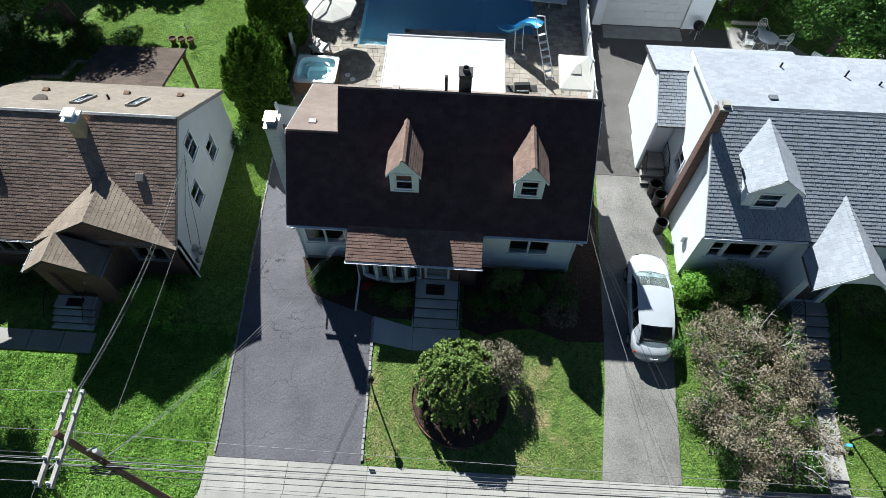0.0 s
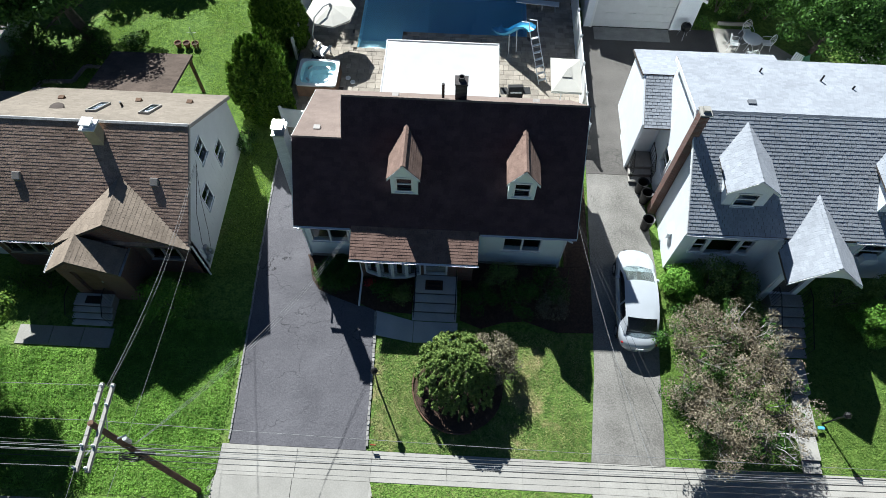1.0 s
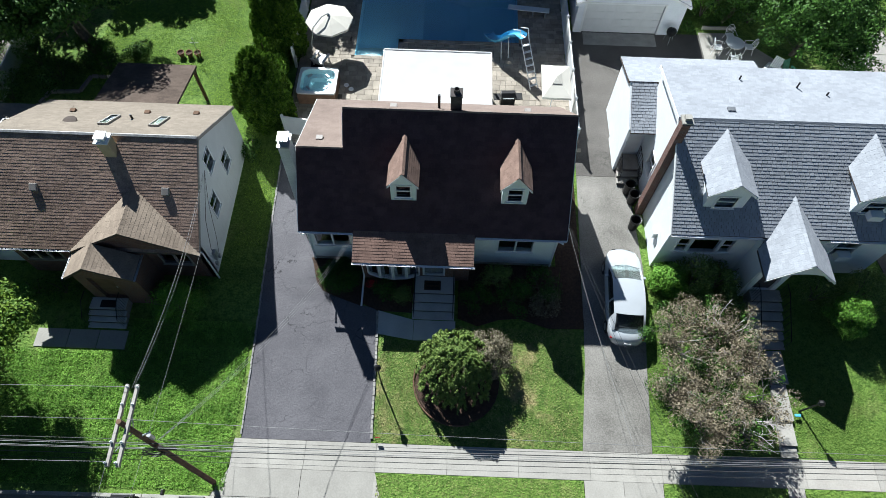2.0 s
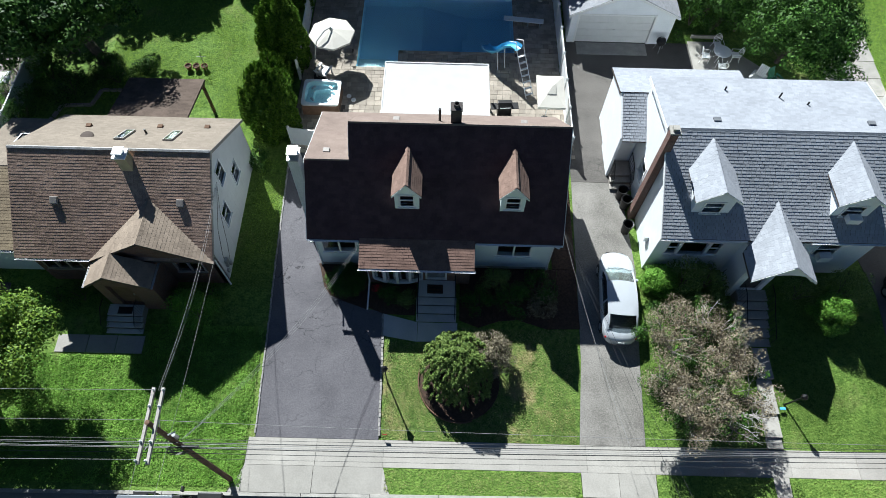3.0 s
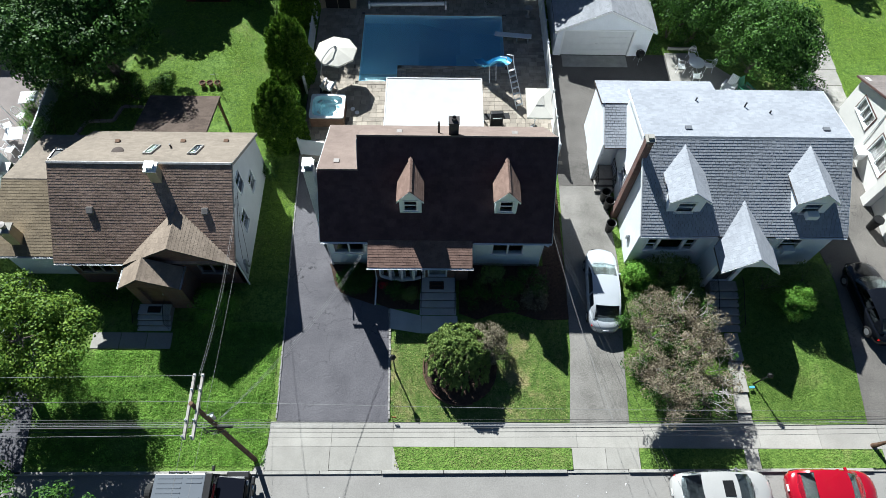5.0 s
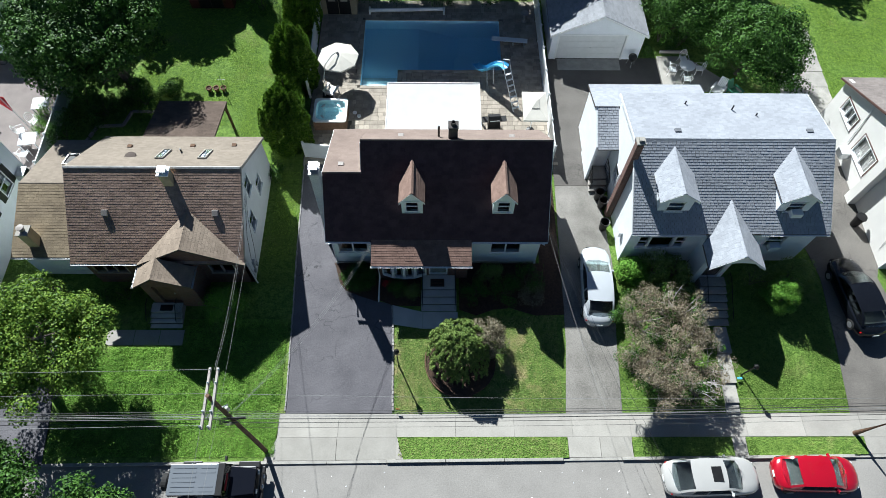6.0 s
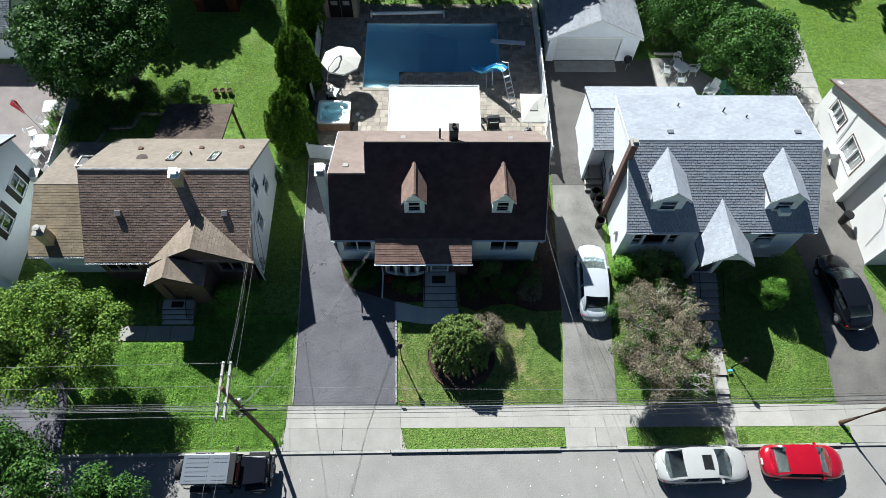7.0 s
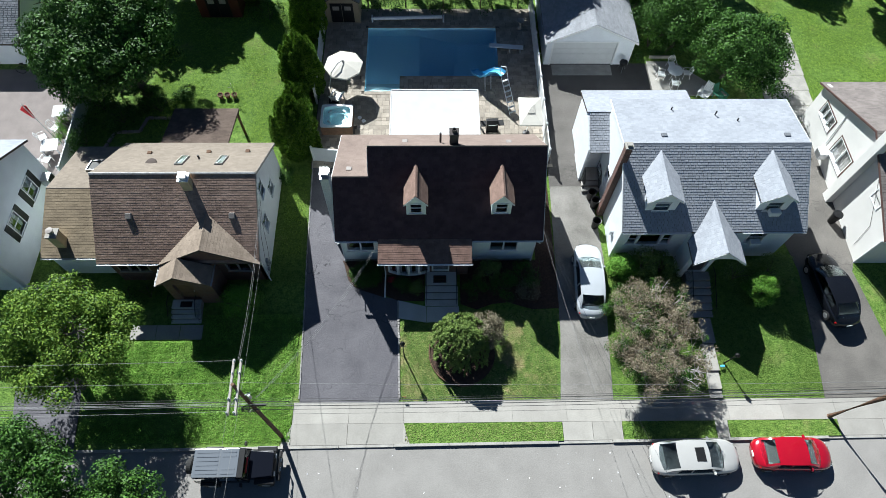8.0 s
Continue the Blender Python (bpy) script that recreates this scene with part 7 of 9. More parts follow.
    cell = lambda i, j: [rows[i][j], rows[i + 1][j], rows[i + 1][j + 1], rows[i][j + 1]]
    ro = patch("roof", [cell(i, j) for i in range(2, 5) for j in range(7)] + [cell(i, j) for i in (0, 1, 5, 6) for j in (0, 6)], CAR[col], t)
    patch("rear_window", [cell(i, j) for i in (0, 1) for j in range(1, 6)], M[rear], t)
    patch("windscreen", [cell(i, j) for i in (5, 6) for j in range(1, 6)], M[front], t)
    for s, j in ((1, 0), (-1, 7)):
        top = [rows[i][j] for i in range(8)]
        low = [(p[0], s * wb, zb) for p in top]
        low[1], low[2] = (lerp(r0, r1, 0.5), s * wb * 0.97, zb + 0.02), (lerp(r0, r1, 0.85), s * wb, zb)
        xb = lerp(r1, r2, 0.42)
        pt, pb = [(x, s * wr * 1.02, zr) for x in (xb - 0.05, xb + 0.05)], [(x, s * wb, zb) for x in (xb - 0.05, xb + 0.05)]
        patch("pillar", [[top[0], low[1], top[1]], [low[1], low[2], top[2], top[1]]], CAR[col], t)
        patch("pillar", [[pb[0], pb[1], pt[1], pt[0]]], CAR[col], t)
        patch("side_window", [[low[2], pb[0], pt[0], top[3], top[2]]], M["car_glass"], t)
        patch("side_window", [[pb[1], low[5], top[5], top[4], pt[1]], [low[5], low[6], top[6], top[5]], [low[6], top[7], top[6]]], M["car_glass"], t)
        part("mirror", Geo().obox(pose(r3 - 0.42, s * (h * 0.96 + 0.02), zb - 0.01, 0, 0, s * 12), 0.12, 0.2, 0.12), CAR[col], t, bevel=0.035)
        part("headlamp", Geo().obox(pose(X(0.935), s * h * 0.58, nose[0] - 0.085, 0, 10, -s * 30), 0.18, 0.32, 0.1), M["lamp_clear"], t, bevel=0.03)
        part("tail_lamp", Geo().obox(pose(X(0.046), s * h * 0.62, tail[0] - 0.17, 0, 0, s * -20), 0.1, 0.46, 0.12), M["lamp_red"], t, bevel=0.03)
        for q in (0.42, 0.6):
            part("door_handle", Geo().obox(pose(X(q), s * h * 0.995, zb - 0.18), 0.16, 0.03, 0.03), CAR[col], t, bevel=0.01)
        for xw in (0.185, 0.80):
            wheel(t, X(xw), s * (h - 0.1))
    if sunroof:
        part("sunroof", Geo().box(lerp(r1, r2, 0.57), lerp(r1, r2, 0.89), -wr * 0.48, wr * 0.48, zr + 0.02, zr + 0.052), M["black"], ro, bevel=0.02)
    part("bumper", Geo().box(X(0.985), X(1.003), -h * 0.5, h * 0.5, 0.3, 0.48), M["black"], t, bevel=0.008)
    part("number_plate", Geo().box(X(0.0) - 0.012, X(0.0) + 0.01, -0.16, 0.16, 0.62, 0.76), M["trim"], t)
    for xs in (0.42, 0.60):
        for s in (-1, 1):
            part("seat", Geo().box(X(xs) - 0.12, X(xs) + 0.38, s * 0.36 - 0.25, s * 0.36 + 0.25, 0.5, 0.72).box(X(xs) - 0.16, X(xs) - 0.02, s * 0.36 - 0.25, s * 0.36 + 0.25, 0.7, 1.2), M["cabin"], t, bevel=0.05)
    part("dashboard", Geo().box(r3 - 0.65, r3 - 0.1, -wb * 0.85, wb * 0.85, 0.75, belt + 0.085), M["dash"], t, bevel=0.03)
    part("cabin_tray", Geo().box(r0 + 0.12, r3 - 0.08, -wb * 0.9, wb * 0.9, belt - 0.1, belt + 0.062), M["cabin"], t, bevel=0.02)
    part("parcel_shelf", Geo().box(r0 + 0.1, r1 + 0.2, -wb * 0.8, wb * 0.8, 0.75, belt + 0.09), M["dash"], t, bevel=0.02)
    for y in (0.5, -0.12):
        part("wiper", Geo().tube([(r3 + 0.16, y, zb + 0.02), (r3 + 0.06, y - 0.55, zb + 0.06)], 0.012, 5), M["black"], t)
    return t


sedan(pose(12.72, 1.5, -0.13, 0, 0, 1.5), "silver", "pearl white parked saloon car with a dark sunroof", 4.88, 1.85, 1.46, sunroof=True, cab=(0.115, 0.26, 0.585, 0.745), front="car_glass")
sedan(pose(18.05, 1.62, -0.13, 0, 0, -1), "red", "bright red parked saloon car at the kerb", 4.32, 1.76, 1.42, cab=(0.115, 0.24, 0.60, 0.76), rear="screen_glass")
g0 = ground_z(12.5)
sl = math.degrees(math.atan2(ground_z(14.5) - ground_z(10.5), 4.0))
sedan(pose(8.13, 11.86, g0 - 0.03, 0, 0, 87) @ pose(0, 0, 0, 0, -sl, 0), "white", "white older saloon car parked on the grey drive", 4.95, 1.78, 1.44, cab=(0.115, 0.245, 0.585, 0.745))
sedan(pose(22.95, 11.2, ground_z(11.1) + 0.03, 0, 0, 96) @ pose(0, 0, 0, 0, -2, 0), "dark", "charcoal saloon car parked on the far drive", 4.9, 1.84, 1.46, cab=(0.11, 0.25, 0.58, 0.745), rear="screen_glass")

sedan(pose(-23.9, 10.0, ground_z(10.0) + 0.04, 0, 0, 93) @ pose(0, 0, 0, 0, -3, 0), "white", "white saloon car parked under the street tree", 4.7, 1.8, 1.44, cab=(0.115, 0.245, 0.585, 0.745))


def off_roader(m):
    t = thing("off_road_car", "black off-road car with a ribbed silver hard top", "car", m)
    b = part("body", Geo().box(-2.0, 0.55, -0.78, 0.78, 0.5, 1.12).box(0.55, 1.75, -0.66, 0.66, 0.55, 1.12), CAR["navy"], t, bevel=0.05)
    part("bonnet", Geo().prism([(0.55, -0.68, 1.12), (1.78, -0.56, 1.12), (1.78, 0.56, 1.12), (0.55, 0.68, 1.12)], (0, 0, 0.09)), CAR["navy"], t, bevel=0.03)
    part("grille", Geo().box(1.75, 1.8, -0.55, 0.55, 0.6, 1.1), M["black"], t)
    top = part("hard_top", Geo().box(-1.95, 0.22, -0.67, 0.67, 1.62, 1.8).prism([(-1.98, -0.74, 1.12), (-1.98, 0.74, 1.12), (-1.95, 0.7, 1.64), (-1.95, -0.7, 1.64)], (0.05, 0, 0)), CAR["top"], t, bevel=0.05)
    for i in range(6):
        part("roof_rib", Geo().box(-1.8, -0.75, -0.53 + i * 0.2, -0.47 + i * 0.2, 1.798, 1.818), CAR["top"], top)
        if i not in (2, 3):
            part("roof_rib", Geo().box(-0.55, 0.1, -0.53 + i * 0.2, -0.47 + i * 0.2, 1.798, 1.818), CAR["top"], top)
    for s in (-1, 1):
        sw = part("side_window", Geo().prism([(-1.9, s * 0.75, 1.14), (0.35, s * 0.75, 1.14), (0.2, s * 0.7, 1.62), (-1.9, s * 0.7, 1.62)], (0, -s * 0.02, 0)), M["car_glass"], t)
        sw.visible_shadow = False
        for x in (-0.85, 0.15):
            part("pillar", Geo().tube([(x, s * 0.76, 1.1), (x, s * 0.71, 1.64)], 0.045, 6), CAR["navy"], t)
        part("fender", Geo().box(0.85, 1.85, s * 0.76 - 0.16, s * 0.76 + 0.16, 0.84, 0.95), M["black"], t, bevel=0.05)
        part("fender", Geo().box(-1.75, -0.85, s * 0.84 - 0.1, s * 0.84 + 0.1, 0.84, 0.95), M["black"], t, bevel=0.05)
        part("mirror", Geo().box(0.3, 0.4, s * 0.98 - 0.1, s * 0.98 + 0.1, 1.2, 1.4), M["black"], t, bevel=0.02)
        part("headlamp", Geo().tube([(1.8, s * 0.42, 0.9), (1.84, s * 0.42, 0.9)], 0.11, 14), M["lamp_clear"], t)
        part("tail_lamp", Geo().box(-2.04, -2.0, s * 0.65 - 0.08, s * 0.65 + 0.08, 0.85, 1.05), M["lamp_red"], t)
        for x in (-1.3, 1.35):
            wheel(t, x, s * 0.78, 0.4, 0.27)
    ws = part("windscreen", Geo().prism([(0.6, -0.68, 1.2), (0.6, 0.68, 1.2), (0.28, 0.64, 1.68), (0.28, -0.64, 1.68)], (0.015, 0, 0.01)), M["car_glass"], t)
    ws.visible_shadow = False
    part("windscreen_frame", Geo().tube([(0.62, -0.72, 1.15), (0.26, -0.68, 1.72), (0.26, 0.68, 1.72), (0.62, 0.72, 1.15)], 0.04, 6), CAR["navy"], t)
    part("roof_bar", Geo().box(0.2, 0.5, -0.7, 0.7, 1.7, 1.78), M["black"], t, bevel=0.02)
    part("red_strap", Geo().box(0.52, 0.58, -0.45, 0.3, 1.42, 1.5), M["red_cloth"], t)
    part("seat_row", Geo().box(-0.6, -0.1, -0.6, 0.6, 0.9, 1.2), M["cabin"], t, bevel=0.05)
    sp = part("spare_tyre", Geo().tube([(-2.12, 0, 1.1), (-2.17, 0, 1.1), (-2.38, 0, 1.1), (-2.43, 0, 1.1)], [0.33, 0.4, 0.4, 0.33], 22), M["rubber"], t)
    part("rim", Geo().tube([(-2.0, 0, 1.1), (-2.46, 0, 1.1)], 0.16, 12), M["steel"], sp)
    bu = part("front_bumper", Geo().box(1.88, 2.06, -0.72, 0.72, 0.55, 0.75), M["black"], t, bevel=0.03)
    part("bull_bar", Geo().tube([(2.02, -0.4, 0.75), (2.06, -0.36, 1.1), (2.06, 0.36, 1.1), (2.02, 0.4, 0.75)], 0.035, 8), M["black"], bu)
    for s in (-0.22, 0.22):
        part("fog_lamp", Geo().tube([(2.07, s, 0.95), (2.12, s, 0.95)], 0.09, 12), M["lamp_clear"], bu)
    part("rear_bumper", Geo().box(-2.12, -1.98, -0.72, 0.72, 0.5, 0.66), M["black"], t, bevel=0.03)


off_roader(pose(-11.75, 1.27, -0.13, 0, 0, 0.5) @ Matrix.Scale(1.06, 4))

# ---------------------------------------------------------------- poles and wires
def utility_pole(base, top, label, arms=True, r=1.0, mat="wood"):
    t = thing("utility_pole", label, "utility pole")
    b, q = Vector(base), Vector(top)
    part("mast", Geo().tube([b - Vector((0, 0, 0.2)), b.lerp(q, 0.5), q], [0.16 * r, 0.14 * r, 0.115 * r], 14), M[mat], t)
    if arms:
        for dx in (-0.14, 0.14):
            c = b.lerp(q, 0.965) + Vector((dx * 1.15, 0, 0))
            a = part("crossarm", Geo().obox(pose(c.x, c.y, c.z, 0, 0, 2), 0.1, 2.5, 0.12), M["plank"], t, bevel=0.008)
            for yy in (-1.15, -0.55, 0.6, 1.15):
                part("insulator", Geo().lathe([(0.02, 0), (0.045, 0.03), (0.025, 0.06), (0.04, 0.09), (0.015, 0.13)], (c.x, c.y + yy, c.z + 0.06), 10), M["ceramic"], a)
        for s in (-1, 1):
            part("brace", Geo().tube([b.lerp(q, 0.965) + Vector((0, s * 0.8, 0)), b.lerp(q, 0.88)], 0.02, 6), M["steel"], t)
        m = b.lerp(q, 0.8)
        part("junction_box", Geo().tube([m + Vector((0.2, 0.05, -0.3)), m + Vector((0.22, 0.05, 0.15))], 0.07, 12), M["steel"], t)
        part("cable_splice", Geo().tube([m + Vector((0.15, -0.15, -0.9)), m + Vector((0.8, -0.15, -0.85))], 0.05, 10), M["black"], t)
        part("hardware", Geo().tube([m + Vector((0.1, 0.0, 0.3)), m + Vector((0.35, 0.1, 0.35))], 0.03, 8), M["steel"], t)
        for j in range(4):
            rr = 0.3 + 0.05 * j
            loop = [m + Vector((-0.1 + 0.04 * j + rr * math.cos(q), -0.35 + 0.05 * j, -1.15 + rr * 0.8 * math.sin(q))) for q in np.linspace(0, 2 * math.pi, 15)]
            part("cable_coil", Geo().tube(loop, 0.014, 5, False), M["black"], t)
    return t


utility_pole((-9.83, 2.9, 0.0), (-10.14, 3.4, 8.6), "leaning brown wooden utility pole with double crossarms", r=0.72)
utility_pole((21.05, 3.75, 0.0), (21.0, 3.35, 8.8), "weathered wooden utility pole by the grass verge", r=0.85)


def hang(a, b, sag, r0, mat="wire", name="utility_wire", label="thin dark overhead cable along the street", group="street cables", n=14):
    a, b, r = Vector(a), Vector(b), r0 * 0.55
    pts = [a.lerp(b, i / n) - Vector((0, 0, sag * 4 * (i / n) * (1 - i / n))) for i in range(n + 1)]
    return solid(name, Geo().tube(pts, r, 5), M[mat], label, "cable", group)


for i, (dy, z, r) in enumerate(((-0.12, 6.6, 0.016), (0.05, 6.45, 0.03), (0.2, 6.3, 0.014), (-0.25, 6.15, 0.022), (-0.05, 6.0, 0.035), (0.12, 5.85, 0.016), (-0.35, 5.7, 0.012))):
    mt = "wire_pale" if i in (0, 5) else "wire"
    lb = "thin pale overhead cable along the street" if mt == "wire_pale" else "dark overhead cable along the street"
    hang((-46, 3.0 + dy, z + 0.2), (-9.95, 3.15 + dy, z), 0.35, r, mt, label=lb)
    hang((-9.95, 3.15 + dy, z), (21.0, 3.5 + dy, z + 0.1), 0.28 + 0.03 * i, r, mt, label=lb)
    hang((21.0, 3.5 + dy, z + 0.1), (52, 3.6 + dy, z), 0.35, r, mt, label=lb)
for yy in (4.5, 2.25):
    hang((-46, yy - 0.4, 8.6), (-10.2, yy, 8.5), 0.3, 0.012, "wire_pale", label="single bare power line to the crossarm")
hang((-10.1, 3.45, 8.7), (-46, 3.2, 8.8), 0.3, 0.012, "wire_pale", label="single bare power line to the crossarm")
hang((-9.9, 3.45, 8.7), (21.0, 3.3, 8.6), 0.5, 0.012, "wire_pale", label="single bare power line to the crossarm")
for k in range(3):
    hang((-4.62 - 0.03 * k, 12.9 - 0.1 * k, 4.0 - 0.1 * k), (-9.7 + 0.1 * k, 3.3, 6.6 + 0.12 * k), 0.85 + 0.08 * k, 0.01, "wire_pale", "service_drop", "pale service cable from pole to house", "service cables")
for k in range(2):
    hang((-11.4, 15.2 - 0.1 * k, 5.15 - 0.1 * k), (-10.12 + 0.06 * k, 4.5, 8.42), 0.5 + 0.12 * k, 0.011 - 0.002 * k, "wire_pale", "service_drop", "pale service cable from pole to house", "service cables")
hang((-11.3, 12.0, 3.6), (-10.4, -14, 8.0), 0.5, 0.01, "wire_pale", "service_drop", "long pale service cable over the street", "service cables")
hang((-10.25, 2.25, 8.4), (-10.6, -14, 8.2), 0.3, 0.012, "wire_pale", "service_drop", "long pale service cable over the street", "service cables")
hang((4.98, 13.5, 4.4), (6.3, 3.4, 6.2), 0.35, 0.012, "wire_pale", "service_drop", "pale service cable from pole to house", "service cables")
for k in range(2):
    hang((4.98, 13.6 + 0.2 * k, 4.3), (12.5 + 1.2 * k, -14, 8.0), 0.6 + 0.2 * k, 0.012, "wire", "service_drop", "long dark service cable over the street", "service cables")


def lamp_post(m, h, label):
    t = thing("garden_lamp", label, "lamp post", m)
    part("post", Geo().tube([(0, 0, -0.1), (0, 0, 0.5), (0, 0, h - 0.35)], [0.05, 0.035, 0.03], 10), M["black"], t)
    la = part("lantern", Geo().lathe([(0.06, h - 0.35), (0.14, h - 0.1), (0.16, h - 0.08), (0.13, h), (0.03, h + 0.1), (0.02, h + 0.16)], (0, 0, 0), 6), M["black"], t)
    part("crossbar", Geo().tube([(-0.2, 0, h - 0.5), (0.2, 0, h - 0.5)], 0.012, 6), M["black"], t)


lamp_post(pose(-3.13, 7.4, ground_z(7.4)), 2.25, "black garden lamp post with a six-sided lantern")
lamp_post(pose(15.7, 6.85, ground_z(6.85), 4, 0, 0), 1.85, "grey garden lamp post with a pale lantern")
solid("newspaper_bag", Geo().box(15.35, 15.62, 6.55, 6.68, 0.3, 0.37), M["blue_plastic"], "small blue plastic newspaper bag on the walk", "bag", bevel=0.03)
fl = thing("garden_flag", "small striped flag on a stick in the lawn corner", "flag", pose(-3.2, 4.95, 0.0))
part("stick", Geo().tube([(0, 0, 0), (0, 0, 0.45)], 0.008, 5), M["black"], fl)
part("flag_cloth", Geo().box(0, 0.22, -0.004, 0.004, 0.28, 0.44), M["red_cloth"], fl)
dish = thing("wall_aerial", "small white aerial arm on the side wall", "aerial", pose(5.0, 16.2, 3.2))
part("arm", Geo().tube([(-0.25, 0, 0), (0.35, 0, 0.15)], 0.025, 6), M["trim"], dish)
part("element", Geo().tube([(0.3, -0.3, 0.15), (0.35, 0.3, 0.15)], 0.02, 6), M["trim"], dish)

# ---------------------------------------------------------------- plants
def quick_mesh(name, verts, faces):
    """A mesh from arrays: verts (n, 3) and faces (m, k) with the same corner count."""
    me = bpy.data.meshes.new(name)
    m, k = faces.shape
    me.vertices.add(len(verts))
    me.vertices.foreach_set("co", np.asarray(verts, dtype=np.float32).ravel())
    me.loops.add(m * k)
    me.loops.foreach_set("vertex_index", faces.astype(np.int32).ravel())
    me.polygons.add(m)
    me.polygons.foreach_set("loop_start", np.arange(0, m * k, k, dtype=np.int32))
    me.update(calc_edges=True)
    return me


def leaf_mesh(name, centres, ways, size, rs, slim=0.5, jitter=0.35, face=True):
    """One folded leaf of four points at each centre: lying across its way (face), or pointing along it."""
    n = len(centres)
    d = ways / (np.linalg.norm(ways, axis=1)[:, None] + 1e-9) + rs.normal(0, jitter, (n, 3))
    d /= np.linalg.norm(d, axis=1)[:, None] + 1e-9
    r = rs.normal(0, 1, (n, 3))
    s = np.cross(d, r)
    s /= np.linalg.norm(s, axis=1)[:, None] + 1e-9
    u = np.cross(s, d)
    if face:
        d, u = u, d
    L = (size * rs.uniform(0.65, 1.35, n))[:, None]
    v = np.empty((n, 4, 3))
    v[:, 0] = centres - d * L * 0.5
    v[:, 1] = centres + s * L * slim * 0.5 + u * L * 0.12
    v[:, 2] = centres + d * L * 0.5
    v[:, 3] = centres - s * L * slim * 0.5 + u * L * 0.12
    return quick_mesh(name, v.reshape(-1, 3), np.arange(n * 4).reshape(n, 4))


def clump_points(rs, clumps, per):
    """Points on the shells of clumps (x, y, z, radius, flatten), and the ways outward."""
    pts, way = [], []
    for x, y, z, r, fl in clumps:
        k = max(8, int(per * r * r))
        d = rs.normal(0, 1, (k, 3))
        d /= np.linalg.norm(d, axis=1)[:, None]
        rad = r * rs.uniform(0.7, 1.08, k)
        p = d * rad[:, None]
        p[:, 2] *= fl
        pts.append(p + (x, y, z))
        way.append(d)
    return np.concatenate(pts), np.concatenate(way)


def branches(rs, base, top, spread, count, g=None, r0=0.14, levels=2):
    """A tapered trunk that bends, with limbs and twigs rising off it."""
    g = g or Geo()
    b, t = Vector(base), Vector(top)
    mid = b.lerp(t, 0.5) + Vector(rs.normal(0, 0.12, 3))
    g.tube([b - Vector((0, 0, 0.2)), b.lerp(mid, 0.4), mid, t], [r0 * 1.25, r0, r0 * 0.75, r0 * 0.35], 9)
    for i in range(count):
        f = rs.uniform(0.35, 0.95)
        p = b.lerp(t, f)
        a = rs.uniform(0, 2 * math.pi)
        ln = spread * rs.uniform(0.55, 1.0) * (1.15 - 0.5 * f)
        q = p + Vector((math.cos(a) * ln, math.sin(a) * ln, ln * rs.uniform(0.15, 0.7)))
        k = p.lerp(q, 0.5) + Vector((0, 0, 0.12 * ln)) + Vector(rs.normal(0, 0.06 * ln, 3))
        g.tube([p, k, q], [r0 * 0.45, r0 * 0.3, r0 * 0.1], 6, False)
        if levels > 1:
            for j in range(4):
                e = k.lerp(q, rs.uniform(0, 1))
                w = e + Vector(rs.normal(0, 0.4, 3)) * ln * 0.5 + Vector((0, 0, 0.15 * ln))
                g.tube([e, w], [r0 * 0.16, r0 * 0.05], 4, False)
    return g


def tree(name, base, centre, radii, leaf, label, seed, clumps=90, per=260, size=0.17, slim=0.6, clump_r=(0.45, 0.85), shell=0.55, category="tree", trunk_r=0.16, limbs=9, group="", flat=0.7):
    rs = np.random.RandomState(seed)
    t = thing(name, label, category, group=group)
    c, R = np.array(centre), np.array(radii)
    cl = []
    for i in range(clumps):
        d = rs.normal(0, 1, 3)
        d /= np.linalg.norm(d)
        if d[2] < -0.45:
            d[2] *= -0.6
        bump = 0.82 + 0.42 * noise.noise(Vector(d * 1.7) + Vector((seed, 0, 0)))
        rr = rs.uniform(shell, 1.0) * bump
        r = rs.uniform(*clump_r)
        p = c + d * R * rr
        cl.append((p[0], p[1], max(p[2], base[2] + 0.3), r, flat))
    pts, way = clump_points(rs, cl, per)
    way = way + np.array((0, 0, 0.35))
    if trunk_r:
        part("trunk", branches(rs, base, (c[0], c[1], c[2] + R[2] * 0.35), float(min(R[:2])) * 0.85, limbs, r0=trunk_r), M["bark"], t)
    tagged(part("crown", leaf_mesh("crown", pts, way, size, rs, slim), LEAF[leaf], t), kind="stuff")
    return t


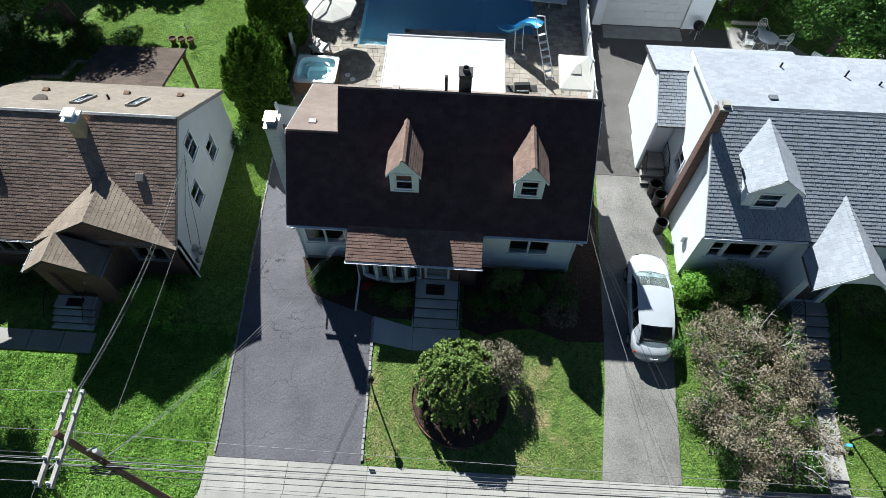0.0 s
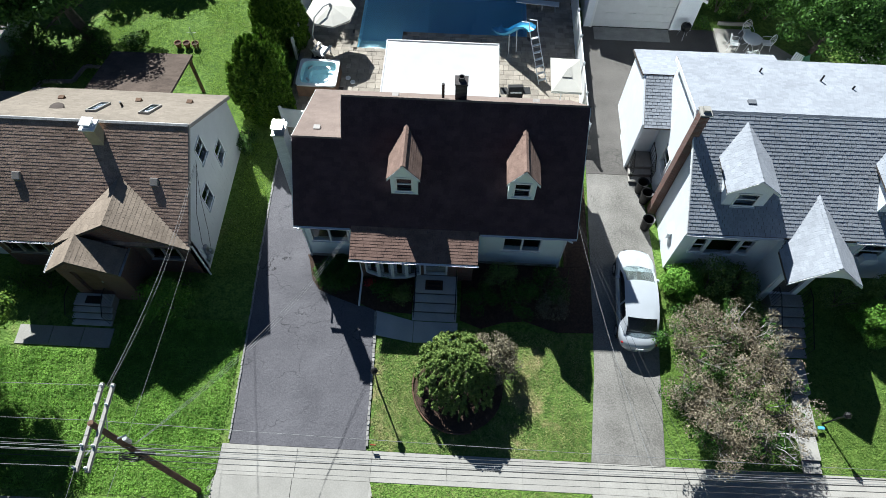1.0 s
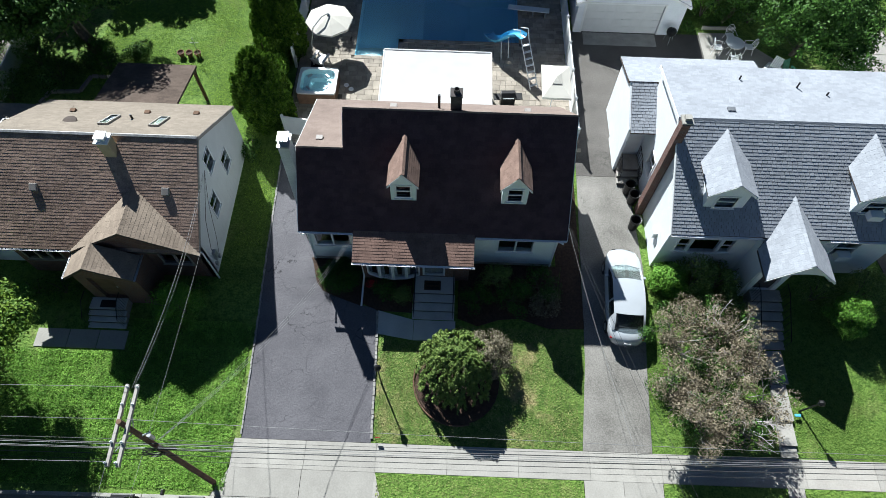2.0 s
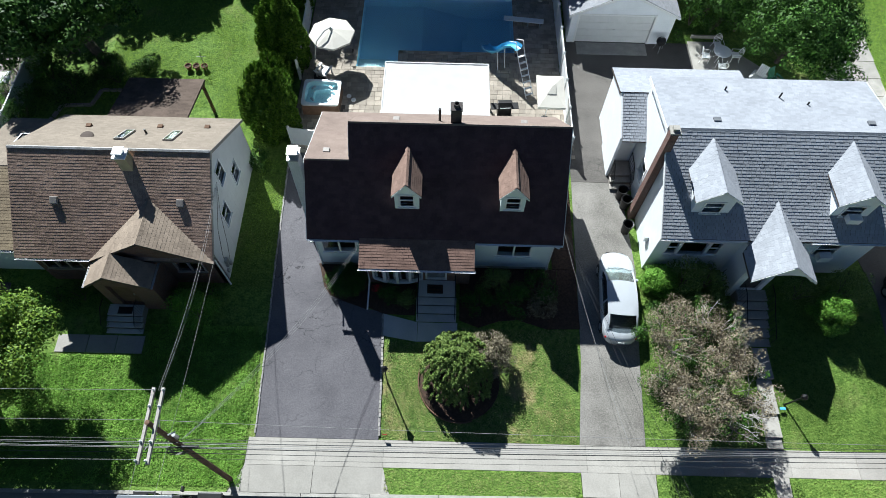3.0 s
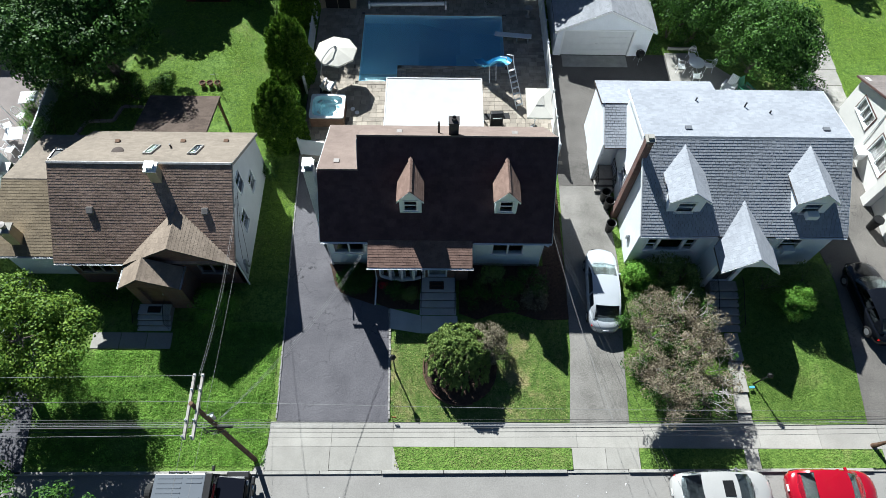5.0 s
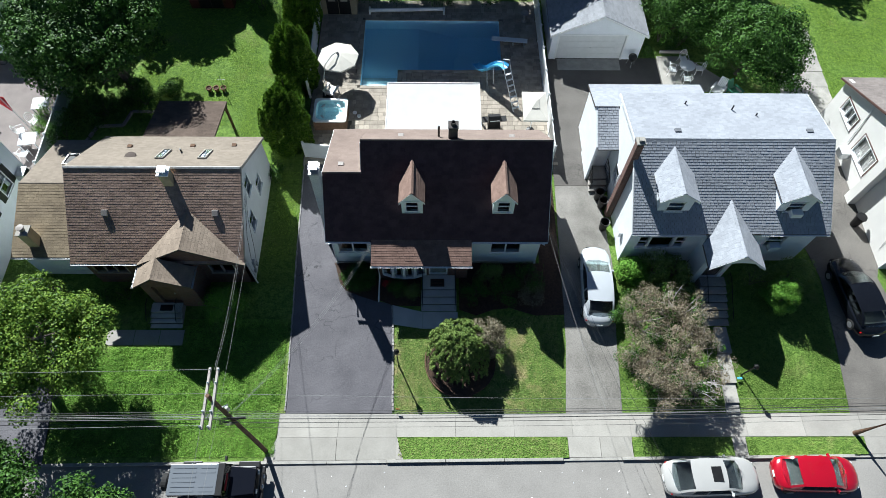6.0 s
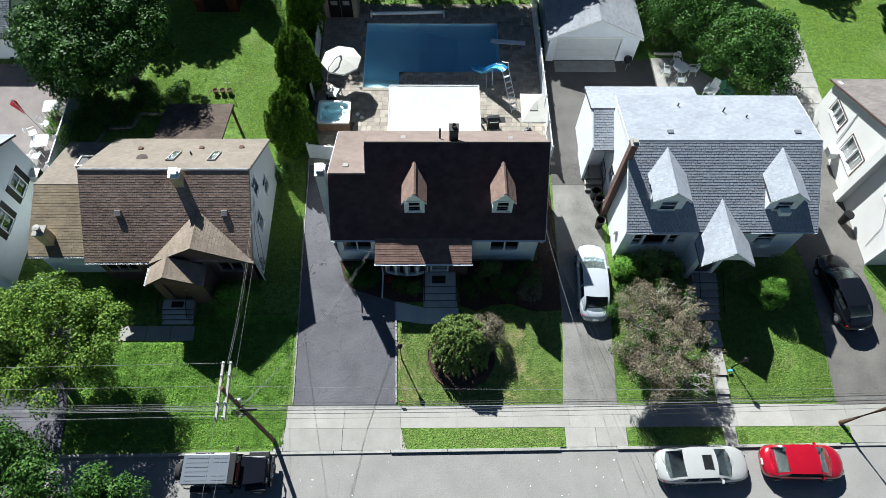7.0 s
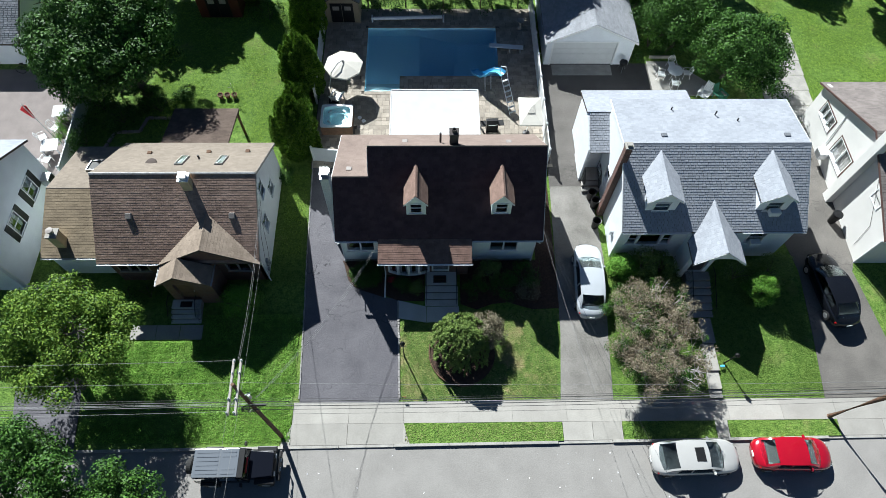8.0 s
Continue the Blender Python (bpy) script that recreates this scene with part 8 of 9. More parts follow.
def shrub(name, centre, radii, leaf, label, seed, size=0.1, per=520, clumps=None, slim=0.55, category="shrub", group=""):
    rs = np.random.RandomState(seed)
    t = thing(name, label, category, group=group)
    x, y = centre
    z = ground_z(y)
    R = np.array(radii)
    n = clumps or int(14 + 20 * R[0] * R[1])
    cl = []
    for i in range(n):
        d = rs.normal(0, 1, 3)
        d /= np.linalg.norm(d)
        d[2] = abs(d[2])
        p = np.array((x, y, z + R[2] * 0.25)) + d * R * rs.uniform(0.6, 0.95) * np.array((1, 1, 0.75))
        cl.append((*p, rs.uniform(0.2, 0.36) * min(1.0, R[0] + 0.3), 0.85))
    pts, way = clump_points(rs, cl, per * 1.7)
    pts[:, 2] = np.maximum(pts[:, 2], z + 0.02)
    g = Geo()
    for i in range(5):
        a = i * 1.26 + seed
        g.tube([(x, y, z - 0.1), (x + math.cos(a) * R[0] * 0.3, y + math.sin(a) * R[1] * 0.3, z + R[2] * 0.5), (x + math.cos(a) * R[0] * 0.6, y + math.sin(a) * R[1] * 0.6, z + R[2] * 0.8)], [0.035, 0.025, 0.01], 5)
    part("stem", g, M["bark"], t)
    tagged(part("foliage", leaf_mesh("foliage", pts, way + np.array((0, 0, 0.2)), size * 0.8, rs, slim), LEAF[leaf], t), kind="stuff")
    return t


def conifer(x, y, h, r, seed, point=0.5, label="stout green arborvitae with feathery upright lobes"):
    """A stout evergreen: upright flame-shaped lobes packed on an egg-shaped or pointed body, each of many small sprays."""
    rs = np.random.RandomState(seed)
    t = thing("arborvitae", label, "conifer", group="arborvitae row")
    z = ground_z(y)
    pts, way = [], []
    lobes = int(42 * r * h / 2.2)
    for i in range(lobes):
        f = rs.uniform(0.0, 1.0)
        a = rs.uniform(0, 2 * math.pi)
        body = (0.8 + 0.2 * min(1.0, f / 0.3)) * max(0.0, 1 - max(0.0, (f - 0.25) / 0.75) ** (1.2 / point)) ** 0.6
        inner = 0.55 if i % 5 == 0 else rs.uniform(0.72, 1.08)
        rad = r * body * inner * (0.9 + 0.25 * noise.noise(Vector((math.cos(a) * 1.6, math.sin(a) * 1.6, f * 3 + seed))))
        o = np.array((x + math.cos(a) * rad, y + math.sin(a) * rad, z + 0.25 + f * (h - 0.9)))
        k = 300
        d = rs.normal(0, 1, (k, 3))
        d /= np.linalg.norm(d, axis=1)[:, None]
        size = rs.uniform(0.8, 1.25)
        up = d[:, 2:3] * 0.5 + 0.5
        q = d * np.array((0.3, 0.3, 0.62)) * (1.15 - 0.75 * up) * size * rs.uniform(0.8, 1.05, (k, 1))
        q[:, 2] = d[:, 2] * 0.6 * size
        lean = np.array((math.cos(a), math.sin(a), 0.0))
        pts.append(o + q + lean * 0.12)
        way.append(d * np.array((0.6, 0.6, 0.2)) + lean * 0.25 + np.array((0, 0, 0.9)))
    part("trunk", Geo().tube([(x, y, z - 0.2), (x, y, z + h * 0.6), (x, y, z + h * 0.9)], [0.11, 0.07, 0.02], 8), M["bark"], t)
    tagged(part("foliage", leaf_mesh("foliage", np.concatenate(pts), np.concatenate(way), 0.2, rs, 0.42, 0.25, False), LEAF["arbor"], t), kind="stuff")


for i, (x, y, h, r, q) in enumerate(((-10.5, 22.4, 4.9, 1.5, 0.42), (-10.95, 25.1, 3.2, 0.8, 0.6), (-10.6, 27.5, 5.2, 1.35, 0.42), (-10.7, 33.2, 5.6, 1.4, 0.75), (-11.2, 37.2, 5.6, 1.4, 0.7), (-15.9, 37.6, 5.6, 1.2, 0.9))):
    conifer(x, y, h, r, 300 + i, q)

# street trees and garden trees
tree("street_tree", (-21.5, 5.8, 0.1), (-20.4, 7.2, 4.4), (4.3, 4.0, 2.3), "maple", "broad leafy tree with sunlit yellow-green leaves", 401, 190, 640, 0.135, clump_r=(0.4, 0.85), trunk_r=0.22, limbs=12)
tree("street_tree", (-21.9, 0.8, -0.15), (-21.6, 0.6, 4.0), (3.2, 2.8, 2.0), "deep", "dark green tree beside the street", 402, 110, 600, 0.14, clump_r=(0.4, 0.8), trunk_r=0.18)
tree("street_tree", (-17.2, -1.2, -0.15), (-16.9, -1.0, 3.4), (2.6, 2.3, 1.8), "deep", "dark green tree beside the street", 403, 80, 600, 0.14, clump_r=(0.4, 0.75), trunk_r=0.15)
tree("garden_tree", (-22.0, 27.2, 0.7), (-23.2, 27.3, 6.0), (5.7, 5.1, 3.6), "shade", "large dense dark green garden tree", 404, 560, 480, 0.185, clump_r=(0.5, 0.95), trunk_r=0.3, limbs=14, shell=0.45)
# extra crown, added within the big tree's outline to darken the border below
tree("garden_tree", (-26.2, 27.6, 0.7), (-26.0, 27.4, 3.7), (2.5, 2.6, 2.2), "shade", "added low tree crown that shades the bed by the white fence", 410, 110, 460, 0.17, clump_r=(0.45, 0.8), trunk_r=0.14)
tree("garden_tree", (-25.2, 38.2, 0.7), (-25.2, 38.2, 5.4), (3.2, 3.2, 2.8), "deep", "large dense dark green garden tree", 405, 110, 300, 0.19, trunk_r=0.22)
tree("garden_tree", (20.3, 28.8, 0.7), (20.6, 28.0, 3.9), (4.2, 3.6, 2.9), "deep", "dense green garden tree behind the grey roof", 406, 280, 480, 0.16, clump_r=(0.45, 0.85), shell=0.3, trunk_r=0.13)
tree("garden_tree", (17.2, 32.0, 0.7), (17.2, 31.8, 3.2), (2.8, 2.3, 2.4), "deep", "leafy green tree over the flower bed", 408, 120, 420, 0.155, trunk_r=0.12)
tree("garden_tree", (15.0, 36.4, 0.7), (15.0, 36.2, 3.6), (2.4, 2.4, 2.6), "deep", "leafy green tree beside the garage", 409, 100, 400, 0.155, trunk_r=0.12)
tree("garden_tree", (16.6, 33.2, 0.7), (16.4, 33.0, 3.6), (2.6, 2.2, 2.2), "deep", "loose green garden tree by the flower bed", 407, 80, 480, 0.12, trunk_r=0.15)
# tall trees beyond the back fences
for i, (x, y, h, r) in enumerate(((-27.5, 38.5, 10, 4.0), (-22.0, 38.7, 8.8, 2.3), (-10.5, 39.6, 11.0, 2.6), (-7.0, 38.9, 12.2, 3.0), (-3.2, 38.8, 12.2, 3.0), (0.6, 38.9, 12.0, 3.0), (5.4, 39.2, 12.0, 2.7), (10.5, 43.5, 9, 3.4), (19, 40, 9, 3.6), (27.5, 45, 9, 3.0), (35, 38, 10, 4.0))):
    tree("tall_tree", (x, y, 0.6), (x, y, h * 0.6), (r, r, h * 0.42), "shade", "tall dark green tree beyond the back fence", 420 + i, 190, 140, 0.5, clump_r=(0.7, 1.25), trunk_r=0.3, limbs=8, group="tall back trees", shell=0.35)

# brown-leaved tree by the grey drive
def bronze_tree():
    rs = np.random.RandomState(77)
    t = thing("ornamental_tree", "spreading tree with sparse dry bronze leaves and bare grey twigs", "tree")
    b = Vector((10.9, 6.4, ground_z(6.4)))
    trunk = Geo().tube([b - Vector((0, 0, 0.2)), b + Vector((0.0, 0.1, 0.7)), b + Vector((0.05, 0.3, 1.3))], [0.17, 0.13, 0.12], 9)
    part("trunk", trunk, M["twig"], t)
    ends = []
    for i in range(16):
        a = 2 * math.pi * i / 16 + rs.uniform(-0.2, 0.2)
        fx, fy = 1.75 if math.cos(a) < 0 < math.sin(a) else 2.4, 3.55
        p = b + Vector((0.05, 0.3, 1.2))
        ln = rs.uniform(0.75, 1.1)
        q = p + Vector((math.cos(a) * fx * ln * 0.95 - 0.35, math.sin(a) * fy * ln * 0.9 + 0.95, rs.uniform(0.9, 2.1)))
        k = p.lerp(q, 0.45) + Vector((0, 0, 0.35))
        g = Geo().tube([p, k, q], [0.07, 0.045, 0.015], 6, False)
        for j in range(14):
            e = p.lerp(k, rs.uniform(0.5, 1)) if j < 3 else k.lerp(q, rs.uniform(0, 1))
            w = e + Vector((rs.normal(0, 0.42), rs.normal(0, 0.42), rs.uniform(0.1, 0.6)))
            g.tube([e, e.lerp(w, 0.5) + Vector(rs.normal(0, 0.05, 3)), w], [0.022, 0.016, 0.007], 5, False)
            ends.append((w, a))
            for jj in range(3):
                ww = w + Vector((rs.normal(0, 0.2), rs.normal(0, 0.2), rs.uniform(-0.05, 0.25)))
                g.tube([e.lerp(w, rs.uniform(0.4, 1)), ww], [0.01, 0.005], 4, False)
                ends.append((ww, a))
        part("limb", g, M["twig"], t)
    bare = Geo()
    for i in range(26):
        a = rs.uniform(-0.9, 1.3)
        p = b + Vector((math.cos(a) * 1.5, math.sin(a) * 2.6 + 0.9, rs.uniform(1.9, 2.6)))
        q = p + Vector((math.cos(a) * rs.uniform(0.7, 1.5), math.sin(a) * rs.uniform(0.4, 1.1), rs.uniform(0.3, 1.0)))
        k = p.lerp(q, 0.5) + Vector(rs.normal(0, 0.12, 3))
        bare.tube([p, k, q], [0.024, 0.016, 0.006], 5, False)
        for j in range(4):
            e = k.lerp(q, rs.uniform(0, 1))
            bare.tube([e, e + Vector((rs.normal(0.12, 0.18), rs.normal(0, 0.22), rs.uniform(0.05, 0.35)))], [0.01, 0.005], 4, False)
    tagged(part("bare_branchwork", bare, M["pale_twig"], t), kind="stuff")
    br, gr = [], []
    for w, a in ends:
        u = rs.rand()
        if u < 0.74:
            (gr if u < 0.34 else br).append((w.x, w.y, w.z - (0.2 if u < 0.3 else 0), rs.uniform(0.2, 0.42), 0.7))
    pb, wb = clump_points(rs, br, 900)
    pg, wg = clump_points(rs, gr, 1000)
    tagged(part("crown", leaf_mesh("crown", pb, wb, 0.085, rs, 0.55, 0.7), LEAF["bronze"], t), kind="stuff")
    tagged(part("green_foliage", leaf_mesh("green", pg - np.array((0, 0, 0.35)), wg, 0.09, rs, 0.55), LEAF["deep"], t), kind="stuff")


bronze_tree()


def weeping_shrub(x, y, r, h, seed):
    """A dome of drooping strands."""
    rs = np.random.RandomState(seed)
    t = thing("weeping_shrub", "dome-shaped weeping green shrub in a mulch ring", "shrub")
    z = ground_z(y)
    pts, way = [], []
    for i in range(640):
        a = rs.uniform(0, 2 * math.pi)
        f = rs.uniform(0, 1) ** 0.72
        bump = 1 + 0.16 * noise.noise(Vector((math.cos(a) * 2.2 * f, math.sin(a) * 2.2 * f, seed)))
        rad0 = r * f * 0.93 * bump
        top = z + h * math.sqrt(max(0.02, 1 - (f * 0.93) ** 2)) * bump * rs.uniform(0.9, 1.04)
        ln = rs.uniform(0.35, 0.95)
        k = 95
        s = rs.uniform(0, 1, k)
        out = 0.2 * (1 - f) + 0.35
        px = rad0 + s * ln * out * (1 - 0.4 * s)
        pz = top - s * ln * (0.25 + 0.75 * f) - 0.15 * s * s
        aa = a + rs.normal(0, 0.8)
        dx, dy = math.cos(aa), math.sin(aa)
        bx, by = x + math.cos(a) * rad0, y + math.sin(a) * rad0
        p = np.stack([bx + dx * (px - rad0), by + dy * (px - rad0), np.maximum(pz, z + 0.08)], 1) + rs.normal(0, 0.028, (k, 3))
        pts.append(p)
        way.append(np.tile(np.array((dx * 0.7, dy * 0.7, -0.55 * f - 0.1)), (k, 1)))
    part("stem", branches(rs, (x, y, z), (x, y, z + h * 0.8), r * 0.7, 10, r0=0.09), M["bark"], t)
    tagged(part("foliage", leaf_mesh("foliage", np.concatenate(pts), np.concatenate(way), 0.1, rs, 0.4, 0.7, False), LEAF["yew"], t), kind="stuff")


weeping_shrub(0.2, 7.95, 1.85, 2.7, 5)
shrub("shrub", (1.7, 8.6), (1.15, 1.15, 2.2), "purple", "purple-brown leaved shrub with pale tips", 501, 0.1, 900, 75)
# mulch ring and its edging
ring = Geo()
ring.lathe([(0.05, 0.08), (1.6, 0.07), (1.92, 0.03), (1.94, -0.1)], (0.3, 7.6, ground_z(7.6)), 28)
solid("mulch_ring", ring, M["mulch"], "round bed of brown bark mulch", "mulch bed", kind="structure")
ed = thing("bed_edging", "curved brown stone edging of the mulch bed", "edging", kind="structure")
for i in range(18):
    a = math.radians(130 + i * 9)
    xx, yy = 0.3 + 1.97 * math.cos(a), 7.6 + 1.97 * math.sin(a)
    part("stone", Geo().obox(pose(xx, yy, ground_z(yy) + 0.05, 0, 0, math.degrees(a) + 90), 0.33, 0.06, 0.14), M["wood"], ed, bevel=0.01)
# front beds
solid("mulch_bed", Geo().prism([(-4.45, 12.5, 0.62), (-4.4, 11.2, 0.55), (-3.6, 10.85, 0.52), (-1.95, 10.8, 0.52), (-1.95, 12.5, 0.62)], (0, 0, -0.15)), M["mulch"], "dark mulch bed before the bay window", "mulch bed", kind="structure")
solid("mulch_bed", Geo().prism([(0.25, 12.5, 0.62), (0.25, 10.6, 0.5), (1.2, 10.25, 0.47), (2.2, 10.6, 0.5), (3.2, 10.7, 0.505), (4.1, 11.1, 0.535), (5.0, 11.9, 0.585), (5.3, 13.5, 0.632), (0.8, 13.5, 0.632)], (0, 0, -0.15)), M["mulch"], "dark mulch bed along the front wall", "mulch bed", kind="structure")
for i, (x, y, r, h, lf) in enumerate(((-3.3, 11.8, 0.55, 0.7, "deep"), (-2.4, 11.6, 0.45, 0.6, "yew"), (2.0, 12.5, 0.75, 1.2, "yew"), (2.9, 11.6, 1.0, 1.1, "deep"), (4.2, 12.3, 0.95, 1.0, "deep"), (1.1, 11.5, 0.7, 0.9, "deep"), (4.4, 11.4, 0.7, 0.7, "purple"))):
    shrub("foundation_shrub", (x, y), (r, r, h), lf, "low dark green shrub before the front wall", 510 + i, 0.09, 700, group="foundation shrubs")
zg = lambda y: ground_z(y) + 0.05
solid("mulch_bed", Geo().prism([(x, y, zg(y)) for x, y in ((3.2, 10.68), (4.1, 11.08), (5.02, 11.88), (5.32, 13.5), (6.25, 13.5), (6.25, 10.3), (4.6, 10.25))], (0, 0, -0.15)), M["mulch"], "dark bare soil bed beside the grey drive", "mulch bed", kind="structure")
solid("mulch_bed", Geo().prism([(x, y, zg(y)) for x, y in ((5.05, 13.52), (5.05, 21.0), (6.25, 21.0), (6.25, 13.52))], (0, 0, -0.15)), M["mulch"], "narrow strip of dark soil between wall and drive", "mulch bed", kind="structure")
shrub("flowering_plant", (-3.95, 12.1), (0.22, 0.2, 0.5), "red", "small plant with red flowers under the bay window", 530, 0.06, 900, 10)
solid("mulch_bed", Geo().prism([(-7.1, 13.52, 0.635), (-6.98, 13.3, 0.63), (-6.66, 12.2, 0.595), (-6.3, 11.75, 0.575), (-5.6, 11.45, 0.56), (-4.42, 11.05, 0.54), (-4.42, 13.52, 0.635)], (0, 0, -0.15)), M["mulch"], "dark mulch bed at the corner by the drive", "mulch bed", kind="structure")
shrub("side_bush", (-5.5, 12.45), (1.0, 0.95, 0.9), "shade", "dark hedge bush at the corner by the drive", 531, 0.1, 700, 80)
shrub("side_bush", (5.4, 17.2), (0.35, 1.1, 2.2), "deep", "climbing green bush beside the wall", 532, 0.1, 420)
shrub("side_bush", (5.4, 19.2), (0.35, 0.8, 1.8), "yew", "climbing green bush beside the wall", 533, 0.1, 420)
# lime leaf colour puts the light on its tips into a shaded shrub
shrub("corner_shrub", (-12.75, 10.4), (1.25, 1.2, 2.2), "lime", "rounded shrub near the brick front, lime leaves standing for lit tips", 534, 0.1, 700, 70)
for i, (x, y, r, h) in enumerate(((-13.7, 11.2, 0.7, 0.9), (-12.3, 11.6, 0.6, 0.8), (-18.6, 11.2, 0.8, 1.0), (-19.8, 11.1, 0.8, 1.0))):
    shrub("foundation_shrub", (x, y), (r, r * 0.8, h), "deep", "low dark green shrub before the brick wall", 540 + i, 0.1, 380, group="brick house shrubs")
shrub("bright_shrub", (10.35, 12.7), (0.85, 0.9, 1.5), "lime", "bright lime-green shrub at the house corner", 550, 0.12, 1100, 55)
for i, (x, y, r, h) in enumerate(((11.6, 12.75, 1.05, 2.4), (12.75, 12.7, 0.95, 2.2), (13.1, 11.5, 0.75, 1.2), (11.9, 11.2, 0.9, 1.5))):
    shrub("foundation_shrub", (x, y), (r, r * 0.9, h), "yew", "dark green shrub before the white house", 551 + i, 0.11, 560, group="white house shrubs")
shrub("bright_shrub", (18.4, 11.0), (0.95, 0.95, 2.3), "lime", "rounded bright green shrub on the front lawn", 560, 0.1, 1300, 60)
shrub("clipped_hedge", (19.35, 12.2), (1.3, 1.1, 2.5), "yew", "rounded dark green hedge under the window", 561, 0.09, 900, 60)
shrub("clipped_hedge", (17.3, 12.2), (0.95, 0.85, 1.5), "yew", "clipped dark green hedge under the window", 562, 0.09, 460)
for i, (x, y, r) in enumerate(((-26.9, 24.2, 0.9), (-26.9, 25.8, 0.8), (-26.8, 22.9, 0.6))):
    shrub("patio_shrub", (x, y), (r * 0.7, r, 1.5), "lime", "bright green climbing shrub along the white fence", 570 + i, 0.1, 420, group="patio shrubs")
for i, (x, y, r, h) in enumerate(((15.3, 32.0, 0.8, 1.6), (16.6, 31.4, 0.7, 1.2), (18.2, 31.5, 1.0, 1.6), (17.2, 34.5, 1.2, 2.2), (14.3, 33.6, 0.7, 1.6), (14.2, 30.6, 0.35, 0.7), (19.0, 33.6, 1.2, 2.0))):
    shrub("bed_plant", (x, y), (r, r, h), "lime" if i % 3 == 0 else "deep", "tall leafy plant in the back flower bed", 580 + i, 0.13, 300, group="back bed plants")
solid("raised_bed_board", Geo().box(15.2, 17.2, 30.75, 30.85, 0.78, 1.0), M["plank"], "grey timber board edging the flower bed", "bed edging")
hg = thing("hedge", "long dense green hedge behind the pool, leaves darkened for shade", "hedge")
rs = np.random.RandomState(9)
cl = [(rs.uniform(-6.8, 6.2), rs.uniform(35.6, 36.9), 0.8 + rs.uniform(0.2, 2.1), rs.uniform(0.3, 0.5), 0.9) for i in range(170)]
p, w = clump_points(rs, cl, 330)
# leaf colour darkened to put the trees' shade on the hedge
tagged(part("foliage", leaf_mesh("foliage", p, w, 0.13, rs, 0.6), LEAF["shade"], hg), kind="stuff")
for x in (-6.5, -3.5, -0.5, 2.5, 5.5):
    part("stem", Geo().tube([(x, 36.4, 0.6), (x, 36.4, 2.4)], 0.06, 6), M["bark"], hg)
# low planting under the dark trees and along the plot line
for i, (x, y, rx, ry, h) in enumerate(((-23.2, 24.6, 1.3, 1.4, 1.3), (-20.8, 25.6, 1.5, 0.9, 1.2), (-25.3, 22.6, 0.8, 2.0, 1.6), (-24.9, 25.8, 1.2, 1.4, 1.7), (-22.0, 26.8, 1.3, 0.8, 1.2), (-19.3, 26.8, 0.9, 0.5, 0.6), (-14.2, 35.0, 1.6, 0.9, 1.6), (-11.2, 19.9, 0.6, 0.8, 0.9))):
    # dark leaves carry the shade that the crowns leave out here
    shrub("border_plant", (x, y), (rx, ry, h), "shade", "low green border planting with shade put into its leaf colour", 600 + i, 0.12, 520, group="border plants")
bw = thing("bed_wall", "low zigzag stone edge of the shaded bed", "edging", kind="structure")
for (xa, ya), (xb, yb) in (((-24.0, 22.2), (-23.6, 23.6)), ((-23.6, 23.6), (-21.9, 23.7)), ((-21.9, 23.7), (-21.6, 24.9)), ((-21.6, 24.9), (-19.3, 24.9))):
    n = max(2, int(math.hypot(xb - xa, yb - ya) / 0.4))
    for i in range(n):
        c = (lerp(xa, xb, (i + 0.5) / n), lerp(ya, yb, (i + 0.5) / n))
        part("stone", Geo().obox(pose(*c, 0.85, 0, 0, math.degrees(math.atan2(yb - ya, xb - xa))), 0.37, 0.16, 0.2), M["vent"], bw)

# ---------------------------------------------------------------- paving of the pool garden
patio = thing("patio", "pale interlocking stone pavers round the pool", "patio", kind="structure")
solid("patio_bed", Geo().box(-9.7, 6.35, 20.5, 27.38, 0.7, 0.795).box(-9.7, -6.42, 27.38, 36.0, 0.7, 0.795).box(3.62, 6.35, 27.38, 36.0, 0.7, 0.795).box(-3.8, 3.62, 27.38, 28.88, 0.7, 0.795).box(-6.42, 3.62, 34.02, 36.0, 0.7, 0.795), M["paver_bed"], "sandy joint bed under the pavers", "patio", kind="structure")
pr = random.Random(3)
rest, near = Geo(), 0
y = 20.55
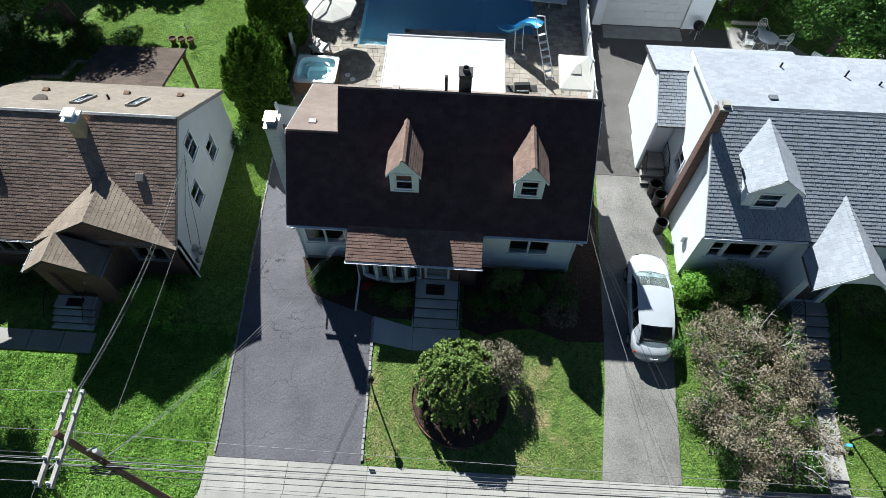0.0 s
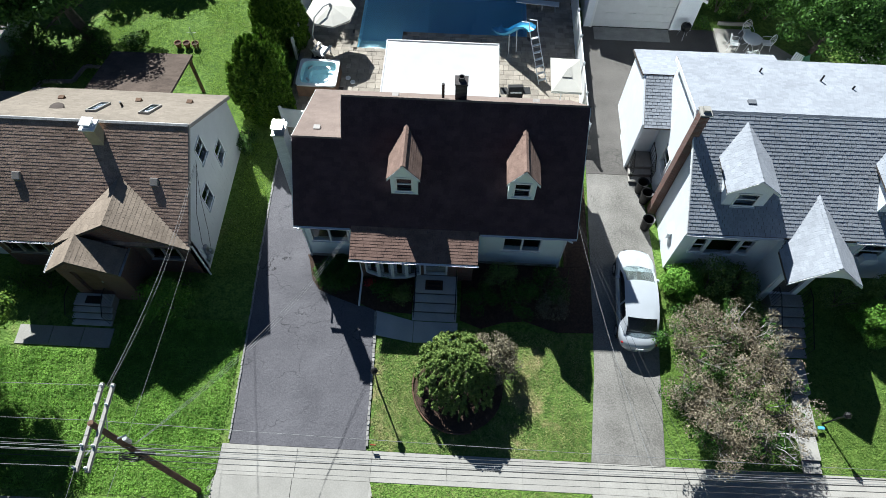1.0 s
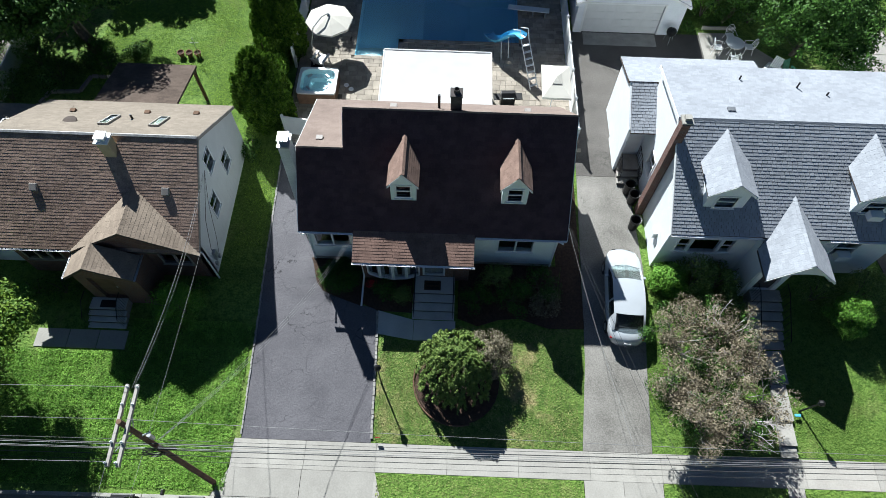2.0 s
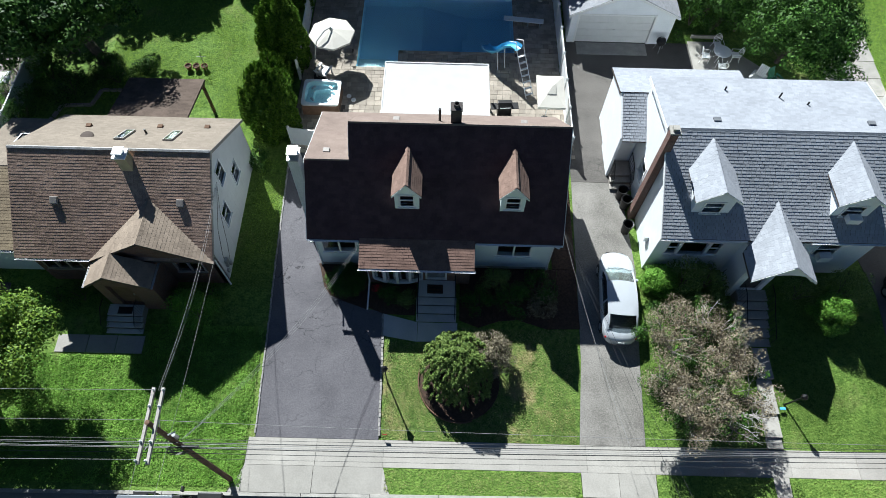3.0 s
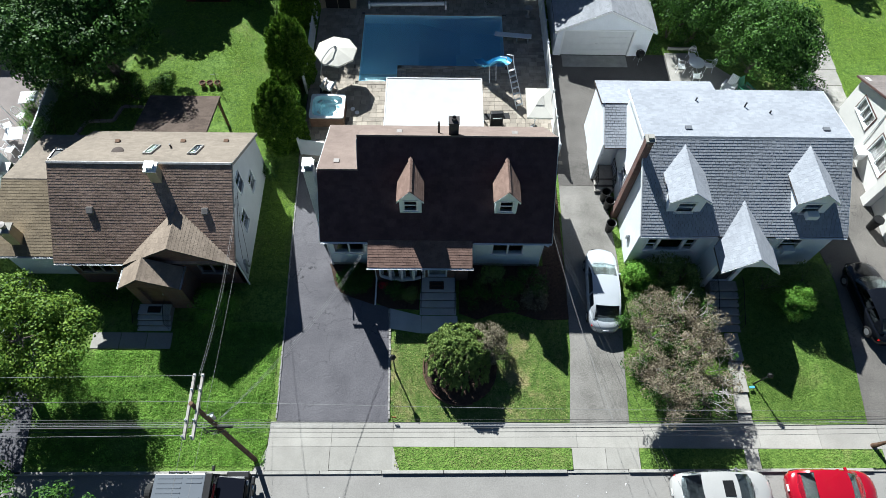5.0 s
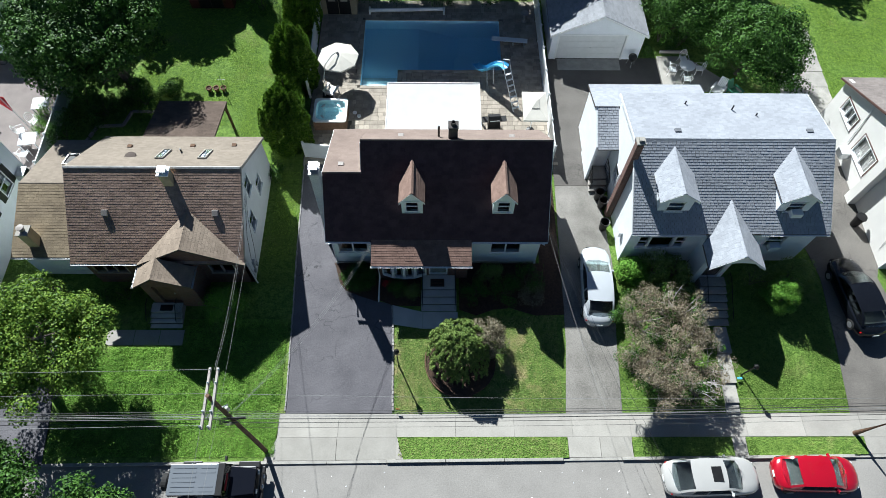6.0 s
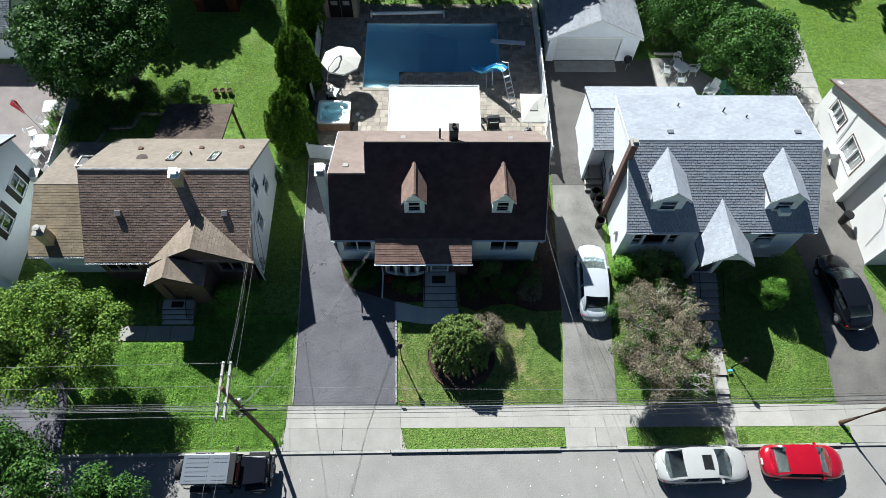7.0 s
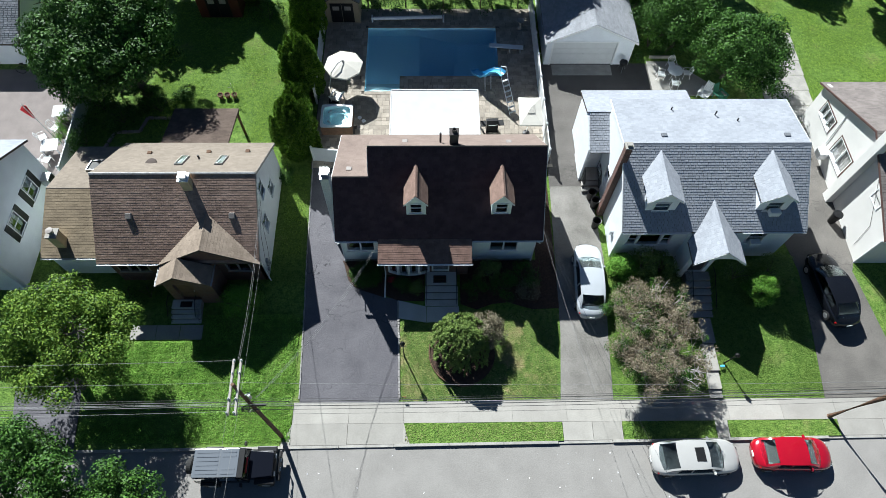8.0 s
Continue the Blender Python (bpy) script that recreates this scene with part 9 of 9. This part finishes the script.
while y < 35.9:
    hgt = pr.choice((0.28, 0.36, 0.42))
    x = -9.65
    while x < 6.3:
        w = pr.choice((0.28, 0.36, 0.5, 0.58))
        cx, cy = x + w / 2, y + hgt / 2
        xa, xb, ya, yb = x, x + w, y, y + hgt
        inpool = False
        for x0, x1, y0, y1 in ((POOL[0] - 0.2, POOL[1] + 0.2, POOL[2] - 0.2, POOL[3] + 0.2), (STEP[0] - 0.2, STEP[1] + 0.2, STEP[2] - 0.2, STEP[3])):
            if xb <= x0 or xa >= x1 or yb <= y0 or ya >= y1:
                continue
            cuts = [(yb - y0, xa, xb, ya, y0), (y1 - ya, xa, xb, y1, yb), (xb - x0, xa, x0, ya, yb), (x1 - xa, x1, xb, ya, yb)]
            _, xa, xb, ya, yb = min(cuts)
            inpool = inpool or xb - xa < 0.05 or yb - ya < 0.05
        hidden = -9.1 < cx < -7.0 and 23.5 < cy < 25.2
        if not inpool and not hidden:
            gg = rest
            own = near < 295 and (cx > 1.0 or cx < -4.0) and cy < 28.5 and cy > 21.5
            if own:
                gg = Geo()
            m = pose((xa + xb) / 2, (ya + yb) / 2, 0.815 + pr.uniform(-0.004, 0.004), pr.uniform(-0.4, 0.4), pr.uniform(-0.4, 0.4), 0)
            gg.obox(m, xb - xa - 0.018, yb - ya - 0.018, 0.05)
            if own:
                part("paver", gg, M["paver"], patio)
                near += 1
        x += w
    y += hgt
tagged(part("paver_field", rest, M["paver_rest"], patio), kind="stuff")

# ---------------------------------------------------------------- grass blades
def blade_field(name, areas, density, length, mat, label, seed, avoid=()):
    rs = np.random.RandomState(seed)
    P = []
    for x0, x1, y0, y1 in areas:
        n = int((x1 - x0) * (y1 - y0) * density)
        P.append(np.stack([rs.uniform(x0, x1, n), rs.uniform(y0, y1, n)], 1))
    P = np.concatenate(P)
    keep = np.ones(len(P), bool)
    for x0, x1, y0, y1 in avoid:
        keep &= ~((P[:, 0] > x0) & (P[:, 0] < x1) & (P[:, 1] > y0) & (P[:, 1] < y1))
    P = P[keep]
    # sparse and lush patches
    f = np.array([noise.noise(Vector((a * 0.5, b * 0.5, seed))) for a, b in P])
    P = P[f > rs.uniform(-0.75, 0.25, len(P))]
    n = len(P)
    z = np.interp(P[:, 1], [4.76, 11.76, 20.76], [0.0, 0.55, 0.8])
    c = np.stack([P[:, 0], P[:, 1], z - 0.01], 1)
    a = rs.uniform(0, 2 * math.pi, n)
    L = length * rs.uniform(0.5, 1.3, n)
    d = np.stack([np.cos(a), np.sin(a), np.zeros(n)], 1)
    s = np.stack([-np.sin(a), np.cos(a), np.zeros(n)], 1)
    v = np.empty((n, 3, 3))
    w = (0.16 * L)[:, None]
    v[:, 0] = c - s * w
    v[:, 1] = c + s * w
    v[:, 2] = c + d * (L * rs.uniform(0.3, 0.9, n))[:, None] + np.stack([np.zeros(n), np.zeros(n), L * 0.5], 1)
    ob = part(name, quick_mesh(name, v.reshape(-1, 3), np.arange(n * 3).reshape(n, 3)), M[mat], None, label)
    tagged(ob, label, "grass", kind="stuff")


sheet("lawn", [(4.8, -3.32, 5.84), (8.7, -3.4, 6.15), (10.2, -3.5, 6.2)], M["grass_worn"], "worn front lawn with straw-coloured patches", "lawn", lift=0.0)
blade_field("grass", [(-3.25, 5.75, 4.85, 10.2), (-3.0, 5.7, 2.6, 3.5)], 800, 0.11, "blades_dry", "short worn mown grass blades on the middle lawn", 4, avoid=[(-3.6, 0.3, 9.4, 11)])
blade_field("grass", [(8.95, 14.4, 4.85, 13.0), (15.3, 21.2, 4.85, 12.8), (9.3, 14.4, 2.6, 3.5), (15.3, 21.4, 2.65, 3.5), (-9.4 - 2.0, -9.45, 12.0, 22.0)], 1000, 0.08, "blades", "short uneven mown grass blades on the front lawns", 1)
blade_field("grass", [(-22.0, -11.0, 20.5, 37.0), (25.0, 40, 24.5, 40.0), (-9.3 - 1.8, -9.7, 14, 20)], 900, 0.08, "blades_lush", "short uneven mown grass blades on the back lawns", 2, avoid=[(-18.7, -14.3, 20, 23.8)])


def ground_cover(areas, density, size, seed):
    rs = np.random.RandomState(seed)
    P = np.concatenate([np.stack([rs.uniform(x0, x1, int((x1 - x0) * (y1 - y0) * density)), rs.uniform(y0, y1, int((x1 - x0) * (y1 - y0) * density))], 1) for x0, x1, y0, y1 in areas])
    f = np.array([noise.noise(Vector((a * 0.7, b * 0.7, 4))) for a, b in P])
    P = P[f > rs.uniform(-0.9, 0.15, len(P))]
    n = len(P)
    z = np.interp(P[:, 1], [4.76, 11.76, 20.76], [0.0, 0.55, 0.8]) + rs.uniform(0.0, 0.1, n)
    c = np.stack([P[:, 0], P[:, 1], z], 1)
    way = rs.normal(0, 0.5, (n, 3)) + np.array((0, 0, 1.0))
    ob = part("ground_cover", leaf_mesh("ground_cover", c, way, size, rs, 0.75), M["ivy"])
    tagged(ob, "coarse bright green weedy ground cover on the sloping lawn", "ground cover", kind="stuff")


ground_cover([(-21.1, -9.4, 2.6, 8.4), (-15.0, -9.4, 8.4, 10.0)], 950, 0.06, 3)
